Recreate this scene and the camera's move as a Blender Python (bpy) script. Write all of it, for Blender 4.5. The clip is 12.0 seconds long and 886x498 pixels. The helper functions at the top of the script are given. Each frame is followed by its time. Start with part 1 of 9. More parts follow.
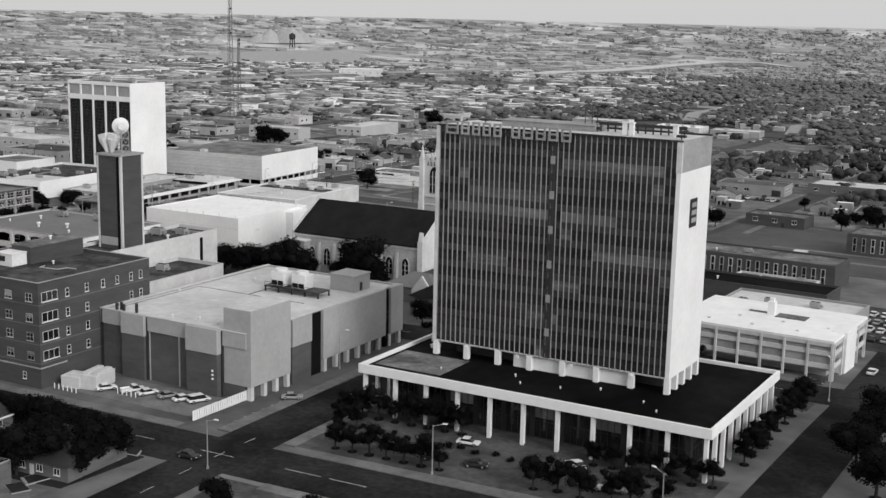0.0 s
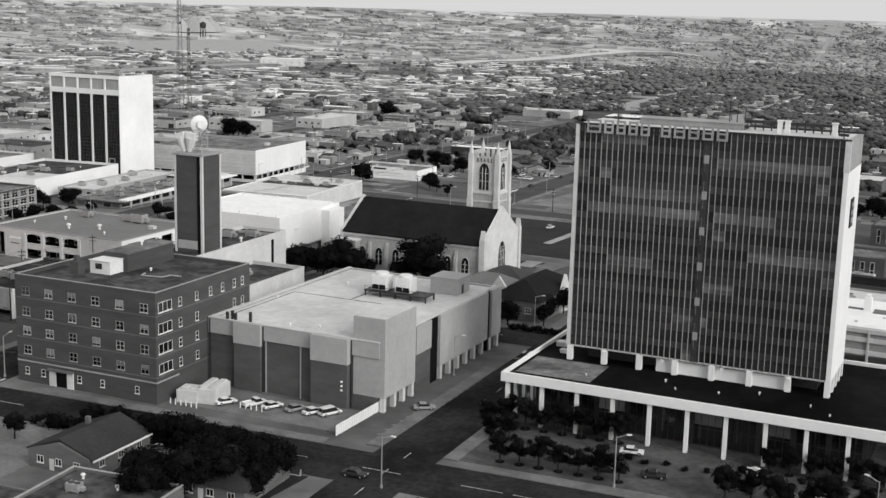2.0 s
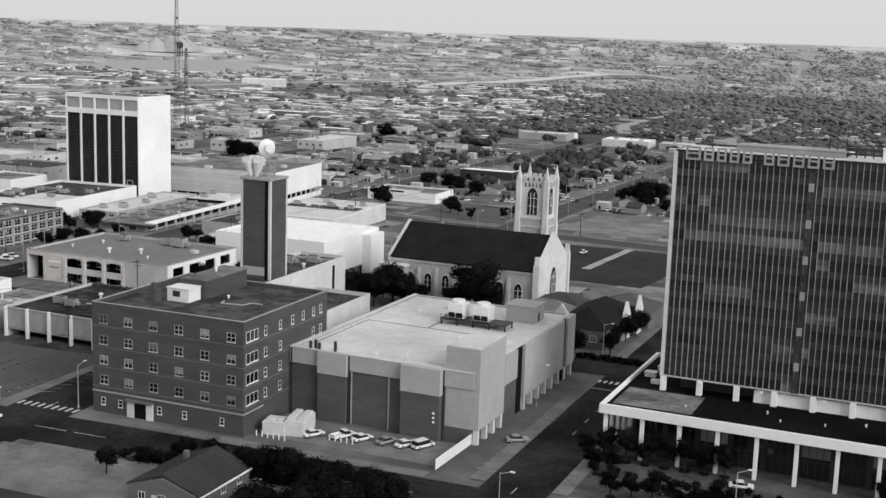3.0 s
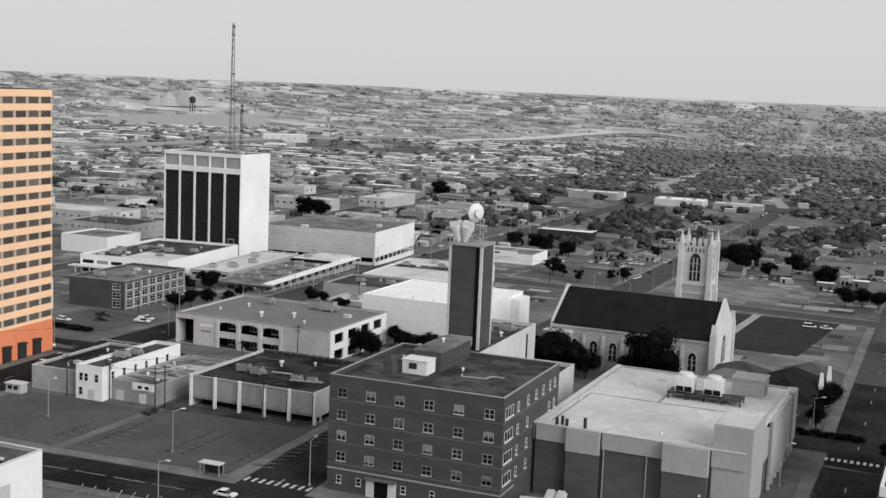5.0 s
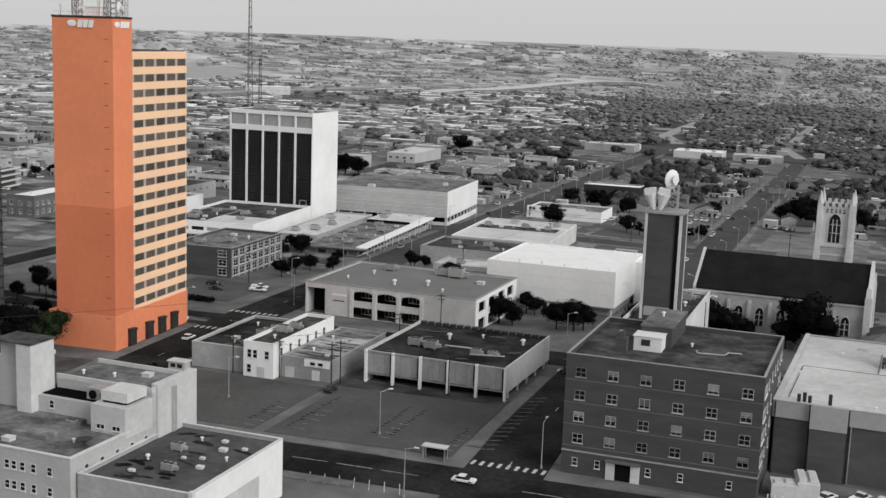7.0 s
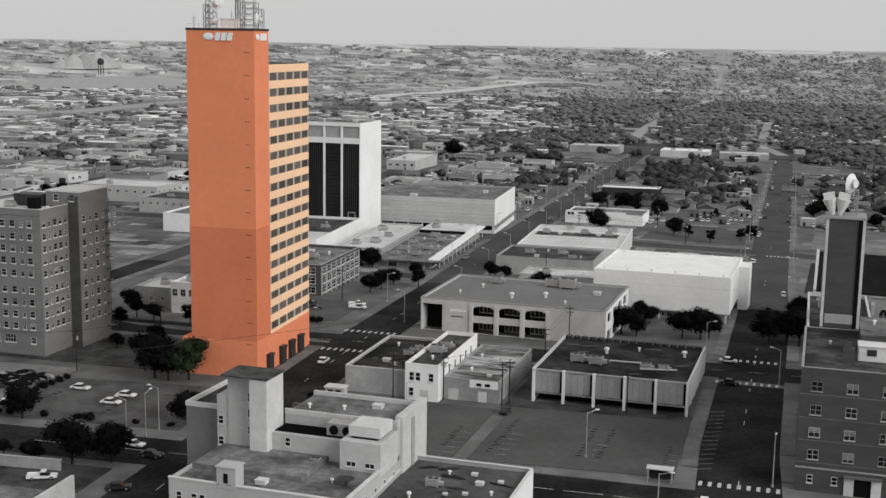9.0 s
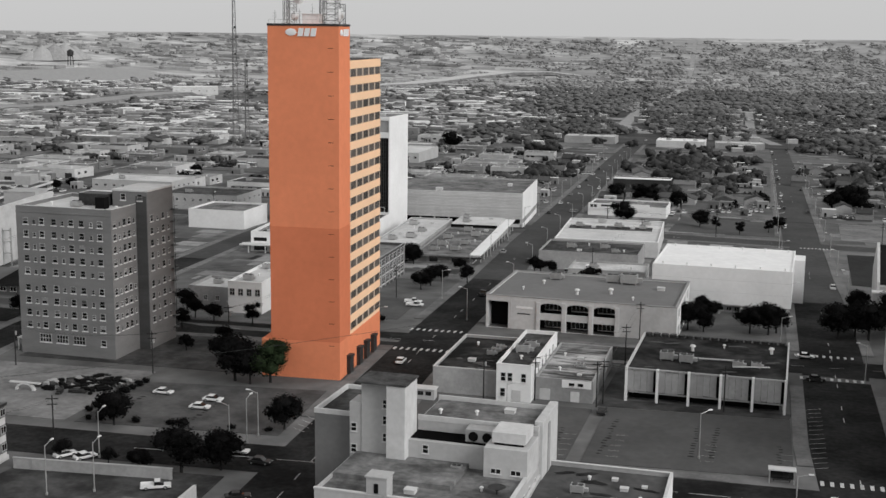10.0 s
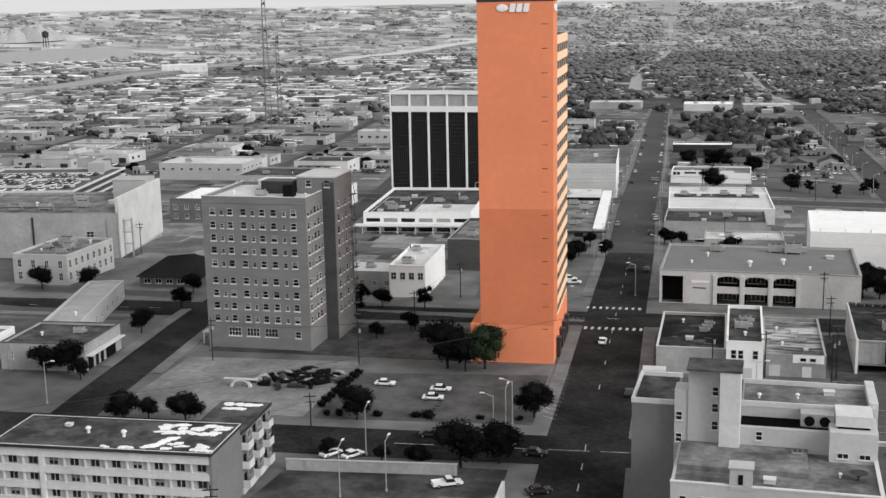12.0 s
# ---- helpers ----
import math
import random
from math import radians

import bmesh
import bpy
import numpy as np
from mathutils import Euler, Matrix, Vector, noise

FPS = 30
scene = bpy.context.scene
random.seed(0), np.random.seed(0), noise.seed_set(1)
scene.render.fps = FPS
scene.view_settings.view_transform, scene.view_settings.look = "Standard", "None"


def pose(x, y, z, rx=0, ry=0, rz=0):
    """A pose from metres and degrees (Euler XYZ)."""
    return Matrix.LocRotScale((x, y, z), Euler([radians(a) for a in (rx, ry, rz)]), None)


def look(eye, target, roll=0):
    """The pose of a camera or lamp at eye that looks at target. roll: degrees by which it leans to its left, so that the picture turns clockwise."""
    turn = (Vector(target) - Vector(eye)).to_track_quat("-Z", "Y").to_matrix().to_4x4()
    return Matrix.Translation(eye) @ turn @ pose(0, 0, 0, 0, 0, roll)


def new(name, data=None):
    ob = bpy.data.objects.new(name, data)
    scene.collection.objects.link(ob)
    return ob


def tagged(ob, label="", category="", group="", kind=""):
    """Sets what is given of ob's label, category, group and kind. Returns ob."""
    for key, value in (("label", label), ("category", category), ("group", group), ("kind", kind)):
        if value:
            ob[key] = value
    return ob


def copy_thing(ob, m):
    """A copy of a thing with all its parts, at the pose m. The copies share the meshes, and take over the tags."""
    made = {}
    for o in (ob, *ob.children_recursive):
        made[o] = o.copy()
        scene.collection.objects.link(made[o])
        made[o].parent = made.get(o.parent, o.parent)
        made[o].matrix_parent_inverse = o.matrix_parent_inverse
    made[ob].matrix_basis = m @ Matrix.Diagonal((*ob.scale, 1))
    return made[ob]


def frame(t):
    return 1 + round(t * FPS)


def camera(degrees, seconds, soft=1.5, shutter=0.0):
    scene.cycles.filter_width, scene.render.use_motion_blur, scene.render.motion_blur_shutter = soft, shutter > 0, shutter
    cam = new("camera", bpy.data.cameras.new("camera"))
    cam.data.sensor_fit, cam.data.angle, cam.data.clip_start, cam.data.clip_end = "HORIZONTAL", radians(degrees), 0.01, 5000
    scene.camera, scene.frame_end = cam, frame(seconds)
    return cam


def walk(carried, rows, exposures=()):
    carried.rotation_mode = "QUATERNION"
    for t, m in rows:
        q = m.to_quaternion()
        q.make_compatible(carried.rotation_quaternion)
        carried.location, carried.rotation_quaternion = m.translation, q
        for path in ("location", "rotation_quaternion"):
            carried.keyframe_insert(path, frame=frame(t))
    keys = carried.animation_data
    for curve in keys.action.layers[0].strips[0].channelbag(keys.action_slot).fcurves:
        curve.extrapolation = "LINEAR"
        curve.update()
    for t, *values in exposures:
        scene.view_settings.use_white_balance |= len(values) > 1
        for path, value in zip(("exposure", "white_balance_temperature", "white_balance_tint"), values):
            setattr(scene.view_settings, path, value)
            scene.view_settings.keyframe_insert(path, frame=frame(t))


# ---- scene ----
# ---- camera and its walk ----
cam = camera(39.56, 12.0, soft=1.5)
PATH = [
    (0, (364.06, -204.44, 80.50), (314.217, -119.763, 61.938), 1.270),
    (0.5, (352.66, -208.34, 80.15), (304.288, -122.819, 61.516), 1.315),
    (1, (341.16, -212.61, 79.97), (294.471, -126.201, 61.163), 1.368),
    (1.5, (329.46, -216.14, 80.52), (284.625, -128.843, 61.296), 1.366),
    (2, (317.12, -219.29, 80.57), (274.428, -130.929, 61.324), 1.465),
    (2.5, (304.61, -221.86, 80.28), (263.249, -132.746, 61.619), 1.699),
    (3, (292.26, -224.92, 80.27), (251.647, -135.226, 62.766), 1.916),
    (3.5, (279.65, -227.39, 80.41), (239.063, -137.367, 64.616), 2.171),
    (3.7, (274.81, -228.18, 80.67), (234.095, -138.101, 65.565), 2.177),
    (5.3, (233.07, -237.92, 79.55), (192.584, -147.413, 66.550), 2.326),
    (5.5, (227.79, -239.06, 79.73), (187.628, -148.492, 66.154), 2.227),
    (6, (214.56, -241.30, 79.58), (175.288, -150.572, 64.549), 2.205),
    (6.5, (201.29, -243.46, 79.98), (163.088, -152.496, 63.659), 2.266),
    (7, (188.07, -246.08, 80.51), (150.788, -154.858, 63.537), 2.046),
    (7.2, (182.88, -247.47, 80.57), (145.968, -156.101, 63.563), 1.992),
    (8.8, (139.34, -254.97, 80.08), (106.729, -161.884, 63.593), 1.109),
    (9, (134.15, -255.57, 80.01), (102.137, -162.286, 63.467), 0.856),
    (9.5, (119.93, -257.50, 80.84), (89.678, -163.721, 63.820), 0.737),
    (10, (106.17, -260.08, 80.94), (76.857, -166.054, 63.613), 0.659),
    (10.5, (92.46, -262.61, 81.72), (63.569, -168.611, 63.571), 0.334),
    (11, (77.88, -264.81, 81.76), (49.757, -170.719, 62.910), -0.036),
    (11.5, (64.14, -266.96, 82.10), (36.632, -172.809, 62.653), -0.536),
    (12, (50.36, -268.86, 82.44), (23.599, -174.550, 62.676), -1.107),
]
walk(cam, [(t, look(eye, target, roll)) for t, eye, target, roll in PATH],
     exposures=[(0, -0.05), (0.5, 0.04), (1.5, 0.10), (3.0, 0.09), (5.5, -0.05), (7.0, -0.11), (9.0, -0.15), (10.3, -0.19), (11.2, -0.05), (12.0, 0.22)])

# ---- world, sun ----
world = bpy.data.worlds.new("overcast_sky")
scene.world = world
world.use_nodes = True
wn, wl = world.node_tree.nodes, world.node_tree.links
wn.clear()
sky = wn.new("ShaderNodeTexSky")
sky.sky_type, sky.sun_disc = "NISHITA", False
sky.sun_elevation, sky.sun_rotation = radians(24), radians(112)
sky.dust_density, sky.air_density, sky.altitude = 4.0, 1.0, 980
grey = wn.new("ShaderNodeRGBToBW")
veil = wn.new("ShaderNodeMix")          # the cloud deck that greys the clear sky out
veil.data_type = "RGBA"
veil.inputs[0].default_value = 0.86
veil.inputs[7].default_value = (7.2, 7.2, 7.2, 1)
back, wout = wn.new("ShaderNodeBackground"), wn.new("ShaderNodeOutputWorld")
back.inputs[1].default_value = 0.1
wl.new(sky.outputs[0], grey.inputs[0])
wl.new(grey.outputs[0], veil.inputs[6])
wl.new(veil.outputs[2], back.inputs[0])
wl.new(back.outputs[0], wout.inputs[0])
sun = new("sun", bpy.data.lights.new("sun", "SUN"))
sun.data.energy, sun.data.angle, sun.data.color = 2.3, radians(34), (1.0, 0.99, 0.98)
sun.matrix_world = look((math.cos(radians(22)) * 86, -math.sin(radians(22)) * 86, 45), (0, 0, 0))


# ---- materials ----
def mat(name, base, rough=0.85, var=0.25, big=0.06, fine=1.5, bump=0.15, metal=0.0, spec=0.12, stretch=(1, 1, 1), per_object=0.0, per_island=0.0, tint=None, edge=0.2):
    """A matt surface with stains (big) and grain (fine), both in world metres; base is a grey or a colour."""
    m = bpy.data.materials.new(name)
    m.use_nodes = True
    n, l = m.node_tree.nodes, m.node_tree.links
    b = n["Principled BSDF"]
    col = tint or (base, base, base)
    b.inputs["Roughness"].default_value, b.inputs["Metallic"].default_value = rough, metal
    b.inputs["Specular IOR Level"].default_value = spec
    geo, mp = n.new("ShaderNodeNewGeometry"), n.new("ShaderNodeMapping")
    mp.inputs["Scale"].default_value = stretch
    l.new(geo.outputs["Position"], mp.inputs[0])
    n1, n2 = n.new("ShaderNodeTexNoise"), n.new("ShaderNodeTexNoise")
    n1.inputs["Scale"].default_value, n1.inputs["Detail"].default_value, n1.inputs["Roughness"].default_value = big, 6, 0.65
    n2.inputs["Scale"].default_value, n2.inputs["Detail"].default_value = fine, 4
    for k in (n1, n2):
        l.new(mp.outputs[0], k.inputs["Vector"])
    r1 = n.new("ShaderNodeMapRange")
    r1.inputs[1].default_value, r1.inputs[2].default_value, r1.inputs[3].default_value, r1.inputs[4].default_value = 0.5 - edge, 0.5 + edge, 1 - var, 1 + var
    l.new(n1.outputs[0], r1.inputs[0])
    r2 = n.new("ShaderNodeMapRange")
    r2.inputs[1].default_value, r2.inputs[2].default_value, r2.inputs[3].default_value, r2.inputs[4].default_value = 0.3, 0.7, 1 - var * 0.5, 1 + var * 0.5
    l.new(n2.outputs[0], r2.inputs[0])
    mul = n.new("ShaderNodeMath")
    mul.operation = "MULTIPLY"
    l.new(r1.outputs[0], mul.inputs[0])
    l.new(r2.outputs[0], mul.inputs[1])
    last = mul.outputs[0]
    for amount, source, socket in ((per_object, "ShaderNodeObjectInfo", "Random"), (per_island, "ShaderNodeNewGeometry", "Random Per Island")):
        if amount:
            s, r, k = n.new(source), n.new("ShaderNodeMapRange"), n.new("ShaderNodeMath")
            r.inputs[3].default_value, r.inputs[4].default_value = 1 - amount, 1 + amount
            k.operation = "MULTIPLY"
            l.new(s.outputs[socket], r.inputs[0])
            l.new(r.outputs[0], k.inputs[0])
            l.new(last, k.inputs[1])
            last = k.outputs[0]
    mix = n.new("ShaderNodeMix")
    mix.data_type, mix.blend_type = "RGBA", "MULTIPLY"
    mix.inputs[0].default_value = 1.0
    mix.inputs[6].default_value = (*col, 1)
    l.new(last, mix.inputs[7])
    l.new(mix.outputs[2], b.inputs["Base Color"])
    if bump:
        bp = n.new("ShaderNodeBump")
        bp.inputs["Strength"].default_value, bp.inputs["Distance"].default_value = bump, 0.05
        l.new(n2.outputs[0], bp.inputs["Height"])
        l.new(bp.outputs[0], b.inputs["Normal"])
    return m


def glass(name, base, var, rough=0.12, spec=0.6):
    return mat(name, base, rough=rough, var=var, big=0.12, fine=0.5, bump=0.02, spec=spec, per_object=0.5)


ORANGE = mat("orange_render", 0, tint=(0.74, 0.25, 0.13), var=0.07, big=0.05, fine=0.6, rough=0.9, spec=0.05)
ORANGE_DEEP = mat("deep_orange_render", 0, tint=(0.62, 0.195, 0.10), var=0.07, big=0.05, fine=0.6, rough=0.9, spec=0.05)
PEACH = mat("peach_spandrel", 0, tint=(0.90, 0.60, 0.39), var=0.05, rough=0.85, spec=0.1)
TAN_GLASS = mat("tan_glass", 0, tint=(0.095, 0.082, 0.072), var=0.4, rough=0.25, spec=0.4, per_object=0.45)
TAN_STRIP = mat("greyed_window_strip", 0, tint=(0.46, 0.39, 0.33), var=0.12, rough=0.7)
TAN_FRAME = mat("tan_window_frame", 0, tint=(0.34, 0.24, 0.17), var=0.1, rough=0.6)
WHITE = mat("white_paint", 0.78, var=0.06, big=0.08, fine=0.8, rough=0.7)
BRIGHT_ROOF = mat("white_membrane_roof", 0.80, var=0.08, big=0.08, fine=0.5)
CREAM = mat("cream_stucco", 0.43, var=0.10, big=0.10, fine=1.2)
PALE = mat("pale_concrete", 0.55, var=0.12, big=0.15, fine=1.0, per_object=0.08)
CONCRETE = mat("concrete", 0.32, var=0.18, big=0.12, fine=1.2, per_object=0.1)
GREY_WALL = mat("plain_grey_render", 0.17, var=0.12, big=0.08, fine=1.0)
STUCCO = mat("grey_stucco", 0.37, var=0.10, big=0.08, fine=1.0)
MALL_LOW = mat("brown_brick", 0.095, var=0.2, big=0.12, fine=2.5, stretch=(1, 1, 3))
BRICK = mat("dark_red_brick", 0.072, var=0.2, big=0.10, fine=3.0, stretch=(1, 1, 4))
BRICK_SIDE = mat("weathered_brick", 0.13, var=0.2, big=0.10, fine=3.0, stretch=(1, 1, 4))
HOTEL = mat("buff_brick", 0.185, var=0.14, big=0.10, fine=3.0, stretch=(1, 1, 4))
STONE = mat("church_limestone", 0.38, var=0.2, big=0.2, fine=1.5)
SLATE = mat("dark_slate_roof", 0.013, var=0.3, big=0.2, fine=2.0, rough=0.9, spec=0.08)
GRAVEL = mat("gravel_roof", 0.15, var=0.5, big=0.14, fine=0.8, bump=0.3, edge=0.14)
GRAVEL_DARK = mat("patched_tar_roof", 0.060, var=0.5, big=0.16, fine=0.6, edge=0.09)
STREAKED = mat("streaked_pale_roof", 0.26, var=0.8, big=0.10, fine=0.7, stretch=(0.5, 3, 1), edge=0.1)
BURNT_ROOF = mat("blackened_roof_felt", 0.020, var=0.85, big=0.12, fine=0.5, edge=0.1)
SMOOTH_ROOF = mat("even_grey_roof", 0.17, var=0.12, big=0.05, fine=0.5)
TAR = mat("black_roof", 0.005, var=0.6, big=0.05, fine=0.5, rough=0.95, spec=0.05, edge=0.09)
LIGHT_ROOF = mat("light_grey_roof", 0.54, var=0.16, big=0.07, fine=0.6)
METAL = mat("galvanised_metal", 0.45, var=0.2, rough=0.45, metal=0.6)
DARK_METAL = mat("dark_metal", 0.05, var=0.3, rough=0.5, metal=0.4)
LIGHT_METAL = mat("white_metal", 0.7, var=0.12, rough=0.45)
# flat black for black things; also paints the shade in openings and gaps
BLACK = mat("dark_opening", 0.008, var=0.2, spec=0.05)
GLASS = glass("dark_glass", 0.012, 0.3)
PALE_GLASS = glass("blind_behind_glass", 0.20, 0.35)
# stretched noise paints reflection streaks into the tinted glass
WF_GLASS = mat("tinted_glass", 0.030, var=0.7, big=0.06, fine=0.14, stretch=(0.25, 1, 3.2), rough=0.10, bump=0.01, spec=0.5, per_object=0.3)
# pale panes: broad reflected streaks put into the glass colour
WF_STREAK = mat("pale_blind_behind_tinted_glass", 0.15, var=0.5, big=0.12, fine=0.4, stretch=(0.4, 1, 3), rough=0.2, bump=0.01, spec=0.4, per_object=0.25)
WF_BAND = mat("tinted_spandrel", 0.045, var=0.3, rough=0.3, spec=0.4, per_object=0.25)
FIN = mat("pale_aluminium_fin", 0.28, var=0.15, rough=0.6, spec=0.2)
FRAME = mat("white_window_frame", 0.62, var=0.1)
STEEL_SCREEN = mat("weathered_steel_screen", 0.15, var=0.2, rough=0.7)
GRILLE = mat("weathered_bronze_grille", 0.085, var=0.2, rough=0.7)
GREY_FRAME = mat("grey_window_frame", 0.33, var=0.3, per_object=0.4)
ASPHALT = mat("asphalt", 0.021, var=0.45, big=0.05, fine=0.8, rough=0.95, spec=0.06, bump=0.2, edge=0.1)
LOT = mat("worn_parking_asphalt", 0.082, var=0.16, big=0.05, fine=0.6, edge=0.14)
LOT_MID = mat("patched_parking_asphalt", 0.078, var=0.3, big=0.09, fine=0.6, edge=0.11)
LOT_DARK = mat("dark_parking_asphalt", 0.052, var=0.45, big=0.08, fine=0.5, edge=0.09)
PAVE = mat("pavement_concrete", 0.155, var=0.25, big=0.12, fine=1.2, edge=0.14)
PLAZA = mat("plaza_concrete", 0.075, var=0.4, big=0.12, fine=0.8, edge=0.14)
DIRT = mat("bare_dirt", 0.175, var=0.35, big=0.06, fine=0.6, edge=0.14)
GRASS = mat("dry_lawn", 0.022, var=0.4, big=0.08, fine=0.8)
PAINT = mat("road_paint", 0.50, var=0.35, fine=2.0)
BARK = mat("bark", 0.025, var=0.3)
LEAF = mat("foliage", 0.007, var=0.5, big=0.25, fine=1.6, rough=0.9, spec=0.02, per_island=0.35, bump=0.3)
LEAF_GREEN = mat("green_foliage", 0, tint=(0.020, 0.030, 0.015), var=0.45, rough=0.9, spec=0.03, per_island=0.35, bump=0.3)
# far leaves set paler than near ones, standing in for haze
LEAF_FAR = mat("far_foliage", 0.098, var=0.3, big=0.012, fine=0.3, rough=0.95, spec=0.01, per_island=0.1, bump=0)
TOWN_WALL = mat("town_walls", 0.34, var=0.2, per_object=0.6)
TOWN_ROOF = mat("town_roofs", 0.27, var=0.35, big=0.08, per_object=0.9)
DARK_SHINGLE = mat("dark_shingle_roof", 0.04, var=0.25, fine=1.5, per_object=0.3, spec=0.05)
HOUSE_WALL = mat("painted_boards", 0.24, var=0.2, per_object=0.75)
HOUSE_ROOF = mat("shingle_roof", 0.10, var=0.25, fine=1.5, per_object=0.6)
FAR_WALL = mat("far_walls", 0.26, var=0.3, big=0.01, fine=0.1, per_island=0.5, bump=0)
FAR_ROOF = mat("far_roofs", 0.36, var=0.3, big=0.01, fine=0.1, per_island=0.8, bump=0)
RUBBER = mat("tyre_rubber", 0.02, var=0.1)
CAR_WHITE = mat("white_car_paint", 0.75, var=0.03, rough=0.25, spec=0.6, bump=0)
CAR_GREY = mat("silver_car_paint", 0.30, var=0.03, rough=0.25, spec=0.6, bump=0)
CAR_DARK = mat("dark_car_paint", 0.03, var=0.05, rough=0.35, spec=0.2, bump=0)
CAR_GLASS = mat("car_glass", 0.02, var=0.1, rough=0.08, spec=0.7, bump=0)
LAMP_GLASS = mat("car_lamp_lens", 0.6, var=0.05, rough=0.15, bump=0)


# ---- mesh helpers ----
def box(bm, x0, x1, y0, y1, z0, z1, mi=0):
    v = [bm.verts.new(p) for p in ((x0, y0, z0), (x1, y0, z0), (x1, y1, z0), (x0, y1, z0), (x0, y0, z1), (x1, y0, z1), (x1, y1, z1), (x0, y1, z1))]
    for q in ((3, 2, 1, 0), (4, 5, 6, 7), (0, 1, 5, 4), (1, 2, 6, 5), (2, 3, 7, 6), (3, 0, 4, 7)):
        bm.faces.new([v[k] for k in q]).material_index = mi


def beam(bm, a, b, r=0.08, mi=0, r2=None, n=6):
    """A round bar from a to b that tapers from r to r2."""
    a, b = Vector(a), Vector(b)
    d = b - a
    q = d.to_track_quat("Z", "Y")
    rings = []
    for p, s in ((a, r), (b, r if r2 is None else r2)):
        rings.append([bm.verts.new(p + q @ Vector((math.cos(k * math.tau / n) * s, math.sin(k * math.tau / n) * s, 0))) for k in range(n)])
    for k in range(n):
        bm.faces.new((rings[0][k], rings[0][(k + 1) % n], rings[1][(k + 1) % n], rings[1][k])).material_index = mi
    bm.faces.new(rings[0][::-1]).material_index = mi
    bm.faces.new(rings[1]).material_index = mi


def prism(bm, pts, y0, y1, mi=0):
    """A solid from an outline of (x, z) pulled from y0 to y1."""
    a, b = [bm.verts.new((x, y0, z)) for x, z in pts], [bm.verts.new((x, y1, z)) for x, z in pts]
    bm.faces.new(a).material_index = mi
    bm.faces.new(b[::-1]).material_index = mi
    for k in range(len(pts)):
        j = (k + 1) % len(pts)
        bm.faces.new((a[j], a[k], b[k], b[j])).material_index = mi


def prism_x(bm, pts, x0, x1, mi=0):
    """A solid from an outline of (y, z) pulled from x0 to x1."""
    a, b = [bm.verts.new((x0, y, z)) for y, z in pts], [bm.verts.new((x1, y, z)) for y, z in pts]
    bm.faces.new(a[::-1]).material_index = mi
    bm.faces.new(b).material_index = mi
    for k in range(len(pts)):
        j = (k + 1) % len(pts)
        bm.faces.new((a[k], a[j], b[j], b[k])).material_index = mi


def disc(bm, c, r, depth, axis="y", n=16, mi=0):
    a = Vector(c)
    d = {"x": Vector((1, 0, 0)), "y": Vector((0, 1, 0)), "z": Vector((0, 0, 1))}[axis]
    beam(bm, a, a + d * depth, r, mi, n=n)


def meshed(name, bm, mats, bevel=0.0):
    if bevel:
        bmesh.ops.bevel(bm, geom=bm.edges[:], offset=bevel, segments=1, affect="EDGES")
    bmesh.ops.recalc_face_normals(bm, faces=bm.faces[:])
    me = bpy.data.meshes.new(name)
    bm.to_mesh(me)
    bm.free()
    for m in mats if isinstance(mats, (list, tuple)) else [mats]:
        me.materials.append(m)
    return me


def part(name, bm, mats, parent, label="", m=None, bevel=0.0):
    if isinstance(bm, tuple):
        ob = part(name, bm[0], None, parent, label, m)
        part("pane", bm[1], None, ob)
        if bm[2]:
            part("sill", bm[2], None, ob)
        return ob
    me = bm if isinstance(bm, bpy.types.Mesh) else meshed(name, bm, mats, bevel)
    ob = new(name, me)
    ob.parent = parent
    if m is not None:
        ob.matrix_basis = m
    return tagged(ob, label)


def boxes(*args):
    bm = bmesh.new()
    for a in args:
        box(bm, *a)
    return bm


def thing(name, label, category, m, group="", kind=""):
    ob = new(name)
    ob.matrix_basis = m
    ob.empty_display_size = 0.5
    return tagged(ob, label, category, group, kind)


def solo(name, bm, mats, label, category, m, group="", kind="", bevel=0.0):
    me = bm if isinstance(bm, bpy.types.Mesh) else meshed(name, bm, mats, bevel)
    ob = new(name, me)
    ob.matrix_basis = m
    return tagged(ob, label, category, group, kind)


def gz(y):
    """Height of the gently falling ground."""
    return 0.0 if y < 40 else -0.0229 * (y - 40)


def at(x, y, rot=0.0, dz=0.0):
    return pose(x, y, gz(y) + dz, 0, 0, rot)


def front(x, z, y=0.0):
    return Matrix.Translation((x, y, z))


def side(w, y, z):
    return Matrix.Translation((w, y, z)) @ Matrix.Rotation(radians(90), 4, "Z")


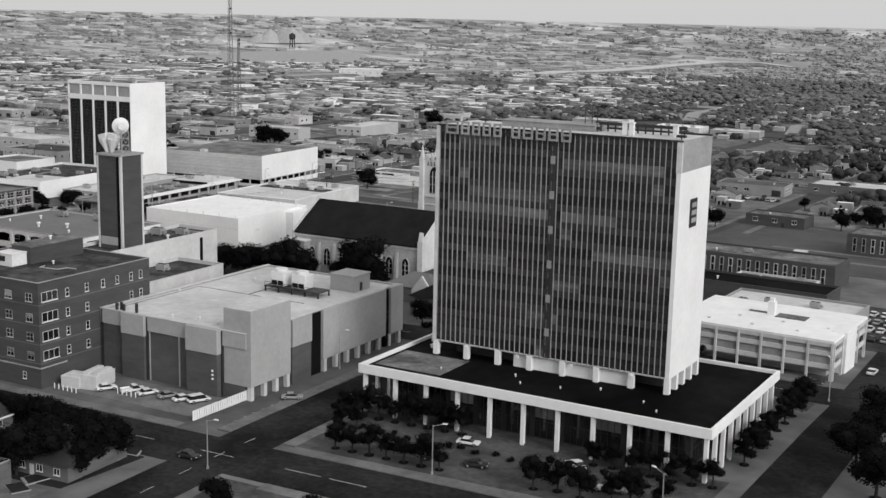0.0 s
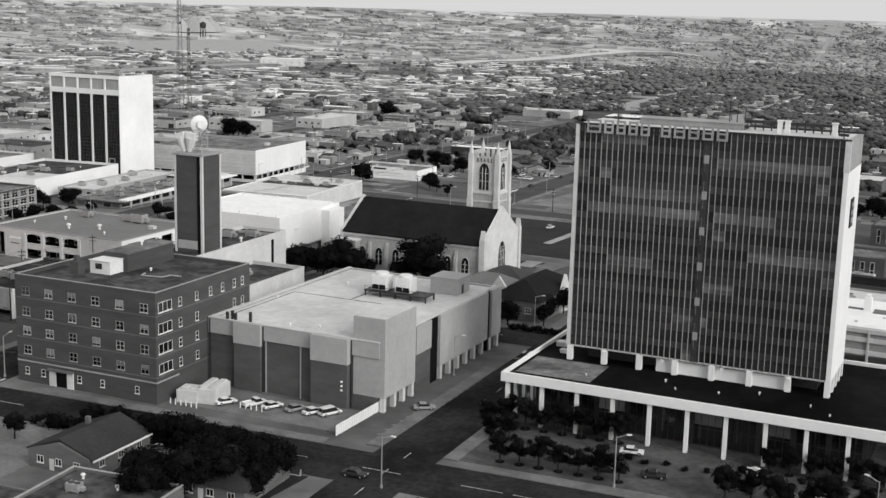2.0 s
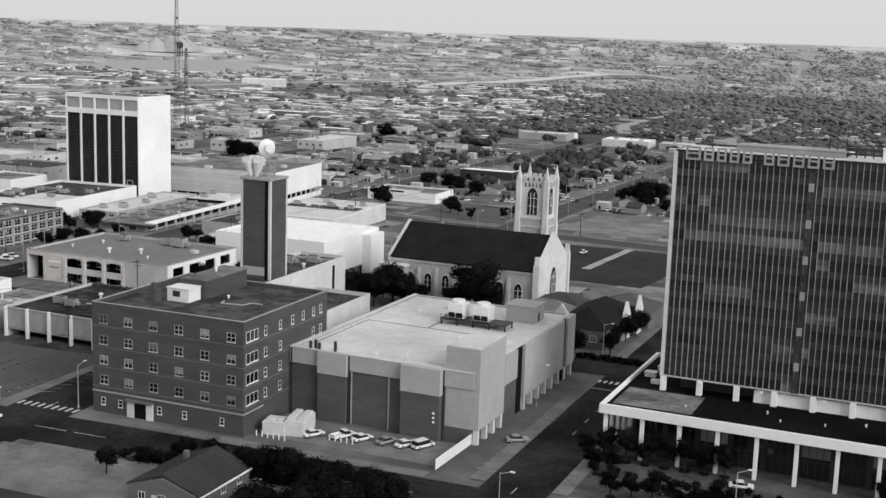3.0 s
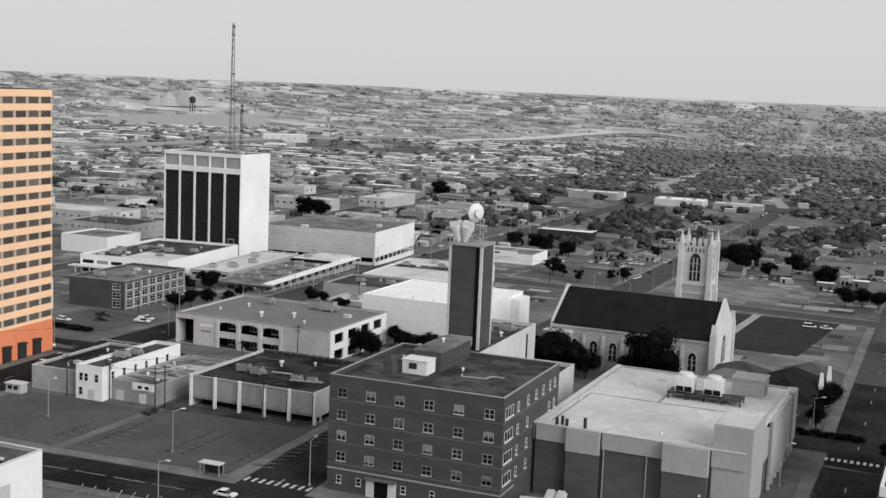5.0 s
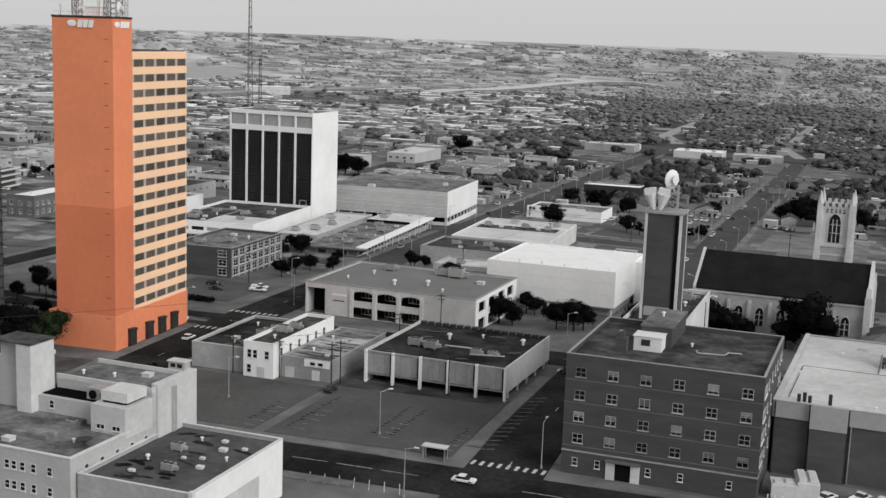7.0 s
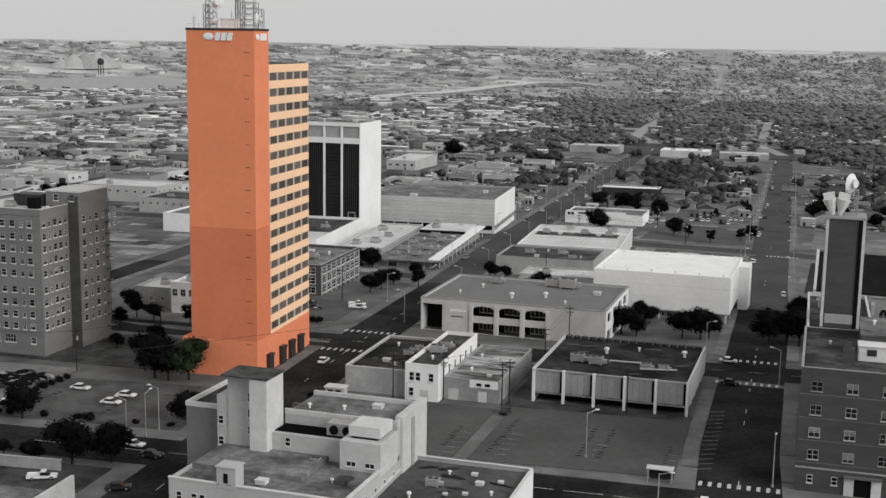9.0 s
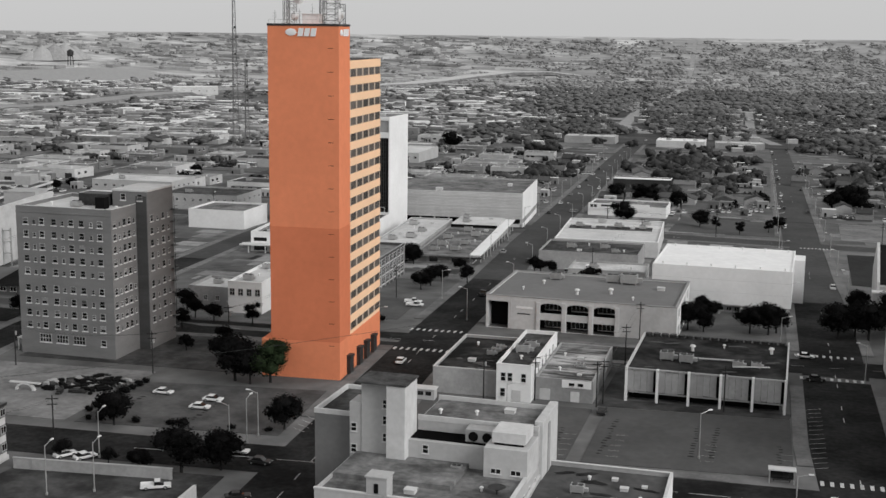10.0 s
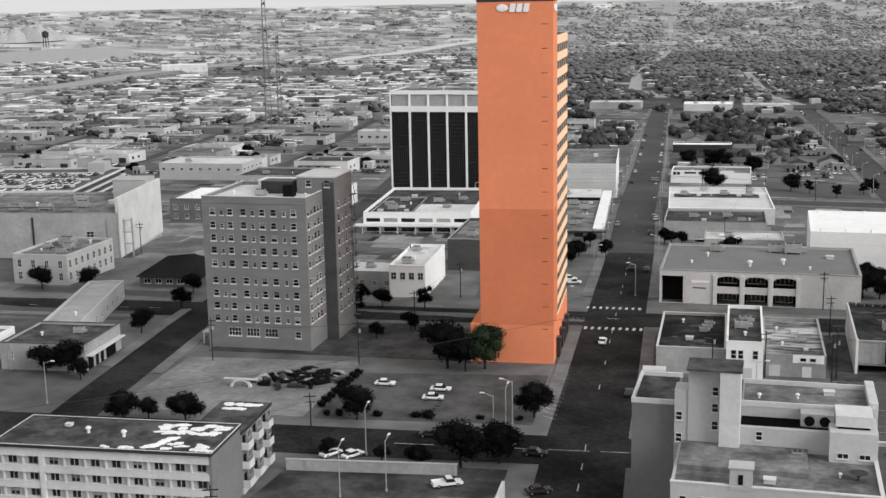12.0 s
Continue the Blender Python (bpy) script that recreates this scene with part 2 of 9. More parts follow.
def lattice(bm, xs, zs, y0, y1, mi=0):
    """A frame of crossing bars in one piece; xs and zs are the (low, high) edges of the bars."""
    gx, gzs = sorted({v for p in xs for v in p}), sorted({v for p in zs for v in p})
    solid = lambda a, b: 0 <= a < len(gx) - 1 and 0 <= b < len(gzs) - 1 and (any(l - 1e-6 <= (gx[a] + gx[a + 1]) / 2 <= h + 1e-6 for l, h in xs) or any(l - 1e-6 <= (gzs[b] + gzs[b + 1]) / 2 <= h + 1e-6 for l, h in zs))
    cache = {}

    def v(a, b, y):
        if (a, b, y) not in cache:
            cache[a, b, y] = bm.verts.new((gx[a], y, gzs[b]))
        return cache[a, b, y]
    for a in range(len(gx) - 1):
        for b in range(len(gzs) - 1):
            if not solid(a, b):
                continue
            bm.faces.new((v(a, b, y0), v(a + 1, b, y0), v(a + 1, b + 1, y0), v(a, b + 1, y0))).material_index = mi
            for da, db, p, q in ((-1, 0, (a, b), (a, b + 1)), (1, 0, (a + 1, b), (a + 1, b + 1)), (0, -1, (a, b), (a + 1, b)), (0, 1, (a, b + 1), (a + 1, b + 1))):
                if not solid(a + da, b + db):
                    bm.faces.new((v(*p, y0), v(*q, y0), v(*q, y1), v(*p, y1))).material_index = mi


def window_mesh(name, w, h, cols=2, rows=1, frame_m=None, glass_m=None, sill=0.1, bar=0.09, proud=0.07, blind=0.0, split=False, sill_m=None):
    """A framed window of w by h that stands proud of a wall facing -y; x centred, z from its foot. Split gives frame, pane and sill apart."""
    mats = [frame_m or FRAME, glass_m or GLASS, PALE_GLASS, sill_m or frame_m or FRAME]
    fr, gl, si = bmesh.new(), bmesh.new(), bmesh.new()
    box(gl, -w / 2, w / 2, -0.02, 0.1, 0, h, 1)
    if blind:
        box(gl, -w / 2 + bar, w / 2 - bar, -0.035, -0.021, h * (1 - blind), h - bar, 2)
    e = bar / 2
    lattice(fr, [(-w / 2 + w * k / cols - e, -w / 2 + w * k / cols + e) for k in range(cols + 1)], [(h * k / rows - e, h * k / rows + e) for k in range(rows + 1)], -proud, 0.1)
    if sill:
        box(si, -w / 2 - 0.15, w / 2 + 0.15, -0.2, 0.1, -sill - e, -e, 3)
    if split:
        return (meshed(name, fr, mats), meshed("pane", gl, mats), meshed("sill", si, mats) if sill else None)
    me = meshed(name, gl, mats)
    out = bmesh.new()
    out.from_mesh(me)
    bpy.data.meshes.remove(me)
    for b in (fr, si):
        me = meshed(name, b, mats)
        out.from_mesh(me)
        bpy.data.meshes.remove(me)
    return meshed(name, out, mats)


def ring(bm, x0, x1, y0, y1, t, z0, z1, mi=0):
    """A closed rectangular wall of thickness t, in one piece."""
    L = []
    for a, b, c, d in ((x0, x1, y0, y1), (x0 + t, x1 - t, y0 + t, y1 - t)):
        for z in (z0, z1):
            L.append([bm.verts.new(p) for p in ((a, c, z), (b, c, z), (b, d, z), (a, d, z))])
    for k in range(4):
        j = (k + 1) % 4
        for a, b in ((0, 1), (1, 3), (3, 2), (2, 0)):
            bm.faces.new((L[a][k], L[a][j], L[b][j], L[b][k])).material_index = mi
    return bm


def shell(parent, w, d, h, wall_m, roof_m, parapet=0.7, coping=None, under=2.0, thick=0.35):
    """Four walls with thickness, a roof deck below a parapet and a coping on top."""
    t, c = thick, 0.06
    part("wall", ring(bmesh.new(), 0, w, 0, d, t, -under, h), wall_m, parent)
    part("roof", boxes((t, w - t, t, d - t, h - parapet - 0.3, h - parapet)), roof_m, parent)
    part("coping", ring(bmesh.new(), -c, w + c, -c, d + c, t + 2 * c, h, h + 0.12), coping or wall_m, parent)


AC_BODY = boxes((-1.2, 1.2, -0.8, 0.8, 0.25, 1.5), (-1.1, -0.9, -0.7, -0.5, 0, 0.25), (0.9, 1.1, -0.7, -0.5, 0, 0.25), (-1.1, -0.9, 0.5, 0.7, 0, 0.25), (0.9, 1.1, 0.5, 0.7, 0, 0.25), (-0.9, -0.2, -0.83, -0.8, 0.5, 1.3), (1.2, 1.9, -0.4, 0.4, 0.4, 1.0))
disc(AC_BODY, (-0.5, 0, 1.5), 0.55, 0.1, "z", 14, 1)
disc(AC_BODY, (0.6, 0, 1.5), 0.5, 0.1, "z", 14, 1)
AC_MESH = meshed("rooftop_unit", AC_BODY, [METAL, DARK_METAL])
VENT_BM = bmesh.new()
beam(VENT_BM, (0, 0, -0.1), (0, 0, 0.7), 0.22, n=10)
beam(VENT_BM, (0, 0, 0.7), (0, 0, 0.95), 0.45, r2=0.3, n=10)
VENT_MESH = meshed("roof_vent", VENT_BM, LIGHT_METAL)
HATCH_MESH = meshed("roof_hatch", boxes((-0.7, 0.7, -0.6, 0.6, -0.05, 0.5), (-0.78, 0.78, -0.68, 0.68, 0.5, 0.6)), PALE)


def clutter(parent, z, spots):
    for kind, x, y, s in spots:
        me = {"a": AC_MESH, "v": VENT_MESH, "h": HATCH_MESH}[kind]
        part(me.name, me, None, parent, m=Matrix.Translation((x, y, z)) @ Matrix.Rotation(x * 1.7 if kind == "v" else 0, 4, "Z") @ Matrix.Scale(s, 4))


def tar_patches(parent, z, w, d, n, seed, m=None):
    """Irregular repair patches that lie on a flat roof."""
    r = random.Random(seed)
    bm = bmesh.new()
    rim = [(1.0, 0.1), (0.6, 0.5), (0.1, 0.42), (-0.35, 0.62), (-0.95, 0.3), (-0.7, -0.2), (-1.0, -0.45), (-0.2, -0.5), (0.3, -0.62), (0.75, -0.3)]
    prism(bm, rim, 0, 0.03)
    bmesh.ops.rotate(bm, verts=bm.verts, cent=(0, 0, 0), matrix=Matrix.Rotation(math.pi / 2, 3, "X"))
    me = meshed("tar_patch", bm, m or BURNT_ROOF)
    for k in range(n):
        part("tar_patch", me, None, parent, m=Matrix.Translation((r.uniform(3, w - 3), r.uniform(3, d - 3), z + 0.02 + 0.004 * k)) @ Matrix.Rotation(r.uniform(-0.5, 0.5), 4, "Z") @ Matrix.Diagonal((r.uniform(0.8, 2.4), r.uniform(0.5, 1.4), 1, 1)))


# ---- ground, roads, pavements, lots ----
def strip(pts, width, z, y_cut=12.0):
    """A ribbon along a centre line that follows the ground."""
    pts = [Vector((x, y, 0)) for x, y in pts]
    fine = []
    for a, b in zip(pts, pts[1:]):
        n = max(1, int((b - a).length / y_cut))
        fine += [a.lerp(b, k / n) for k in range(n)]
    fine.append(pts[-1])
    bm = bmesh.new()
    rows = []
    for k, p in enumerate(fine):
        d = (fine[min(k + 1, len(fine) - 1)] - fine[max(k - 1, 0)]).normalized()
        s = Vector((d.y, -d.x, 0)) * width / 2
        rows.append([bm.verts.new((q.x, q.y, gz(q.y) + z)) for q in (p - s, p + s)])
    for r, s in zip(rows, rows[1:]):
        bm.faces.new((r[0], r[1], s[1], s[0]))
    return bm


def slab(bm, pts, z, thick=0.2):
    """A flat lot with an edge, over a ground polygon."""
    n = len(pts)
    top, low = [bm.verts.new((x, y, gz(y) + z)) for x, y in pts], [bm.verts.new((x, y, gz(y) + z - thick)) for x, y in pts]
    bm.faces.new(top)
    for k in range(n):
        bm.faces.new((top[k], low[k], low[(k + 1) % n], top[(k + 1) % n]))


def lay(name, bm, m, label, category):
    ob = new(name, meshed(name, bm, m))
    return tagged(ob, label, category, kind="structure")


GROUND = mat("town_ground", 0.125, var=0.5, big=0.012, fine=0.12, rough=0.95, bump=0.2)
gb = bmesh.new()
ys = [-700, 40, 280, 760, 1500, 2400, 3700]
rows = [[gb.verts.new((x, y, gz(y) - 0.02)) for x in (-6000, -2000, -400, 400, 2000, 6000)] for y in ys]
for r, s in zip(rows, rows[1:]):
    for k in range(5):
        gb.faces.new((r[k], r[k + 1], s[k + 1], s[k]))
lay("ground", gb, GROUND, "flat plain of dry mottled earth under the town", "ground")
# haze over the far plain is painted in as this pale colour
HAZY = mat("distant_fields", 0.42, var=0.55, big=0.006, fine=0.03, stretch=(0.3, 1, 1), rough=1.0, bump=0, spec=0.0)


def rise(x, y):
    """Height of the far land: it falls into a broad valley and climbs on its far side to the skyline."""
    x, y = np.asarray(x, float), np.asarray(y, float)
    low = -0.0229 * np.clip(y - 40, 0, None)
    return low + (70 - low) * np.clip((np.hypot(x - 200, y + 240) - 3300) / 1500, 0, 1) ** 1.6


fb = bmesh.new()
rows = []
for k in range(19):
    r = 3290 + 1510 * k / 18
    row = []
    for a in range(-100, 70, 4):
        x, y = 200 + r * math.sin(radians(a)), -240 + r * math.cos(radians(a))
        row.append(fb.verts.new((x, y, float(rise(x, y)) + 0.05)))
    rows.append(row)
for r, s in zip(rows, rows[1:]):
    for k in range(len(r) - 1):
        fb.faces.new((r[k], r[k + 1], s[k + 1], s[k]))
lay("backdrop", fb, HAZY, "distant plain of fields and woods towards the horizon, paled for haze", "plain")

ROAD_A = [(36, -300), (24, -140), (15, -44), (11.5, 2), (0.3, 138), (-10, 240), (-23.5, 406), (-49.5, 696), (-66, 896), (-80, 1060)]
ROAD_B = [(124, -120), (117, -44), (114, -12), (107, 132), (103, 186), (76.4, 677), (60, 942)]
ROAD_C = [(224, -120), (219.5, -40), (217, 50), (213, 150), (207.4, 303), (201, 694)]
ROAD_D = [(-420, -92), (-20, -57.5), (77, -47), (150, -42), (215, -38.5), (300, -34), (520, -25)]
ROAD_E = [(-300, 12), (-120, 30), (6, 43.5), (110, 52), (160, 56), (215, 60.5), (330, 68), (520, 76)]
ROAD_F = [(-320, 252), (-100, 262), (-22, 276), (102, 270), (210, 262), (400, 256)]
ROAD_G = [(-481, 828), (-75, 753), (66, 726), (206, 702), (514, 659)]
ROAD_H = [(-88, -70), (-92, -44), (-100, 15), (-116, 150), (-130, 262), (-211, 694)]
ROAD_I = [(313, -60), (313, 60), (309, 200), (307, 451)]
ROAD_W = [[(-222 - k * 94, 357), (-264 - k * 100, 596), (-309 - k * 105, 828)] for k in range(6)] + [[(-748, 492), (-196, 456)], [(-847, 638), (-214, 593)]]
ROADS = ((ROAD_A, 15.5), (ROAD_B, 15.5), (ROAD_C, 12.5), (ROAD_D, 15.0), (ROAD_E, 15.0), (ROAD_F, 14.0), (ROAD_G, 13.0), (ROAD_H, 10.5), (ROAD_I, 12.0)) + tuple((r, 7.0) for r in ROAD_W)
# far streets paler: haze and glancing sky light put into the asphalt colour
HAZED_ASPHALT = mat("sun_bleached_asphalt", 0.06, var=0.3, big=0.03, fine=0.5)


def halves(pts, y_cut):
    """A street cut in two where it passes y_cut: dark asphalt before it, haze-paled beyond."""
    for k, ((xa, ya), (xb, yb)) in enumerate(zip(pts, pts[1:])):
        if ya < y_cut < yb:
            c = (xa + (xb - xa) * (y_cut - ya) / (yb - ya), y_cut)
            return pts[:k + 1] + [c], [c] + pts[k + 1:]
    return (pts, None) if pts[0][1] < y_cut else (None, pts)


for k, (pts, w) in enumerate(ROADS):
    for run, m in zip(halves(pts, 140.0), (ASPHALT, HAZED_ASPHALT)):
        if run:
            lay("road", strip(run, w, 0.02 + 0.004 * k), m, "dark asphalt street between town blocks" if m == ASPHALT else "asphalt street in the town, paled for haze", "road")


def beside(pts, y, off):
    """A place off metres beside a north-going street at y."""
    for (xa, ya), (xb, yb) in zip(pts, pts[1:]):
        if ya <= y <= yb:
            return xa + (xb - xa) * (y - ya) / (yb - ya) + off, y
    return pts[-1][0] + off, y


def cut_walk(pts, off, width, gaps):
    """Raised kerbed pavement beside a road, in lengths between the crossings: gaps are spans of y (or x) left out."""
    pts = [Vector((x, y, 0)) for x, y in pts]
    run, out = [], []
    along_y = abs(pts[-1].y - pts[0].y) > abs(pts[-1].x - pts[0].x)
    for a, b in zip(pts, pts[1:]):
        n = max(1, int((b - a).length / 4))
        d = (b - a).normalized()
        s = Vector((d.y, -d.x, 0))
        for k in range(n + 1):
            p = a.lerp(b, k / n) + s * off
            v = p.y if along_y else p.x
            if any(g0 < v < g1 for g0, g1 in gaps):
                if len(run) > 1:
                    out.append(run)
                run = []
            else:
                run.append((p, s))
    if len(run) > 1:
        out.append(run)
    for r in out:
        bm = bmesh.new()
        rows = []
        for p, s in r:
            q0, q1 = p - s * width / 2, p + s * width / 2
            rows.append([bm.verts.new(v) for v in ((q0.x, q0.y, gz(q0.y) - 0.05), (q0.x, q0.y, gz(q0.y) + 0.16), (q1.x, q1.y, gz(q1.y) + 0.16), (q1.x, q1.y, gz(q1.y) - 0.05))])
        for u, v in zip(rows, rows[1:]):
            for k in range(3):
                bm.faces.new((u[k], u[k + 1], v[k + 1], v[k]))
        lay("pavement", bm, PAVE, "pale concrete pavement with a kerb along the street", "pavement")


YG = [(-66, -28), (32, 67), (258, 292), (712, 772)]
for pts, w in ((ROAD_A, 15.5), (ROAD_B, 15.5), (ROAD_C, 12.5), (ROAD_H, 10.5)):
    clip = [p for p in pts if -60 < p[1] < 920]
    for s in (-1, 1):
        cut_walk(clip, s * (w / 2 + 1.6), 3.0, YG)
XG = [(-112, -84), (-36, 28), (94, 130), (203, 232), (300, 324)]
for pts in (ROAD_D, ROAD_E, ROAD_F):
    clip = [p for p in pts if -340 < p[0] < 420]
    for s in (-1, 1):
        cut_walk(clip, s * (15.0 / 2 + 1.6), 3.0, XG)


def paint(bm, x0, y0, x1, y1, w, z=0.075):
    a, b = Vector((x0, y0, 0)), Vector((x1, y1, 0))
    d = (b - a).normalized()
    s = Vector((d.y, -d.x, 0)) * w / 2
    bm.faces.new([bm.verts.new((q.x, q.y, gz(q.y) + z)) for q in (a - s, a + s, b + s, b - s)])


marks = bmesh.new()
for (pts, w), dash in zip(ROADS[:6], (True, True, True, False, True, True)):       # centre lines
    for (xa, ya), (xb, yb) in zip(pts, pts[1:]):
        length = math.hypot(xb - xa, yb - ya)
        if ya > 600:
            continue
        n = max(1, int(length / 9))
        for k in range(n):
            u0, u1 = k / n, (k + (0.35 if dash else 0.8)) / n
            if random.random() < (0.55 if ya < 130 else 0.12) * (1.0 if dash else 1.1):
                paint(marks, xa + (xb - xa) * u0, ya + (yb - ya) * u0, xa + (xb - xa) * u1, ya + (yb - ya) * u1, 0.16)
for xc, yc, ang, length in ((9, 33.5, 4, 14), (6, 56, 4, 14), (110.5, 40, 3, 14), (108.5, 64, 3, 14), (116, -33, 3, 14), (216.5, 47, 3, 11), (104, 262, 3, 12)):   # crossings of short bars
    for k in range(9):
        u = (k / 8 - 0.5) * length
        cx, cy = xc + u * math.cos(radians(ang)), yc + u * math.sin(radians(ang))
        paint(marks, cx + 0.05, cy - 1.2, cx - 0.05, cy + 1.2, 0.7)
for k in range(14):                                                                # slanted bays beside the streets
    paint(marks, 1.9 + 2.6 - k * 0.22, -36 + k * 2.7, 4.6 + 2.9 - k * 0.22, -37.6 + k * 2.7, 0.12)
    paint(marks, 208.8, -22 + k * 3.0, 212.3, -20.2 + k * 3.0, 0.12)
    paint(marks, 107.0 - k * 0.13, -26 + k * 3.0, 110.0 - k * 0.13, -24.4 + k * 3.0, 0.10)
for k in range(7):
    paint(marks, 84 + k * 2.9, -52.6 + k * 0.3, 86.2 + k * 2.9, -57.5 + k * 0.3, 0.14)
for x0, y0, n in ((68.5, -31.5, 5), (86.5, -28.5, 4), (101.0, -29.5, 4), (58.5, -34.0, 5)):    # faded bays on the empty lots
    for k in range(n):
        paint(marks, x0 - 0.07 * k, y0 + 3.3 * k, x0 + 2.4 - 0.07 * k, y0 + 3.3 * k + 0.15, 0.07, 0.108)
lay("road_marking", marks, PAINT, "worn white lines and crossings painted on the streets", "road marking")

stains = bmesh.new()
srng = random.Random(31)
for x0, y0, n in ((67.2, -30.5, 15), (84.4, -26.5, 13), (88.2, -26.2, 13), (101.0, -29.5, 10), (57.5, -30.0, 9), (-36.0, -40.0, 9), (-18.0, -38.0, 8)):
    for k in range(n):
        x, y, r = x0 + srng.uniform(-0.3, 0.3) - 0.03 * k, y0 + 1.6 * k + srng.uniform(-0.2, 0.2), srng.uniform(0.25, 0.5)
        stains.faces.new([stains.verts.new((x + r * 1.5 * math.cos(a * 0.785) * srng.uniform(0.8, 1.2), y + r * 0.8 * math.sin(a * 0.785), 0.107)) for a in range(8)])
lay("oil_stain", stains, ASPHALT, "rows of dark oil stains on the parking bays", "stains")

for pts, m, label in (
    ([(24, -38), (61.5, -36), (60.5, -2.5), (22.5, -4)], LOT, "empty worn asphalt parking lot beside a driveway"),
    ([(64.5, -36.5), (104, -32.5), (102, 4), (63.5, 0)], LOT, "empty asphalt parking lot with oil-stained bays"),
    ([(-40.5, -47), (3.5, -41.5), (0.5, -9), (-41, -16)], LOT_MID, "dark asphalt parking lot in front of the orange tower"),
    ([(-84, -50), (-43, -47), (-44, -8), (-86, -12)], DIRT, "bare dirt lot with heaps of rubble"),
    ([(166, -26.5), (202, -25), (202, -11.6), (166, -13.5)], PAVE, "concrete yard with parked cars behind the mall"),
    ([(226.5, -27), (303, -22), (304, 58), (224.5, 56)], PLAZA, "grey concrete plaza round the bank podium"),
    ([(288, 116), (346, 118), (346, 178), (290, 174)], LOT_DARK, "dark asphalt parking lot filled with cars"),
    ([(205, 222), (345, 226), (345, 330), (206, 330)], LOT, "open grey ground between school and houses"),
    ([(117, 178), (160, 172), (186, 172), (190, 254), (116, 250)], GRASS, "dark lawn and parking behind the church"),
    ([(156.6, 197), (159.8, 197), (160.2, 254), (157.0, 254)], CONCRETE, "pale path across the dark churchyard"),
    ([(114, 292), (160, 288), (158, 345), (113, 352)], DIRT, "pale empty corner lot"),
    ([(40, 291), (89, 291), (86, 340), (40, 345)], LOT, "open grey lot with a few small trees"),
    ([(-34, 62), (-9, 66), (-12, 96), (-40, 96)], LOT, "small asphalt lot with parked trucks"),
    ([(60.9, 0.4), (101.8, 4.6), (102.2, 8.0), (66.2, 6.8), (66, 40), (60.2, 40)], LOT_DARK, "dark asphalt drive round the panelled shop"),
    ([(-36, -92), (6, -86), (4, -66), (-35, -70)], LOT_DARK, "asphalt yard behind a low wall"),
    ([(-84, -6), (-22, -2), (-24, 26), (-84, 30)], LOT_DARK, "rough dark yard between hotel and tower"),
    ([(-172, 14), (-120, 16), (-122, 50), (-172, 48)], LOT, "worn asphalt lot between low shops"),
    ([(-186, -40), (-158, -38), (-136, 12), (-186, 10)], LOT_MID, "patched asphalt yard behind the garages"),
    ([(126, -85), (164, -80), (164, -50), (124, -54)], PAVE, "open asphalt lot beside the brick houses"),
    ([(180, -70), (208, -66), (209, -47), (176, -49)], GRASS, "dark lawn round the brick houses"),
    ([(183, -90), (206, -86), (207, -68), (184, -71)], PAVE, "pale driveway between low houses"),
    ([(232, -75), (330, -68), (330, -43), (228, -47)], PLAZA, "pale concrete forecourt south of the street"),
):
    bm = bmesh.new()
    slab(bm, pts, 0.14 if "path" in label else 0.10)
    lay("lot", bm, m, label, "parking lot" if "parking" in label else "ground")


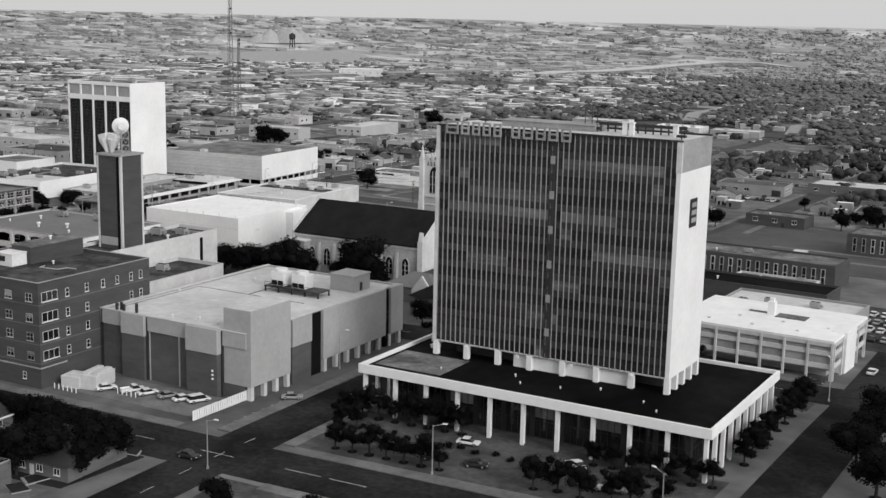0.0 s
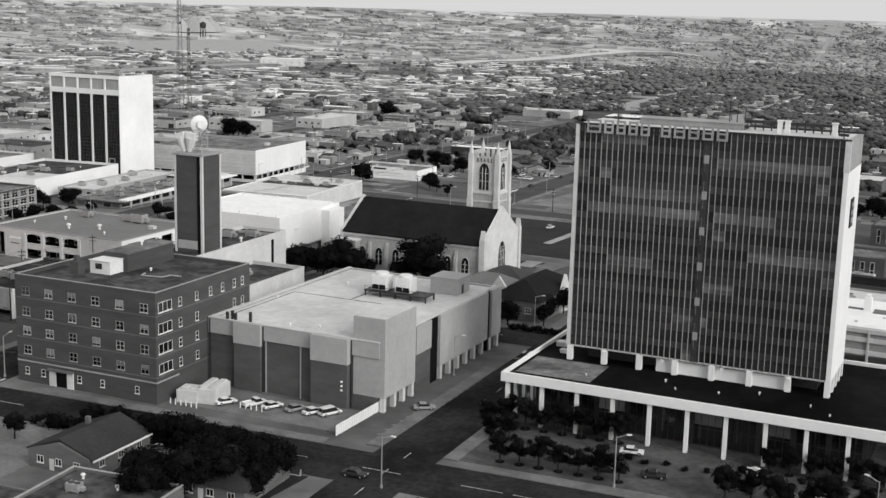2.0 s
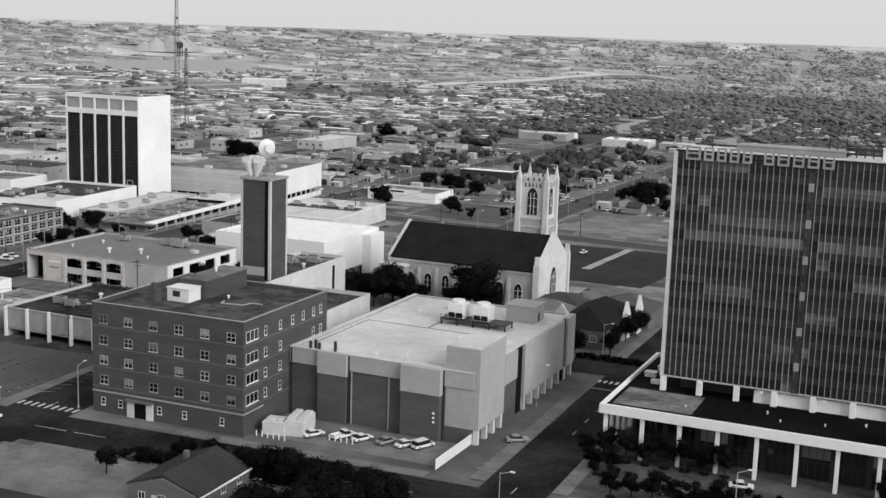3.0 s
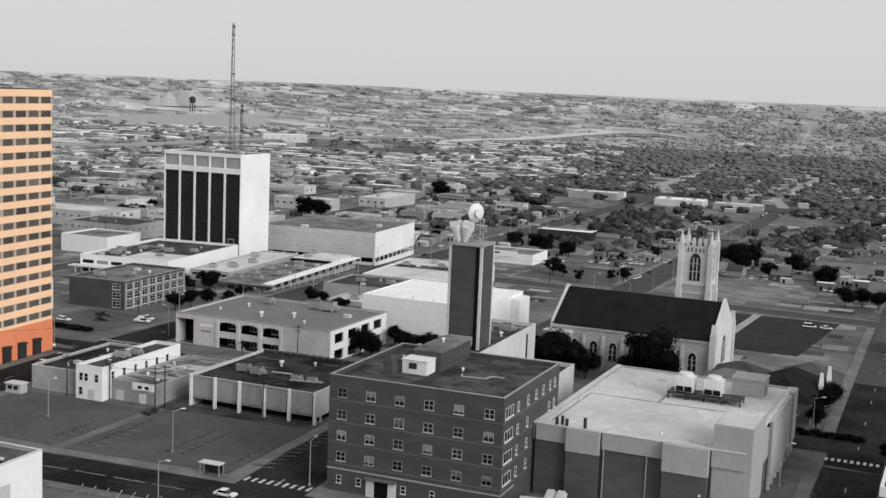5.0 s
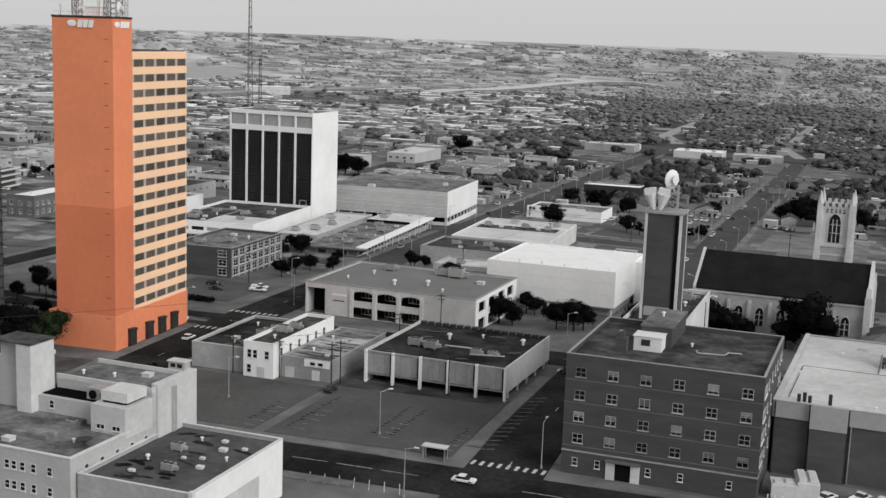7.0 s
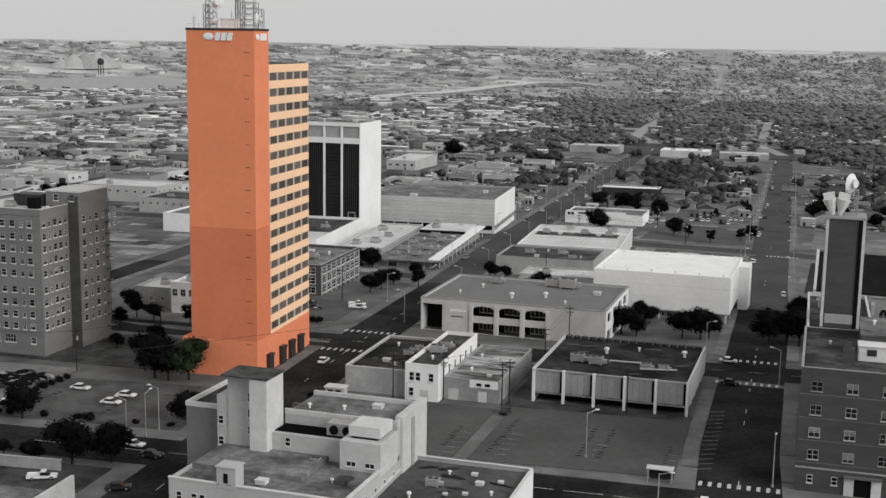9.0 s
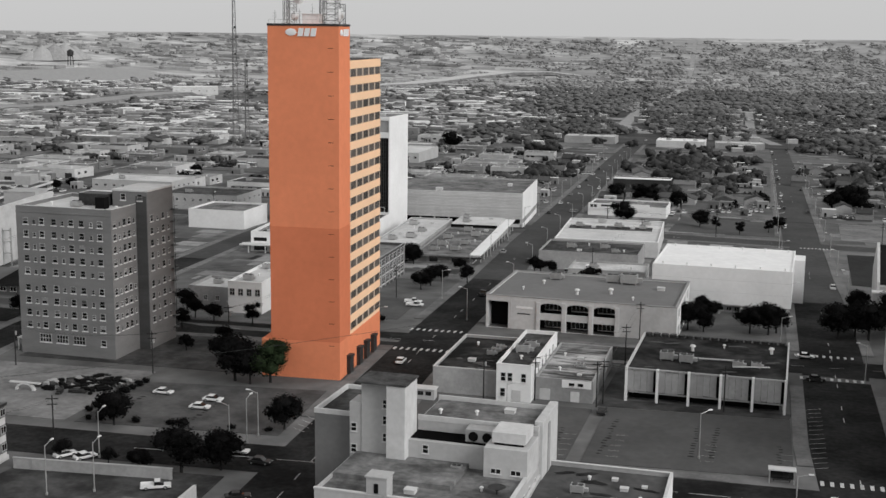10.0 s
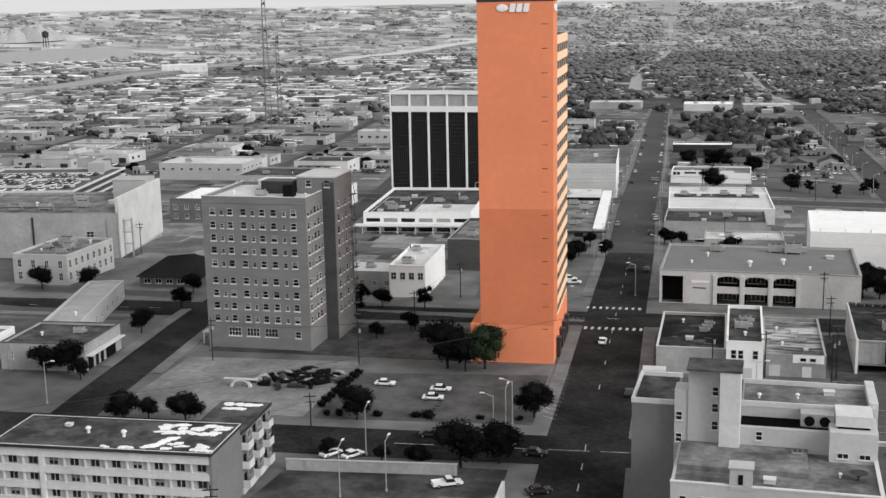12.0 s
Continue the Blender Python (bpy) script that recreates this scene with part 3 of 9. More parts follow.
# ---- the orange tower ----
def orange_tower():
    t = thing("office_tower", "tall orange rendered office tower with banded windows and rooftop aerials", "office tower", at(0.0, 0.2, 5.2))
    part("shaft", boxes((-16.9, 0, 0, 8.6, 36.0, 82.0)), ORANGE, t, "blank orange rendered service shaft", bevel=0.05)
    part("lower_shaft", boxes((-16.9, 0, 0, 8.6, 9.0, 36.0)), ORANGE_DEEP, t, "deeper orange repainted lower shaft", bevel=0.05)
    part("base", boxes((-19.3, 0.02, -0.02, 35.9, -1, 9.0)), ORANGE, t, bevel=0.05)
    part("wall", boxes((-16.6, -0.05, 8.6, 35.7, 9.0, 74.2)), PEACH, t, "peach banded window wall")
    part("roof", boxes((-16.2, -0.5, 8.7, 35.3, 74.2, 74.35)), GRAVEL_DARK, t)
    part("parapet", boxes((-17.0, 0.1, -0.1, 0.3, 82, 82.5), (-17.0, -16.6, 0.3, 8.6, 82, 82.5), (-0.3, 0.1, 0.3, 8.7, 82, 82.5), (-16.6, -0.3, 8.3, 8.7, 82, 82.5)), DARK_METAL, t, "dark metal parapet rim")
    band = meshed("spandrel_band", boxes((-13.5, 13.5, -0.14, 0.0, 0, 1.75)), PEACH)
    pane = window_mesh("window", 4.2, 1.8, 1, 1, TAN_FRAME, TAN_GLASS, 0, 0.1, 0.05, split=True)
    strip_m = meshed("window_strip", boxes((-13.5, 13.5, -0.02, 0.0, 0, 1.95)), TAN_STRIP)
    for r in range(17):
        z = 9.9 + r * 3.78
        part("spandrel_band", band, None, t, m=side(-0.05, 22.15, z + 1.95))
        part("window_strip", strip_m, None, t, m=side(-0.05, 22.15, z))
        for c in range(5):
            part("window", pane, None, t, m=side(-0.03, 11.5 + c * 5.36, z + 0.1))
    for k in range(14):                                       # dark scupper slots down the shaft edge
        part("slot", boxes((-2.6, -1.3, -0.03, 0.02, 0, 0.12)), BLACK, t, m=front(0, 77 - k * 5.3))
    for k in range(4):                                        # dark entrance bays on the street side
        bm = boxes((-1.4, 1.4, -0.9, 0, 0, 3.9))
        prism(bm, [(-1.5, 3.9), (1.5, 3.9), (1.5, 4.5), (-1.5, 4.7)], -1.1, 0)
        part("entrance_bay", bm, DARK_METAL, t, "dark glazed entrance bay", m=side(0.03, 7 + k * 6.4 + (2 if k else 0), 0))
    # company sign: an oval badge and three slanted blocks, on two faces
    for m in (front(-8.8, 79.7, 0) @ Matrix.Scale(0.82, 4), side(0, 4.0, 79.8) @ Matrix.Scale(0.72, 4)):
        s = part("rooftop_sign", boxes((-3.6, 4.2, -0.06, 0, 0.9, 1.1)), WHITE, t, "white oval badge and three block shapes", m=m)
        bm = bmesh.new()
        bmesh.ops.create_uvsphere(bm, u_segments=16, v_segments=8, radius=1, matrix=Matrix.Translation((-3.0, -0.15, 1.1)) @ Matrix.Diagonal((1.6, 0.16, 1.0, 1)))
        part("badge", bm, WHITE, s)
        for k in range(3):
            bm = bmesh.new()
            x = -1.1 + k * 1.85
            prism(bm, [(x, 0), (x + 1.45, 0), (x + 1.85, 2.2), (x + 0.4, 2.2)], -0.3, -0.05)
            part("sign_block", bm, WHITE, s)

    def mast(x, y, h, w):
        bm = bmesh.new()
        for sx in (-1, 1):
            for sy in (-1, 1):
                beam(bm, (sx * w, sy * w, 0), (sx * w, sy * w, h), 0.07)
        n = int(h / 1.3)
        for k in range(n + 1):
            z = h * k / n
            for a, b in (((-w, -w), (w, -w)), ((w, -w), (w, w)), ((w, w), (-w, w)), ((-w, w), (-w, -w))):
                beam(bm, (*a, z), (*b, z), 0.05)
                if k < n:
                    beam(bm, (*a, z), (*b, z + h / n), 0.04)
        return part("aerial_mast", bm, STEEL_SCREEN, t, "open steel lattice mast", m=front(x, 82, y))

    def dish(x, y, z, r, turn, parent=t):
        bm = bmesh.new()
        rings = []
        for k in range(5):
            u = k / 4
            rings.append([bm.verts.new((math.cos(a * math.tau / 14) * r * u, -0.35 * r * (1 - u * u) + 0.35 * r, math.sin(a * math.tau / 14) * r * u)) for a in range(14)] if k else [bm.verts.new((0, 0, 0))])
        for a in range(14):
            b = (a + 1) % 14
            bm.faces.new((rings[0][0], rings[1][a], rings[1][b]))
            for k in range(1, 4):
                bm.faces.new((rings[k][a], rings[k + 1][a], rings[k + 1][b], rings[k][b]))
        beam(bm, (0, -0.1, 0), (0, -0.1, -r - 0.6), 0.09)
        disc(bm, (0, -0.5, 0), r * 0.45, 0.5, "y", 10)
        return part("dish", bm, LIGHT_METAL, parent, "white dish aerial", m=Matrix.Translation((x, y, z)) @ Matrix.Rotation(radians(turn), 4, "Z"))
    mast(-12.6, 4.5, 9.5, 0.9)
    mast(-3.6, 6.0, 6.5, 1.6)
    mast(-1.6, 7.6, 5.0, 0.7)
    mast(-14.6, 6.5, 6.0, 0.6)
    mast(-6.4, 8.0, 8.0, 0.5)
    for x, y, h in ((-5.2, 2.5, 12), (-1.4, 4, 10.5), (-8.5, 7, 5), (-15.8, 2, 3.5), (-3.2, 7.5, 9), (-10.0, 2.2, 4.0)):
        bm = bmesh.new()
        beam(bm, (0, 0, 0), (0, 0, h), 0.09, r2=0.03)
        for k in range(3):
            beam(bm, (-0.5, 0, h * (0.55 + 0.13 * k)), (0.5, 0, h * (0.55 + 0.13 * k)), 0.03)
        part("whip_aerial", bm, STEEL_SCREEN, t, m=front(x, 82, y))
    for x, y, z, r, a in ((-10.3, 3.0, 88.4, 1.5, 30), (-11.8, 4.0, 84.2, 1.0, 0), (-1.0, 5.5, 84.6, 1.6, 100), (-3.4, 12.5, 76.6, 1.5, 80), (-7.0, 5.5, 84.0, 0.9, 200)):
        dish(x, y, z, r, a)
    part("equipment_cabin", boxes((-9.6, -5.6, 3, 6.5, 82, 84.6), (-9.8, -5.4, 2.8, 6.7, 84.6, 84.8)), LIGHT_METAL, t, "white equipment cabin")
    for k in range(5):
        part("roof_vent", VENT_MESH, None, t, m=front(-6 - k * 2.1, 74.4, 14 + k * 4))
    rail = bmesh.new()
    for k in range(12):
        beam(rail, (-16.7 + k * 1.5, 0.3, 82.4), (-16.7 + k * 1.5, 0.3, 83.4), 0.03)
    beam(rail, (-16.7, 0.3, 83.4), (-0.2, 0.3, 83.4), 0.04)
    part("handrail", rail, METAL, t)
    return dish


make_dish = orange_tower()


# ---- the dark glass bank slab on its podium ----
def bank_slab():
    t = thing("bank_tower", "dark tinted glass slab tower with pale fins and white end walls", "office tower", at(233.5, 14.6, 0.6))
    w, d, zb, zt = 52.6, 17.5, 12.8, 58.4
    part("wall", boxes((0.35, w - 0.9, 0.3, d - 0.3, zb, zt - 0.2)), WF_BAND, t)
    part("end_wall", boxes((w - 0.9, w, -0.25, d, zb - 0.2, 52.6)), WHITE, t, "blank white end wall", bevel=0.03)
    part("end_wall", boxes((w - 0.9, w - 0.05, 0.3, d, 52.6, zt)), CONCRETE, t, "grey upper end wall")
    part("end_wall", boxes((-0.35, 0.35, -0.25, d, zb - 0.2, zt)), PALE, t)
    part("end_column", boxes((w - 1.0, w + 0.05, -0.3, 0.28, 52.6, zt)), PALE, t)
    part("roof", boxes((0.35, w - 0.9, 0.3, d - 0.3, zt - 0.2, zt - 0.05)), LIGHT_ROOF, t)
    part("coping", boxes((0, w, -0.3, 0.25, zt, zt + 0.35), (0, w, d - 0.4, d, zt, zt + 0.35)), DARK_METAL, t)
    part("soffit", boxes((0.35, w - 0.9, 0.0, d, zb - 0.25, zb)), PALE, t)
    floors, cols = 13, 22
    fh, cw = (zt - zb) / floors, (w - 1.25) / 44
    pane = meshed("pane", boxes((-cw + 0.05, cw - 0.05, -0.05, 0.05, 0.1, fh * 0.62)), WF_GLASS)
    # pane in the painted reflection colour
    blind = meshed("pane", boxes((-cw + 0.05, cw - 0.05, -0.05, 0.05, 0.1, fh * 0.62)), WF_STREAK)
    # floors and column spans where reflected streaks are painted pale
    drawn = {8: (1, 17), 9: (3, 10), 11: (12, 20), 12: (2, 5), 6: (15, 21), 5: (3, 6), 10: (0, 2), 2: (9, 11), 4: (11, 13)}
    pick = random.Random(21)
    span = meshed("spandrel_panel", boxes((-cw + 0.03, cw - 0.03, -0.03, 0.05, fh * 0.64, fh * 1.07)), WF_BAND)
    for f in range(floors):
        for c in range(cols):
            lo, hi = drawn.get(f, (99, 99))
            pale = lo <= c <= hi and pick.random() < 0.96 or pick.random() < 0.012
            part("pane", blind if pale else pane, None, t, m=front(0.37 + cw * (2 * c + 1), zb + f * fh, 0.27))
            part("spandrel_panel", span, None, t, m=front(0.37 + cw * (2 * c + 1), zb + f * fh, 0.27))
    fin = meshed("fin", boxes((-0.055, 0.055, -0.12, 0.26, zb - 0.15, zt)), FIN)
    for k in range(45):
        part("fin", fin, None, t, m=front(0.37 + cw * k, 0, 0))
    part("centre_strip", boxes((25.6, 26.9, -0.12, 0.25, zb, zt)), WF_BAND, t, "plain grey strip up the middle of the facade")
    for k in range(13):
        part("louvre", boxes((25.75, 26.75, -0.16, -0.1, zb + k * fh + 1.0, zb + k * fh + 2.6)), FIN if k % 2 else DARK_METAL, t)
    part("sign_panel", boxes((w + 0.0, w + 0.25, 6.0, 9.6, 41.5, 47.0)), DARK_METAL, t, "dark square sign box on the end wall")
    for k in range(3):
        part("sign_bar", boxes((w + 0.25, w + 0.32, 6.5, 9.1, 42.4 + k * 1.5, 43.3 + k * 1.5)), CONCRETE, t)
    sign = part("roof_sign", boxes((2.2, 29.5, -0.5, -0.35, zt - 0.9, zt - 0.6)), DARK_METAL, t, "row of pale block shapes standing for a company name")
    x = 2.0
    for k, wd in enumerate((3.2, 2.2, 2.1, 2.1, 2.1, 0, 2.2, 2.5, 2.4, 2.4, 2.4)):
        if wd:
            bm = bmesh.new()
            lattice(bm, [(x + 0.1, x + 0.5), (x + wd - 0.6, x + wd - 0.2)], [(zt - 1.5, zt - 1.1), (zt - 0.35, zt), (zt + 0.75, zt + 1.15)], -0.75, -0.5)
            part("sign_block", bm, CONCRETE, sign)
            x += wd + 0.35
        else:
            x += 1.6
    # rooftop gear: a long dark rack, white hoods, cabins and rods
    rack = bmesh.new()
    for k in range(12):
        box(rack, 31 + k * 1.6, 31.25 + k * 1.6, 11.5, 11.8, zt, zt + 2.0)
    box(rack, 30.8, 49.2, 11.3, 12.0, zt + 1.3, zt + 1.9)
    part("pipe_rack", rack, DARK_METAL, t, "dark steel pipe rack on the roof")
    part("plant_room", boxes((10, 31, 9, 15, zt, zt + 1.1), (9.8, 31.2, 8.8, 15.2, zt + 1.1, zt + 1.25)), CONCRETE, t, "low grey plant room")
    for x, y in ((38, 6), (39.4, 6), (48.0, 7)):
        part("exhaust_hood", boxes((x, x + 0.9, y, y + 0.9, zt, zt + 2.4), (x - 0.15, x + 1.05, y - 0.15, y + 1.05, zt + 2.4, zt + 2.6)), LIGHT_METAL, t, "white exhaust hood")
    for x, y, h in ((4.5, 12, 4.5), (27.5, 12, 6.0), (29, 12, 5.0), (50.5, 5, 3.0), (31, 10, 5.5)):
        bm = bmesh.new()
        beam(bm, (x, y, zt), (x, y, zt + h), 0.12, r2=0.05)
        box(bm, x - 0.9, x + 0.9, y - 0.4, y + 0.4, zt + 0.4, zt + 0.9)
        part("aerial", bm, DARK_METAL, t)
    pier = meshed("pier", boxes((-0.55, 0.55, -0.2, 0.9, 8.6, zb - 0.2)), WHITE)
    for k in range(8):
        part("pier", pier, None, t, m=front(0.4 + k * (w - 0.9) / 7, 0, 0))
        part("pier", pier, None, t, m=front(0.4 + k * (w - 0.9) / 7, 0, d - 1))
    for k in range(1, 4):
        part("pier", pier, None, t, m=front(w - 0.5, 0, k * d / 4.2))
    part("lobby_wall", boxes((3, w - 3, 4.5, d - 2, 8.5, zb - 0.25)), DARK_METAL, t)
    part("lobby_screen", boxes((18.5, 45.0, 0.95, 1.25, 9.3, 12.1)), WHITE, t, "long pale screen wall under the tower")
    for x in (8, 20, 32, 45):
        part("floodlight", boxes((x - 0.3, x + 0.3, -0.6, -0.2, zb - 0.9, zb - 0.4)), WHITE, t)


def podium():
    t = thing("bank_podium", "low white-edged podium with tall piers and a black roof", "building", at(226.1, -3.2, 0.7))
    w, d, h = 74.6, 44.5, 10.3
    part("roof", boxes((0.6, w - 0.6, 0.6, d - 0.6, h - 1.2, h - 0.75)), TAR, t, "black wet-looking roof deck")
    part("roof_patch", boxes((1.5, 17, 4.0, 16.5, h - 0.75, h - 0.70)), GRAVEL, t, "grey patch of roofing")
    part("fascia", ring(bmesh.new(), 0, w, 0, d, 0.6, h - 1.9, h), WHITE, t, "broad white fascia", bevel=0.04)
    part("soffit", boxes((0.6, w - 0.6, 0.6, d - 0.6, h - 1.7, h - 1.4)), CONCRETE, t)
    part("floor", boxes((1, w - 1, 1, d - 1, 0.02, 0.2)), PLAZA, t)
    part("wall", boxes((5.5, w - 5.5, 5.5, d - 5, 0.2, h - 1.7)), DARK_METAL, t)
    col = meshed("pier", boxes((-0.36, 0.36, -0.4, 0.4, -0.2, h - 1.85)), WHITE)
    xs = [1.2 + k * (w - 2.4) / 10 for k in range(11)]
    for x in xs:
        part("pier", col, None, t, m=front(x, 0, 1.0))
        part("pier", col, None, t, m=front(x, 0, d - 1.0))
    for k in range(1, 9):
        part("pier", col, None, t, m=front(w - 1.1, 0, 1.0 + k * (d - 2) / 9))
        part("pier", col, None, t, m=front(1.1, 0, 1.0 + k * (d - 2) / 9))
    pane = window_mesh("shop_window", 5.4, 6.6, 4, 2, DARK_METAL, GLASS, 0, 0.12, 0.08, split=True)
    pale = window_mesh("shop_window", 5.4, 6.6, 4, 2, DARK_METAL, GLASS, 0, 0.12, 0.08, 0.4, split=True)
    for k in range(10):
        part("shop_window", pale if k in (2, 5, 7) else pane, None, t, m=front(8.8 + k * 6.3, 0.4, 5.5))
    for k in range(5):
        part("shop_window", pane, None, t, m=side(w - 5.5, 9.5 + k * 6.4, 0.4))
    clutter(t, h - 0.72, [("h", 3.2, 27, 1.6), ("h", 4.5, 33, 1.5), ("h", 5.5, 22, 1.2), ("v", 15, 8, 0.5), ("v", 30, 12, 0.6), ("v", 41, 9.5, 0.5), ("v", 48, 13, 0.6), ("v", 33, 8, 0.5), ("v", 58, 10, 0.5), ("v", 62, 6, 0.5)])


bank_slab()
podium()


# ---- white bank with grilles, its garage and the low block before it ----
def grille_tower():
    t = thing("bank_building", "white concrete office block with five dark grilled window bays", "office building", at(-115.2, 235, 0.3))
    w, d, h = 42.5, 24.4, 49.6
    part("wall", boxes((0.4, w - 0.5, 1.1, d - 0.4, -1, h - 0.6)), DARK_METAL, t)
    part("end_wall", boxes((w - 0.5, w, 0, d, -1, h)), WHITE, t, "blank white end wall", bevel=0.04)
    part("end_wall", boxes((0, 0.5, 0, d, -1, h)), WHITE, t)
    part("back_wall", boxes((0.5, w - 0.5, d - 0.4, d, -1, h)), WHITE, t)
    part("top_band", boxes((0.5, w - 0.5, 0.0, 1.1, h - 1.6, h)), WHITE, t)
    part("lintel_band", boxes((0.5, w - 0.5, 0.0, 1.1, h - 9.0, h - 6.6)), WHITE, t)
    part("roof", boxes((0.5, w - 0.5, 1.1, d - 0.4, h - 0.6, h - 0.3)), GRAVEL, t)
    mul = meshed("mullion", boxes((-0.42, 0.42, -0.02, 1.1, 1.0, h - 1.6)), WHITE)
    for k in range(1, 5):
        part("mullion", mul, None, t, m=front(0.5 + k * (w - 1) / 5, 0, 0))
    bw = (w - 1) / 5 - 0.84
    g = bmesh.new()
    for k in range(1, 8):
        box(g, -bw / 2 + bw * k / 8 - 0.05, -bw / 2 + bw * k / 8 + 0.05, 0, 0.10, 0, h - 11)
    for k in range(1, 24):
        box(g, -bw / 2, bw / 2, 0.02, 0.13, (h - 11) * k / 24 - 0.045, (h - 11) * k / 24 + 0.045)
    gm = meshed("grille", g, GRILLE)
    gl = meshed("pane", boxes((-bw / 2, bw / 2, 0.7, 0.8, 0, h - 11)), BLACK)
    up = meshed("top_screen", boxes((-bw / 2, bw / 2, 0.5, 0.7, h - 6.6, h - 1.6)), CONCRETE)
    for k in range(5):
        x = 0.5 + (k + 0.5) * (w - 1) / 5
        part("grille", gm, None, t, "dark square-mesh sun screen", m=front(x, 1.5, 0.25))
        part("pane", gl, None, t, m=front(x, 1.5, 0))
        part("top_screen", up, None, t, m=front(x, 0, 0))
    clutter(t, h - 0.3, [("a", 8, 12, 1.6), ("a", 16, 10, 1.4), ("a", 30, 14, 1.3), ("v", 22, 8, 1.2), ("h", 36, 10, 1.4)])
    st = bmesh.new()
    for x in (0, 3.2):
        for z in (0.0, 3.0, 6.0):
            box(st, x, x + 0.2, 0, 0.2, 0, 6.2)
            box(st, 0, 3.4, 0, 0.2, z, z + 0.25)
    part("roof_frame", st, LIGHT_METAL, t, "white steel frame", m=front(w - 4.5, 5.0, -3.0))


def car_park_deck():
    t = thing("parking_garage", "low parking garage clad in pale metal slats above an open floor", "parking garage", at(-83.9, 267.3, 6.5))
    w, d, h, z0 = 61.3, 55.0, 15.4, 3.6
    part("wall", boxes((0, w - 0.3, 0.2, 0.5, z0, h)), CONCRETE, t)
    part("wall", boxes((0, w - 0.3, d - 0.5, d - 0.2, z0, h)), CONCRETE, t)
    part("end_wall", boxes((w - 0.3, w, 0, d, z0, h + 0.2)), WHITE, t, "smooth white end wall", bevel=0.03)
    part("end_wall", boxes((w - 0.3, w, 0, d, -1, 1.4)), WHITE, t)
    part("deck", boxes((0, w - 0.3, 0.5, d - 0.5, h - 1.2, h - 0.8)), GRAVEL, t)
    part("floor_slab", boxes((0.2, w - 0.2, 0.5, d - 0.5, z0 - 0.3, z0)), CONCRETE, t)
    # black block: the shade of the open ground floor put into its colour
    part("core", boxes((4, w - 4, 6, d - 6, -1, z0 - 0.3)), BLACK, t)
    part("kerb_wall", boxes((0, w - 0.3, 0.3, 0.6, -1, 1.3)), PALE, t)
    slat = meshed("slat", boxes((0, w - 0.3, -0.10, 0.2, 0, 0.52)), PALE)
    for k in range(18):
        part("slat", slat, None, t, m=front(0, z0 + 0.02 + k * (h - z0) / 18, 0))
    post = meshed("post", boxes((-0.3, 0.3, -0.0, 0.6, -1, z0)), PALE)
    for k in range(10):
        part("post", post, None, t, m=front(1 + k * (w - 2) / 9, 0, 0.3))
        part("post", post, None, t, m=side(w, 1 + k * (d - 2) / 9, 0))
    part("stair_cabin", boxes((20, 23, 6, 9, h - 0.8, h + 0.5)), PALE, t)
    part("stair_cabin", boxes((50, 52, 30, 33, h - 0.8, h + 0.5)), PALE, t)


def low_block(name, label, x, y, rot, w, d, h, wall_m, roof_m, spots=(), canopy=0.0, win=0, cat="building", coping=None, parapet=0.5):
    t = thing(name, label, cat, at(x, y, rot))
    shell(t, w, d, h, wall_m, roof_m, parapet, coping)
    if canopy:
        part("canopy", boxes((-canopy, w + canopy, -canopy, -0.07, h - 1.1, h - 0.7), (w + 0.07, w + canopy, -0.07, d, h - 1.1, h - 0.7)), coping or PALE, t)
    if win:
        wm = window_mesh("window", min(2.2, w / win * 0.6), min(1.6, h * 0.4), 2, 1)
        for k in range(win):
            part("window", wm, None, t, m=front((k + 0.5) * w / win, h * 0.42, 0))
        part("door", boxes((w * 0.62, w * 0.62 + 1.1, -0.06, 0.1, 0.05, 2.15)), DARK_METAL, t)
    clutter(t, h - parapet, spots)
    return t


grille_tower()
car_park_deck()

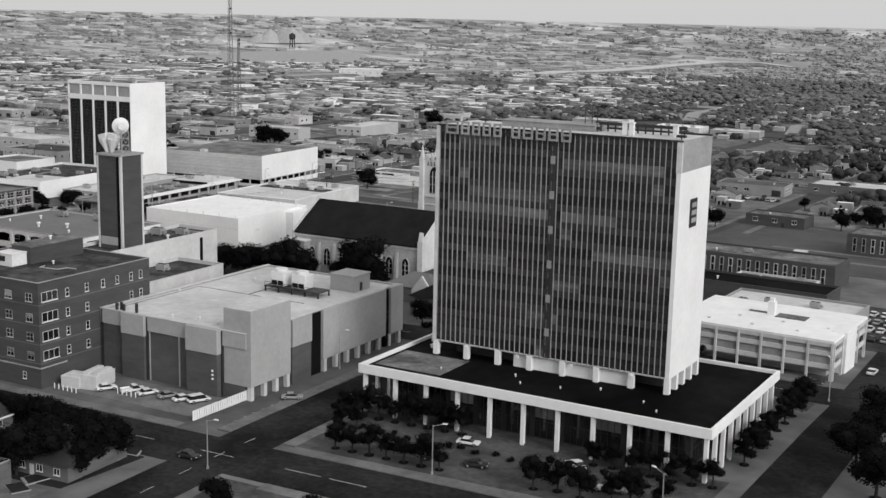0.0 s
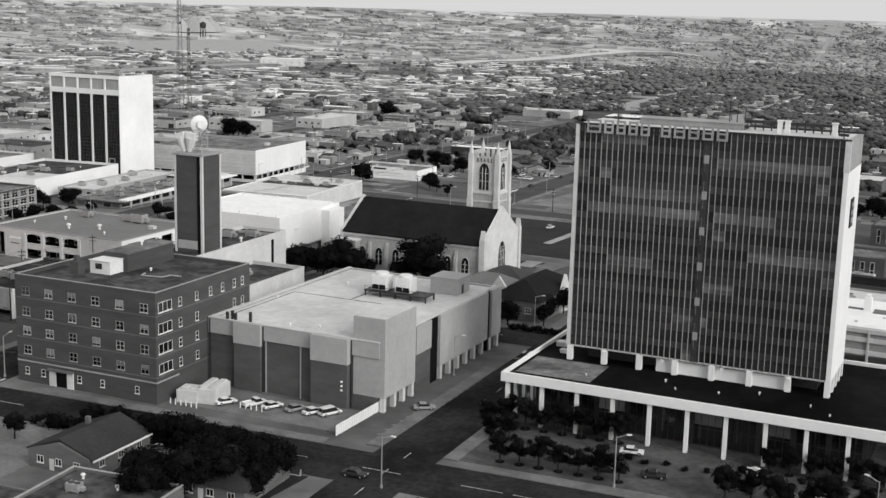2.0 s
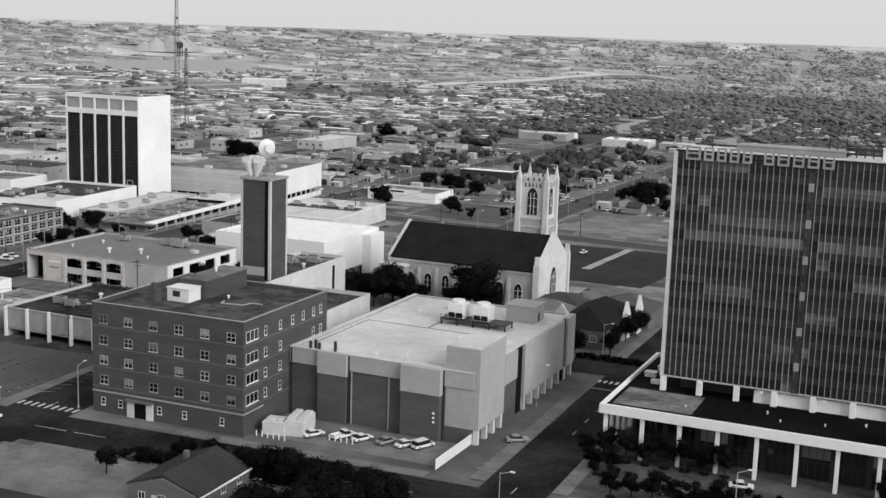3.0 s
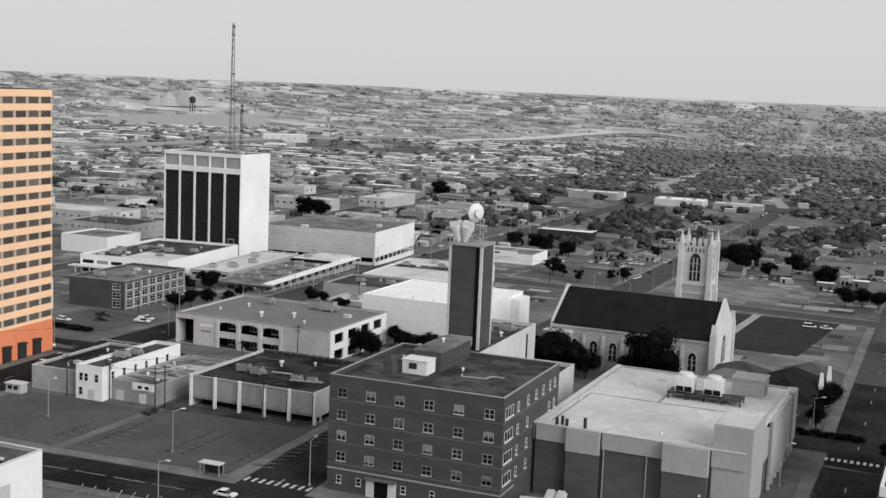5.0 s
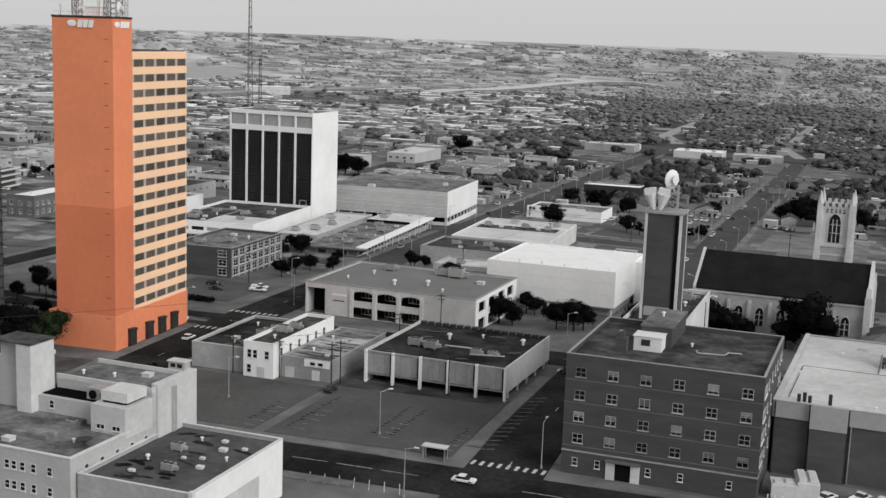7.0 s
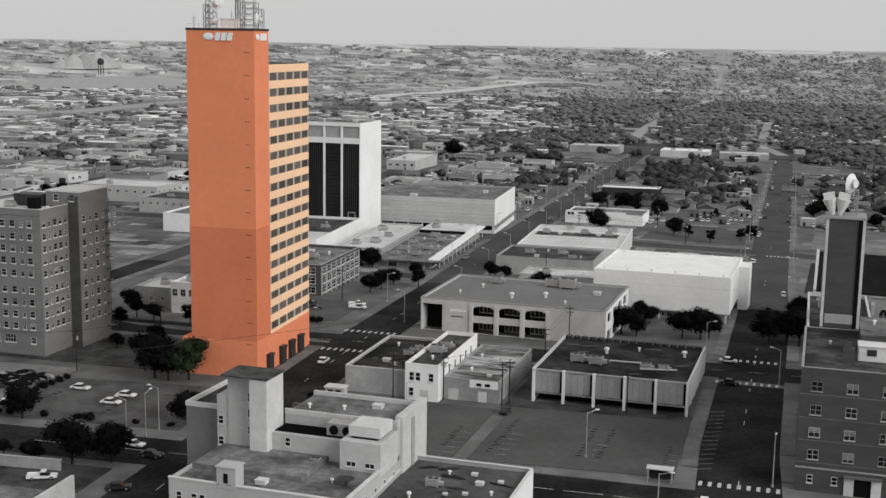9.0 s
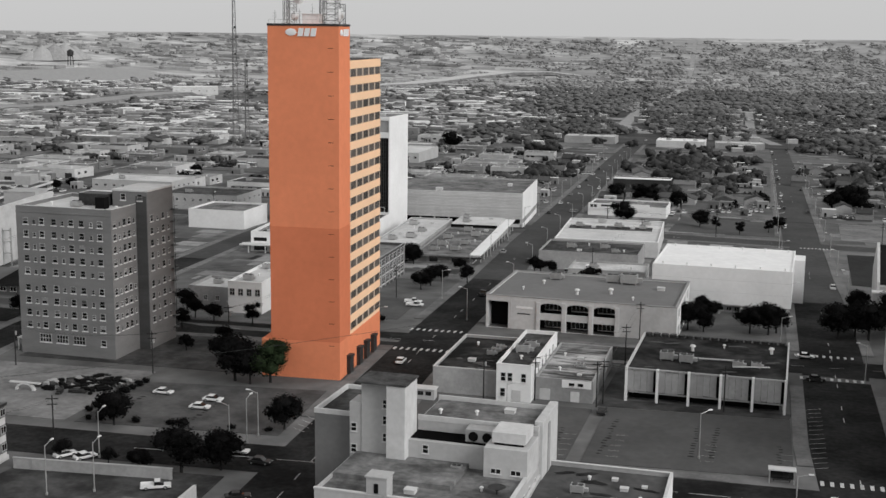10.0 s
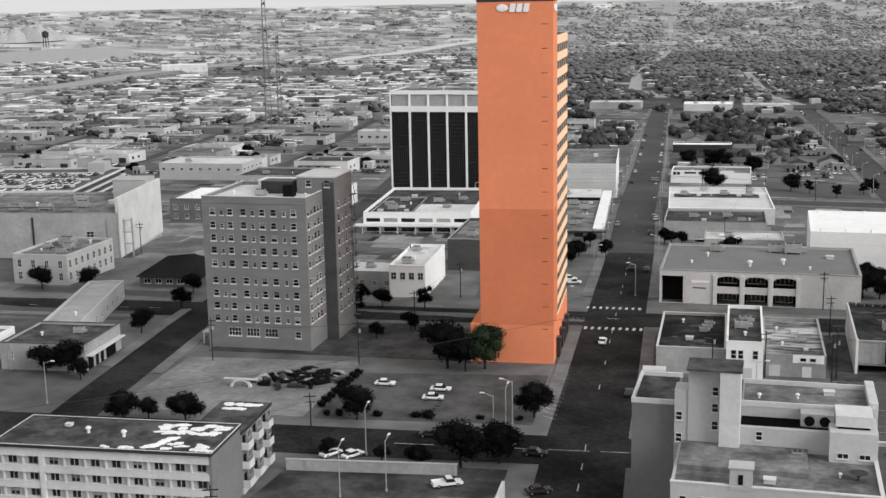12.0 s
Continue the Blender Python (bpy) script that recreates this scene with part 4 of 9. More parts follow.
def canopy_shop():
    t = thing("shop_building", "low shop block with a sunken gravel roof and broad white canopy", "building", at(-37.6, 165.5, 6.0))
    w, d, h = 24.0, 91.0, 3.0
    shell(t, w - 2.2, d, h, CONCRETE, GRAVEL, 0.3, CONCRETE)
    part("canopy", boxes((w - 3.4, w + 0.6, 1.0, d, h - 0.15, h + 0.45)), WHITE, t, "broad white canopy over the pavement", bevel=0.05)
    part("canopy", boxes((-0.6, w + 1.6, -2.4, 0.95, h - 0.5, h - 0.1)), GRAVEL, t, "grey front canopy with a dark edge", bevel=0.03)
    part("canopy_edge", boxes((6.0, w + 1.62, -2.45, -2.4, h - 0.7, h - 0.05)), DARK_METAL, t)
    part("rear_roof", boxes((0.6, w - 3.6, 68, d - 0.5, h - 0.4, h + 1.0)), LIGHT_ROOF, t, "raised pale rear roof")
    # black sheet imitates the shadow line at the step to the raised roof
    part("rear_wall", boxes((0.6, w - 3.6, 67.9, 68, h - 0.4, h + 0.95)), BLACK, t)
    for k in range(12):
        part("post", boxes((w + 0.2, w + 0.45, 4 + k * 7.4, 4.25 + k * 7.4, -1, h - 0.15)), PALE, t)
        part("shop_window", boxes((w - 2.2, w - 2.14, 1.4 + k * 7.4, 6.6 + k * 7.4, 0.4, 2.3)), GLASS, t)
    for k in range(5):
        part("shop_window", boxes((1.5 + k * 4.2, 4.6 + k * 4.2, -0.06, 0, 0.3, 2.2)), GLASS if k % 2 else PALE_GLASS, t)
    clutter(t, h - 0.3, [("a", 5, 10, 1.3), ("a", 13, 12, 1.3), ("a", 6, 22, 1.4), ("a", 14, 26, 1.3), ("a", 5, 38, 1.3), ("a", 15, 46, 1.5), ("a", 10, 57, 1.4), ("v", 9, 17, 1), ("v", 17, 33, 1), ("v", 7, 50, 1), ("h", 17, 60, 1.2)])
    clutter(t, h + 1.0, [("a", 6, 74, 1.2), ("v", 12, 79, 1), ("h", 15, 85, 1.2), ("a", 4, 86, 1.1)])
    for y in (34.0, 52.0):
        part("roof_pipe", boxes((1.5, w - 4.5, y, y + 0.25, h - 0.3, h)), METAL, t)


def white_shops():
    t = thing("shop_building", "long flat-roofed white block before the grilled bank", "building", at(-103.5, 164, 7.0))
    w, d, h = 41.0, 62.0, 7.6
    shell(t, w, d, h, WHITE, GRAVEL_DARK, 1.0, WHITE)
    part("front_roof", boxes((19, w - 0.4, 0.4, 20, h - 1.2, h - 0.1)), LIGHT_ROOF, t, "raised pale front roof")
    part("canopy", boxes((-3.0, w - 1.0, -4.6, -3.9, 2.9, 3.4), (-3.0, w - 1.0, -3.9, 0, 3.2, 3.35)), PALE, t, "long thin pale canopy", bevel=0.03)
    for k in range(6):
        x = 1.2 + k * 6.7
        part("clerestory", boxes((x, x + 5.2, -0.05, 0, 4.0, 5.4)), (GLASS, PALE_GLASS, GLASS, CONCRETE, CONCRETE, GLASS)[k], t, "broad high window")
        part("shop_window", boxes((x, x + 5.2, -0.05, 0, 0.4, 2.8)), GLASS, t)
        part("post", boxes((x - 0.9, x - 0.6, -4.4, -4.1, -1, 2.95)), PALE, t)
    part("rail", ring(bmesh.new(), 2, 18, 4, 40, 0.25, h - 0.9, h - 0.4), METAL, t)
    clutter(t, h - 1.0, [("h", 5, 8, 1.4), ("a", 9, 12, 1.5), ("h", 12, 17, 1.3), ("a", 6, 21, 1.4), ("v", 14, 24, 1.2), ("a", 24, 30, 1.4), ("a", 33, 36, 1.2), ("h", 12, 44, 1.5), ("v", 30, 48, 1), ("a", 10, 32, 1.3), ("h", 15, 9, 1.1)])
    clutter(t, h - 0.1, [("a", 30, 12, 1.1), ("v", 25, 14, 1)])


canopy_shop()
white_shops()
low_block("shop_building", "low shop block with a cluttered pale roof", -58.5, 178, 6.0, 18, 66, 4.4, CONCRETE, LIGHT_ROOF, [("a", 5, 10, 1.2), ("a", 11, 16, 1.4), ("h", 6, 24, 1.3), ("a", 12, 32, 1.2), ("v", 7, 40, 1.2), ("a", 5, 48, 1.4), ("h", 12, 54, 1.2), ("v", 13, 24, 1)], win=4, coping=PALE)



def brick_offices():
    t = thing("office_building", "three-storey dark brick offices with pale piers between large windows", "office building", at(-52.5, 99, 4.0))
    shell(t, 23, 38, 10.0, BRICK, GRAVEL, 0.8, CONCRETE)
    wm = window_mesh("window", 3.1, 2.1, 2, 2, split=True)
    pier = meshed("pier", boxes((-0.45, 0.45, -0.18, 0.0, -1.5, 9.4)), CONCRETE)
    for f in range(3):
        part("window", wm, None, t, m=front(19.6, 0.7 + f * 3.1, 0))
        for k in range(8):
            part("window", wm, None, t, m=side(23, 2.9 + k * 4.6, 0.7 + f * 3.1))
        part("sill_band", boxes((23.0, 23.1, 0, 38, 0.25 + f * 3.1, 0.5 + f * 3.1)), CONCRETE, t)
    for k in range(9):
        part("pier", pier, None, t, m=side(23, 0.6 + k * 4.6, 0))
    clutter(t, 9.2, [("a", 6, 9, 1.3), ("a", 14, 16, 1.3), ("h", 9, 28, 1.4), ("v", 17, 24, 1.3)])


brick_offices()


def white_hall():
    t = thing("theatre_building", "windowless white hall with a bright membrane roof", "hall", at(57.4, 110.7, 0.5))
    w, d, h = 41.2, 38.2, 14.1
    part("wall", ring(bmesh.new(), 0, w, 0, d, 0.5, 2.9, h), WHITE, t, bevel=0.03)
    part("base_wall", boxes((1.5, w - 1.5, 2.2, d - 1, -1.5, 2.9)), CONCRETE, t)
    part("soffit", boxes((0.1, w - 0.1, 0.1, d - 0.1, 2.6, 2.9)), CONCRETE, t)
    part("roof", boxes((0.5, w - 0.5, 0.5, d - 0.5, h - 0.55, h - 0.25)), BRIGHT_ROOF, t, "bright white membrane roof")
    for k in range(1, 3):
        part("panel_joint", boxes((0.5, w - 0.1, -0.03, 0.0, 2.9 + k * 3.7, 2.95 + k * 3.7)), PALE, t)
    post = meshed("post", boxes((-0.25, 0.25, -0.25, 0.25, -1.5, 2.6)), PALE)
    for k in range(7):
        part("post", post, None, t, m=front(0.6 + k * 6.6, 0, 0.5))
    wm = window_mesh("window", 1.5, 1.3, 2, 1)
    for k in range(6):
        part("window", wm, None, t, m=front(14 + k * 2.3, 0.6, 2.2))
    clutter(t, h - 0.25, [("v", 3 + k * 7.2, 1.6, 1.0) for k in range(6)] + [("v", 3 + k * 7.2, 35, 1.0) for k in range(6)])
    part("stair_box", boxes((w, w + 3.2, 26, 36, -1.5, h - 1)), WHITE, t)


white_hall()


def arcade():
    t = thing("post_office", "two-storey cream building with arched bays and a grey flat roof", "building", at(17.2, 66.6, 1.2))
    w, d, h = 53.0, 37.5, 9.2
    spans = ((0.5, 6.4, 0.0, 7.6), (15.4, 21.5, 5.0, 7.9), (22.9, 29.0, 5.0, 7.9), (30.4, 36.5, 5.0, 7.9), (15.4, 21.5, 0.0, 3.1), (22.9, 29.0, 0.0, 3.1), (30.4, 36.5, 0.0, 3.1))
    cuts = [0, 0.5, 6.4, 15.4, 21.5, 22.9, 29.0, 30.4, 36.5, w]
    for a, b in zip(cuts, cuts[1:]):
        holes = sorted((z0, z1) for x0, x1, z0, z1 in spans if x0 <= a and b <= x1)
        z = -1.5
        for z0, z1 in holes:
            if z0 > z:
                part("wall_panel", boxes((a, b, 0, 0.5, z, z0)), PALE, t)
            z = z1
        part("wall_panel", boxes((a, b, 0, 0.5, z, h)), PALE, t)
    part("wall", boxes((0, w, d - 0.5, d, -1.5, h)), PALE, t)
    part("wall", boxes((0, 0.5, 0.5, d - 0.5, -1.5, h)), PALE, t)
    cuts = [0.5] + [v for k in range(4) for v in (3 + k * 8.4, 8.6 + k * 8.4)] + [d - 0.5]
    for k, (a, b) in enumerate(zip(cuts, cuts[1:])):
        if k % 2:
            for z0, z1 in ((-1.5, 0.0), (3.1, 5.0), (7.9, h)):
                part("wall_panel", boxes((w - 0.5, w, a, b, z0, z1)), WHITE, t)
        else:
            part("wall_panel", boxes((w - 0.5, w, a, b, -1.5, h)), WHITE, t)
    # inner wall coloured black to give the shade behind the arches
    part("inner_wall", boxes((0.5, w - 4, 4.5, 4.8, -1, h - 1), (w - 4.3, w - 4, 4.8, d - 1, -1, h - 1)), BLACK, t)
    part("balcony_floor", boxes((7, w - 0.5, 0.5, 4.5, 3.1, 3.4)), CONCRETE, t)
    part("roof", boxes((0.5, w - 0.5, 0.5, d - 0.5, h - 0.7, h - 0.4)), SMOOTH_ROOF, t)
    part("coping", boxes((-0.12, w + 0.12, -0.12, 0.6, h, h + 0.18), (-0.12, w + 0.12, d - 0.6, d + 0.12, h, h + 0.18), (-0.12, 0.6, 0.6, d - 0.6, h, h + 0.18), (w - 0.6, w + 0.12, 0.6, d - 0.6, h, h + 0.18)), CONCRETE, t)
    for x in (15.0, 22.2, 29.7, 36.9):
        part("pilaster", boxes((x - 0.55, x + 0.55, -0.35, 0, -1, 8.1)), PALE, t, bevel=0.03)
    arch = bmesh.new()
    n = 10
    for s0 in (15.4, 22.9, 30.4):
        for k in range(n):
            u0, u1 = k / n, (k + 1) / n
            f = lambda u: 7.0 + 0.9 * math.sqrt(max(0.0, 1 - (2 * u - 1) ** 2))
            prism(arch, [(s0 + 6.1 * u0, f(u0)), (s0 + 6.1 * u1, f(u1)), (s0 + 6.1 * u1, 7.92), (s0 + 6.1 * u0, 7.92)], 0.02, 0.48)
    part("arch", arch, PALE, t)
    wm = window_mesh("window", 4.6, 2.0, 4, 1)
    for k in range(3):
        part("window", wm, None, t, m=front(18.4 + k * 7.5, 5.2, 4.5))
        part("window", wm, None, t, m=front(18.4 + k * 7.5, 0.3, 4.5))
    part("wall_sign", boxes((8.6, 13.4, -0.08, 0, 5.9, 6.5)), WHITE, t, "narrow white sign strip")
    part("wall_sign", boxes((9.0, 12.6, -0.07, 0, 4.3, 4.6)), DARK_METAL, t)
    part("panel_frame", boxes((7.2, 7.35, -0.1, 0, 2.6, 8.4), (14.2, 14.35, -0.1, 0, 2.6, 8.4)), PALE, t)
    clutter(t, h - 0.4, [("v", 12, 22, 1.3), ("a", 14, 30, 1.4), ("v", 24, 10, 1.8), ("v", 33, 14, 1.8), ("a", 36, 30, 2.0), ("a", 31, 31, 1.6), ("h", 46, 24, 1.5), ("v", 8, 12, 1), ("v", 40, 8, 1)])


arcade()


def slab_shop():
    t = thing("shop_building", "single-storey shop with grey curtain panels between white piers", "building", at(66.0, 7.0, 1.2))
    w, d, h = 35.0, 33.6, 7.6
    part("side_wall", boxes((w - 0.4, w, -0.6, d, 1.8, h + 0.4)), PALE, t, "pale side wall raised over a dark base")
    part("side_wall", boxes((0, 0.4, -0.6, d, 0, h + 0.3)), PALE, t)
    part("back_wall", boxes((0.4, w - 0.4, d - 0.4, d, -1, h)), CONCRETE, t)
    # base wall in black: shade under the panels put into its colour
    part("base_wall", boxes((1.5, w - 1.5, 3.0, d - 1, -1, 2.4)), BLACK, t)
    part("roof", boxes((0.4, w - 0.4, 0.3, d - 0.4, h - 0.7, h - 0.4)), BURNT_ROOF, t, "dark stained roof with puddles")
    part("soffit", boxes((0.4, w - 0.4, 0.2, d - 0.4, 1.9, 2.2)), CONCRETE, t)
    # black sheet stands for the shade in the slots between panels
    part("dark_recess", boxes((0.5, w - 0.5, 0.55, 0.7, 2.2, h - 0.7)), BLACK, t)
    part("head_rail", boxes((0.4, w - 0.4, -0.1, 0.5, h - 0.35, h)), CONCRETE, t)
    prn = random.Random(3)
    pan = meshed("curtain_panel", boxes((-0.69, 0.69, 0, 0.14, 0, h - 2.75)), CONCRETE)
    for k in range(20):
        bay, n = divmod(k, 4)
        part("curtain_panel", pan, None, t, m=front(1.3 + bay * (w - 0.6) / 5 + n * 1.42, 2.4 + prn.uniform(-0.15, 0.1), 0.05 * (k % 2)))
    pier = meshed("pier", boxes((-0.28, 0.28, -0.75, 0.1, -1, h + 0.2)), WHITE)
    for k in range(6):
        part("pier", pier, None, t, m=front(0.3 + k * (w - 0.6) / 5, 0, 0))
    for k in range(5):
        part("post", boxes((-0.25, 0.25, 0, 0.4, -1, 1.9)), PALE, t, m=side(w - 0.4, 3 + k * 7, 0))
    sc = bmesh.new()
    for k in range(17):
        beam(sc, (1.2 + k * 2.0, d - 0.2, h - 0.4), (1.2 + k * 2.0, d - 0.2, h + 0.3), 0.9, n=8)
    part("scalloped_edge", sc, DARK_METAL, t)
    clutter(t, h - 0.4, [("a", 8, 11, 1.3), ("a", 12.5, 10, 1.3), ("v", 13, 21, 1.6), ("a", 24, 9.5, 1.0), ("a", 28, 10, 0.9), ("v", 31, 24, 1.6), ("v", 20, 26, 1)])
    duct = bmesh.new()
    beam(duct, (15, 13, h), (23, 13.5, h), 0.25)
    beam(duct, (23, 8, h), (31, 10, h), 0.2)
    part("duct", duct, METAL, t)
    tar_patches(t, h - 0.4, w, d, 12, 3, LOT)


slab_shop()


def small_row():
    a = low_block("workshop", "low brick workshop with a patched dark roof", 23.4, -1.2, 2.6, 15.2, 31.5, 6.0, CONCRETE, BURNT_ROOF, [("h", 7, 9, 1.2), ("a", 10, 16, 0.8), ("a", 10.5, 19, 0.8), ("a", 11, 22, 0.8), ("v", 5, 24, 1)], parapet=0.6, coping=PALE)
    b = low_block("shop_house", "narrow two-storey white shop house with a dark roof", 38.7, -2.6, 2.2, 7.9, 33.0, 8.4, WHITE, GRAVEL_DARK, [("a", 3.2, 14, 1.3), ("a", 4.0, 19, 1.1), ("v", 4, 8, 1)], parapet=0.7, coping=WHITE)
    wm = window_mesh("window", 1.1, 1.9, 1, 2)
    for x in (1.6, 3.1, 6.2):
        part("window", wm, None, b, m=front(x, 4.6, 0))
    for k in range(6):
        part("window", wm, None, b, m=side(7.9, 4 + k * 4.6, 4.9))
    part("door", boxes((3.6, 5.6, -0.06, 0.1, 0, 2.6)), PALE, b)
    part("window", wm, None, b, m=front(1.5, 1.0, 0))
    c = low_block("workshop", "low grey workshop with a rough stained roof", 46.8, 1.2, 2.2, 13.0, 32.5, 5.0, CONCRETE, STREAKED, [("v", 4, 9, 1), ("a", 8, 13, 0.7), ("h", 7, 20, 1), ("v", 3, 22, 1), ("h", 9, 6, 0.7)], parapet=0.5)
    tar_patches(c, 4.5, 13, 32, 9, 8, GRAVEL)
    tar_patches(a, 5.4, 15, 31, 10, 5, LOT)
    part("front_panel", boxes((6.0, 12.6, -0.1, 0, 3.2, 5.0)), WHITE, c, "white panel over the doors")
    part("door", boxes((1, 3.4, -0.06, 0.1, 0, 2.6)), PALE, c)
    part("door", boxes((8, 10, -0.06, 0.1, 0, 2.4)), PALE, c)
    for x in (8.2, 10.2):
        part("window", window_mesh("window", 1.3, 0.8, 1, 1), None, c, m=front(x, 3.6, -0.1))


small_row()


# ---- the five-storey brick block ----
def brick_block():
    t = thing("apartment_block", "five-storey dark brick block with paired white windows", "apartment block", at(125.6, -30.3, 1.9))
    w, d, h = 36.2, 34.2, 23.2
    shell(t, w, d, h, BRICK, GRAVEL_DARK, 0.9, CONCRETE)
    pair = window_mesh("window", 1.9, 1.75, 2, 2, sill=0.14, frame_m=GREY_FRAME, split=True)
    drawn = window_mesh("window", 1.9, 1.75, 2, 1, sill=0.14, frame_m=GREY_FRAME, blind=0.75, split=True)
    half = window_mesh("window", 1.9, 1.75, 2, 2, sill=0.14, blind=0.4, frame_m=GREY_FRAME, split=True)
    for r, z in enumerate((19.0, 14.6, 10.4, 6.2)):
        for c in range(6):
            k = (r * 7 + c * 5) % 9
            part("window", drawn if k in (2, 8) else half if k in (1, 5) else pair, None, t, m=front(2.9 + c * 6.1, z, 0))
        part("band", boxes((-0.03, w + 0.03, -0.05, 0, z - 0.75, z - 0.55), (w, w + 0.05, 0, d, z - 0.75, z - 0.55)), BRICK_SIDE, t)
    small = window_mesh("window", 0.95, 1.5, 1, 2)
    for x in (2.6, 6.9, 16.5, 22.5, 31.3):
        part("window", small, None, t, m=front(x, 1.7, 0))
    part("band", boxes((-0.06, w + 0.06, -0.1, 0, 4.4, 4.7), (w, w + 0.1, 0, 7.5, 4.4, 4.7)), CONCRETE, t)
    part("doorway", boxes((10.4, 13.2, -0.05, 0.2, 0, 3.3)), BLACK, t, "dark recessed entrance")
    for x in (8.6, 13.3):
        part("door_panel", boxes((x, x + 1.7, -0.25, 0, -0.3, 3.4)), PALE, t, "pale stone door surround", bevel=0.03)
    part("canopy", boxes((8.5, 15.1, -1.0, 0, 3.5, 3.8)), BRICK_SIDE, t)
    big = window_mesh("corner_window", 4.4, 2.0, 3, 1, sill=0.15, split=True)
    tall = window_mesh("window", 0.95, 1.8, 1, 2)
    for z in (19.0, 14.6, 10.4, 6.2):
        part("corner_window", big, None, t, m=side(w, 3.1, z))
        for y in (8.2, 14.0):
            part("window", tall, None, t, m=side(w, y, z))
    for y in (19.0, 23.5, 28.0, 31.2):
        part("window", tall, None, t, m=side(w, y, 19.0))
    for y in (28.0, 31.2):
        part("window", tall, None, t, m=side(w, y, 14.6))
    part("penthouse", boxes((10.5, 16.5, 16.5, 33, h - 0.9, h + 3.0)), BRICK, t, "brick rooftop stair house")
    part("penthouse_roof", boxes((10.3, 16.7, 16.3, 33.2, h + 3.0, h + 3.25)), GRAVEL, t)
    part("plant_cabin", boxes((10.0, 15.4, 12.0, 16.4, h - 0.9, h + 1.9), (9.8, 15.6, 11.8, 16.5, h + 1.9, h + 2.05)), LIGHT_METAL, t, "white plant cabin", bevel=0.03)
    part("plant_grille", boxes((11.5, 13.2, 11.9, 12.0, h + 0.2, h + 1.4)), DARK_METAL, t)
    part("chimney", boxes((7.2, 9.2, 9.0, 11.2, h - 0.9, h + 1.9), (7.7, 8.6, 9.5, 10.6, h + 1.9, h + 3.0)), BRICK, t)
    pipe = bmesh.new()
    for a, b in (((22, 14), (27, 14.6)), ((27, 14.6), (27.4, 17)), ((22, 14), (21.5, 16)), ((27.4, 17), (30, 17.2))):
        beam(pipe, (a[0], a[1], h - 0.5), (b[0], b[1], h - 0.5), 0.16)
    part("pipe_run", pipe, METAL, t)
    clutter(t, h + 3.25, [("v", 13, 26, 1.0)])
    clutter(t, h - 0.9, [("v", 20, 20, 0.8), ("v", 5, 24, 0.8)])


brick_block()


# ---- the aerial shaft and the hall under it ----
def shaft_hall():
    t = thing("telephone_exchange", "pale windowless hall with a dark brick aerial shaft", "building", at(124.6, 13.0, 2.5))
    shell(t, 13.6, 43.5, 20.4, PALE, GRAVEL_DARK, 0.8, PALE)
    part("recess", boxes((13.6, 13.66, 36, 37.2, 3, 19)), BLACK, t)
    clutter(t, 19.6, [("a", 4, 30, 1.4), ("a", 9, 34, 1.3), ("v", 10, 27, 1.3), ("h", 4, 21, 1.3)])
    part("pipe_run", boxes((2, 12, 38, 38.4, 19.6, 20.2)), METAL, t)
    s = part("shaft", boxes((2.7, 10.7, 8.8, 16.8, 19.5, 43.6)), BRICK, t, "dark brick shaft with pale corner strips", bevel=0.05)
    for x, y in ((2.6, 8.7), (10.2, 8.7), (10.2, 16.3), (2.6, 16.3)):
        part("corner_strip", boxes((x, x + 0.6, y, y + 0.6, 19.5, 43.9)), PALE, s)
    part("dark_slot", boxes((9.3, 10.1, 8.66, 8.8, 19.5, 43.4)), BLACK, s)
    part("cap", boxes((2.4, 11.0, 8.5, 17.1, 43.6, 44.1)), CONCRETE, s)
    part("louvre", boxes((3.5, 9.7, 8.7, 8.8, 20.5, 22.6)), STUCCO, s)
    fr = bmesh.new()
    for x in (6.3, 8.9):
        for y in (11.5, 14.0):
            beam(fr, (x, y, 44.1), (x, y, 49.6), 0.12)
    for z in (46, 47.8, 49.6):
        for a, b in (((6.3, 11.5), (8.9, 11.5)), ((8.9, 11.5), (8.9, 14)), ((8.9, 14), (6.3, 14)), ((6.3, 14), (6.3, 11.5))):
            beam(fr, (*a, z), (*b, z), 0.09)
            beam(fr, (*a, z - 1.8), (*b, z), 0.07)
    part("dish_frame", fr, METAL, s)
    d = make_dish(7.9, 12.4, 51.0, 2.2, 55, s)
    for x, lean in ((3.9, -14), (5.3, 10)):
        bm = bmesh.new()
        beam(bm, (0, 0, 0), (0, 0, 3.6), 0.4, r2=1.6, n=10)
        box(bm, -1.2, 1.2, -0.9, 1.2, 2.8, 4.9)
        part("horn_aerial", bm, LIGHT_METAL, s, "pale horn reflector aerial", m=Matrix.Translation((x, 11.5, 44.1)) @ Matrix.Rotation(radians(lean), 4, "Y"))
    low_block("annex_building", "low pale annex with a tar roof", 138.0, 7.5, 2.0, 15.5, 33, 15.0, PALE, GRAVEL_DARK, [("a", 6, 20, 1.2), ("v", 10, 10, 1)], parapet=0.8)


shaft_hall()


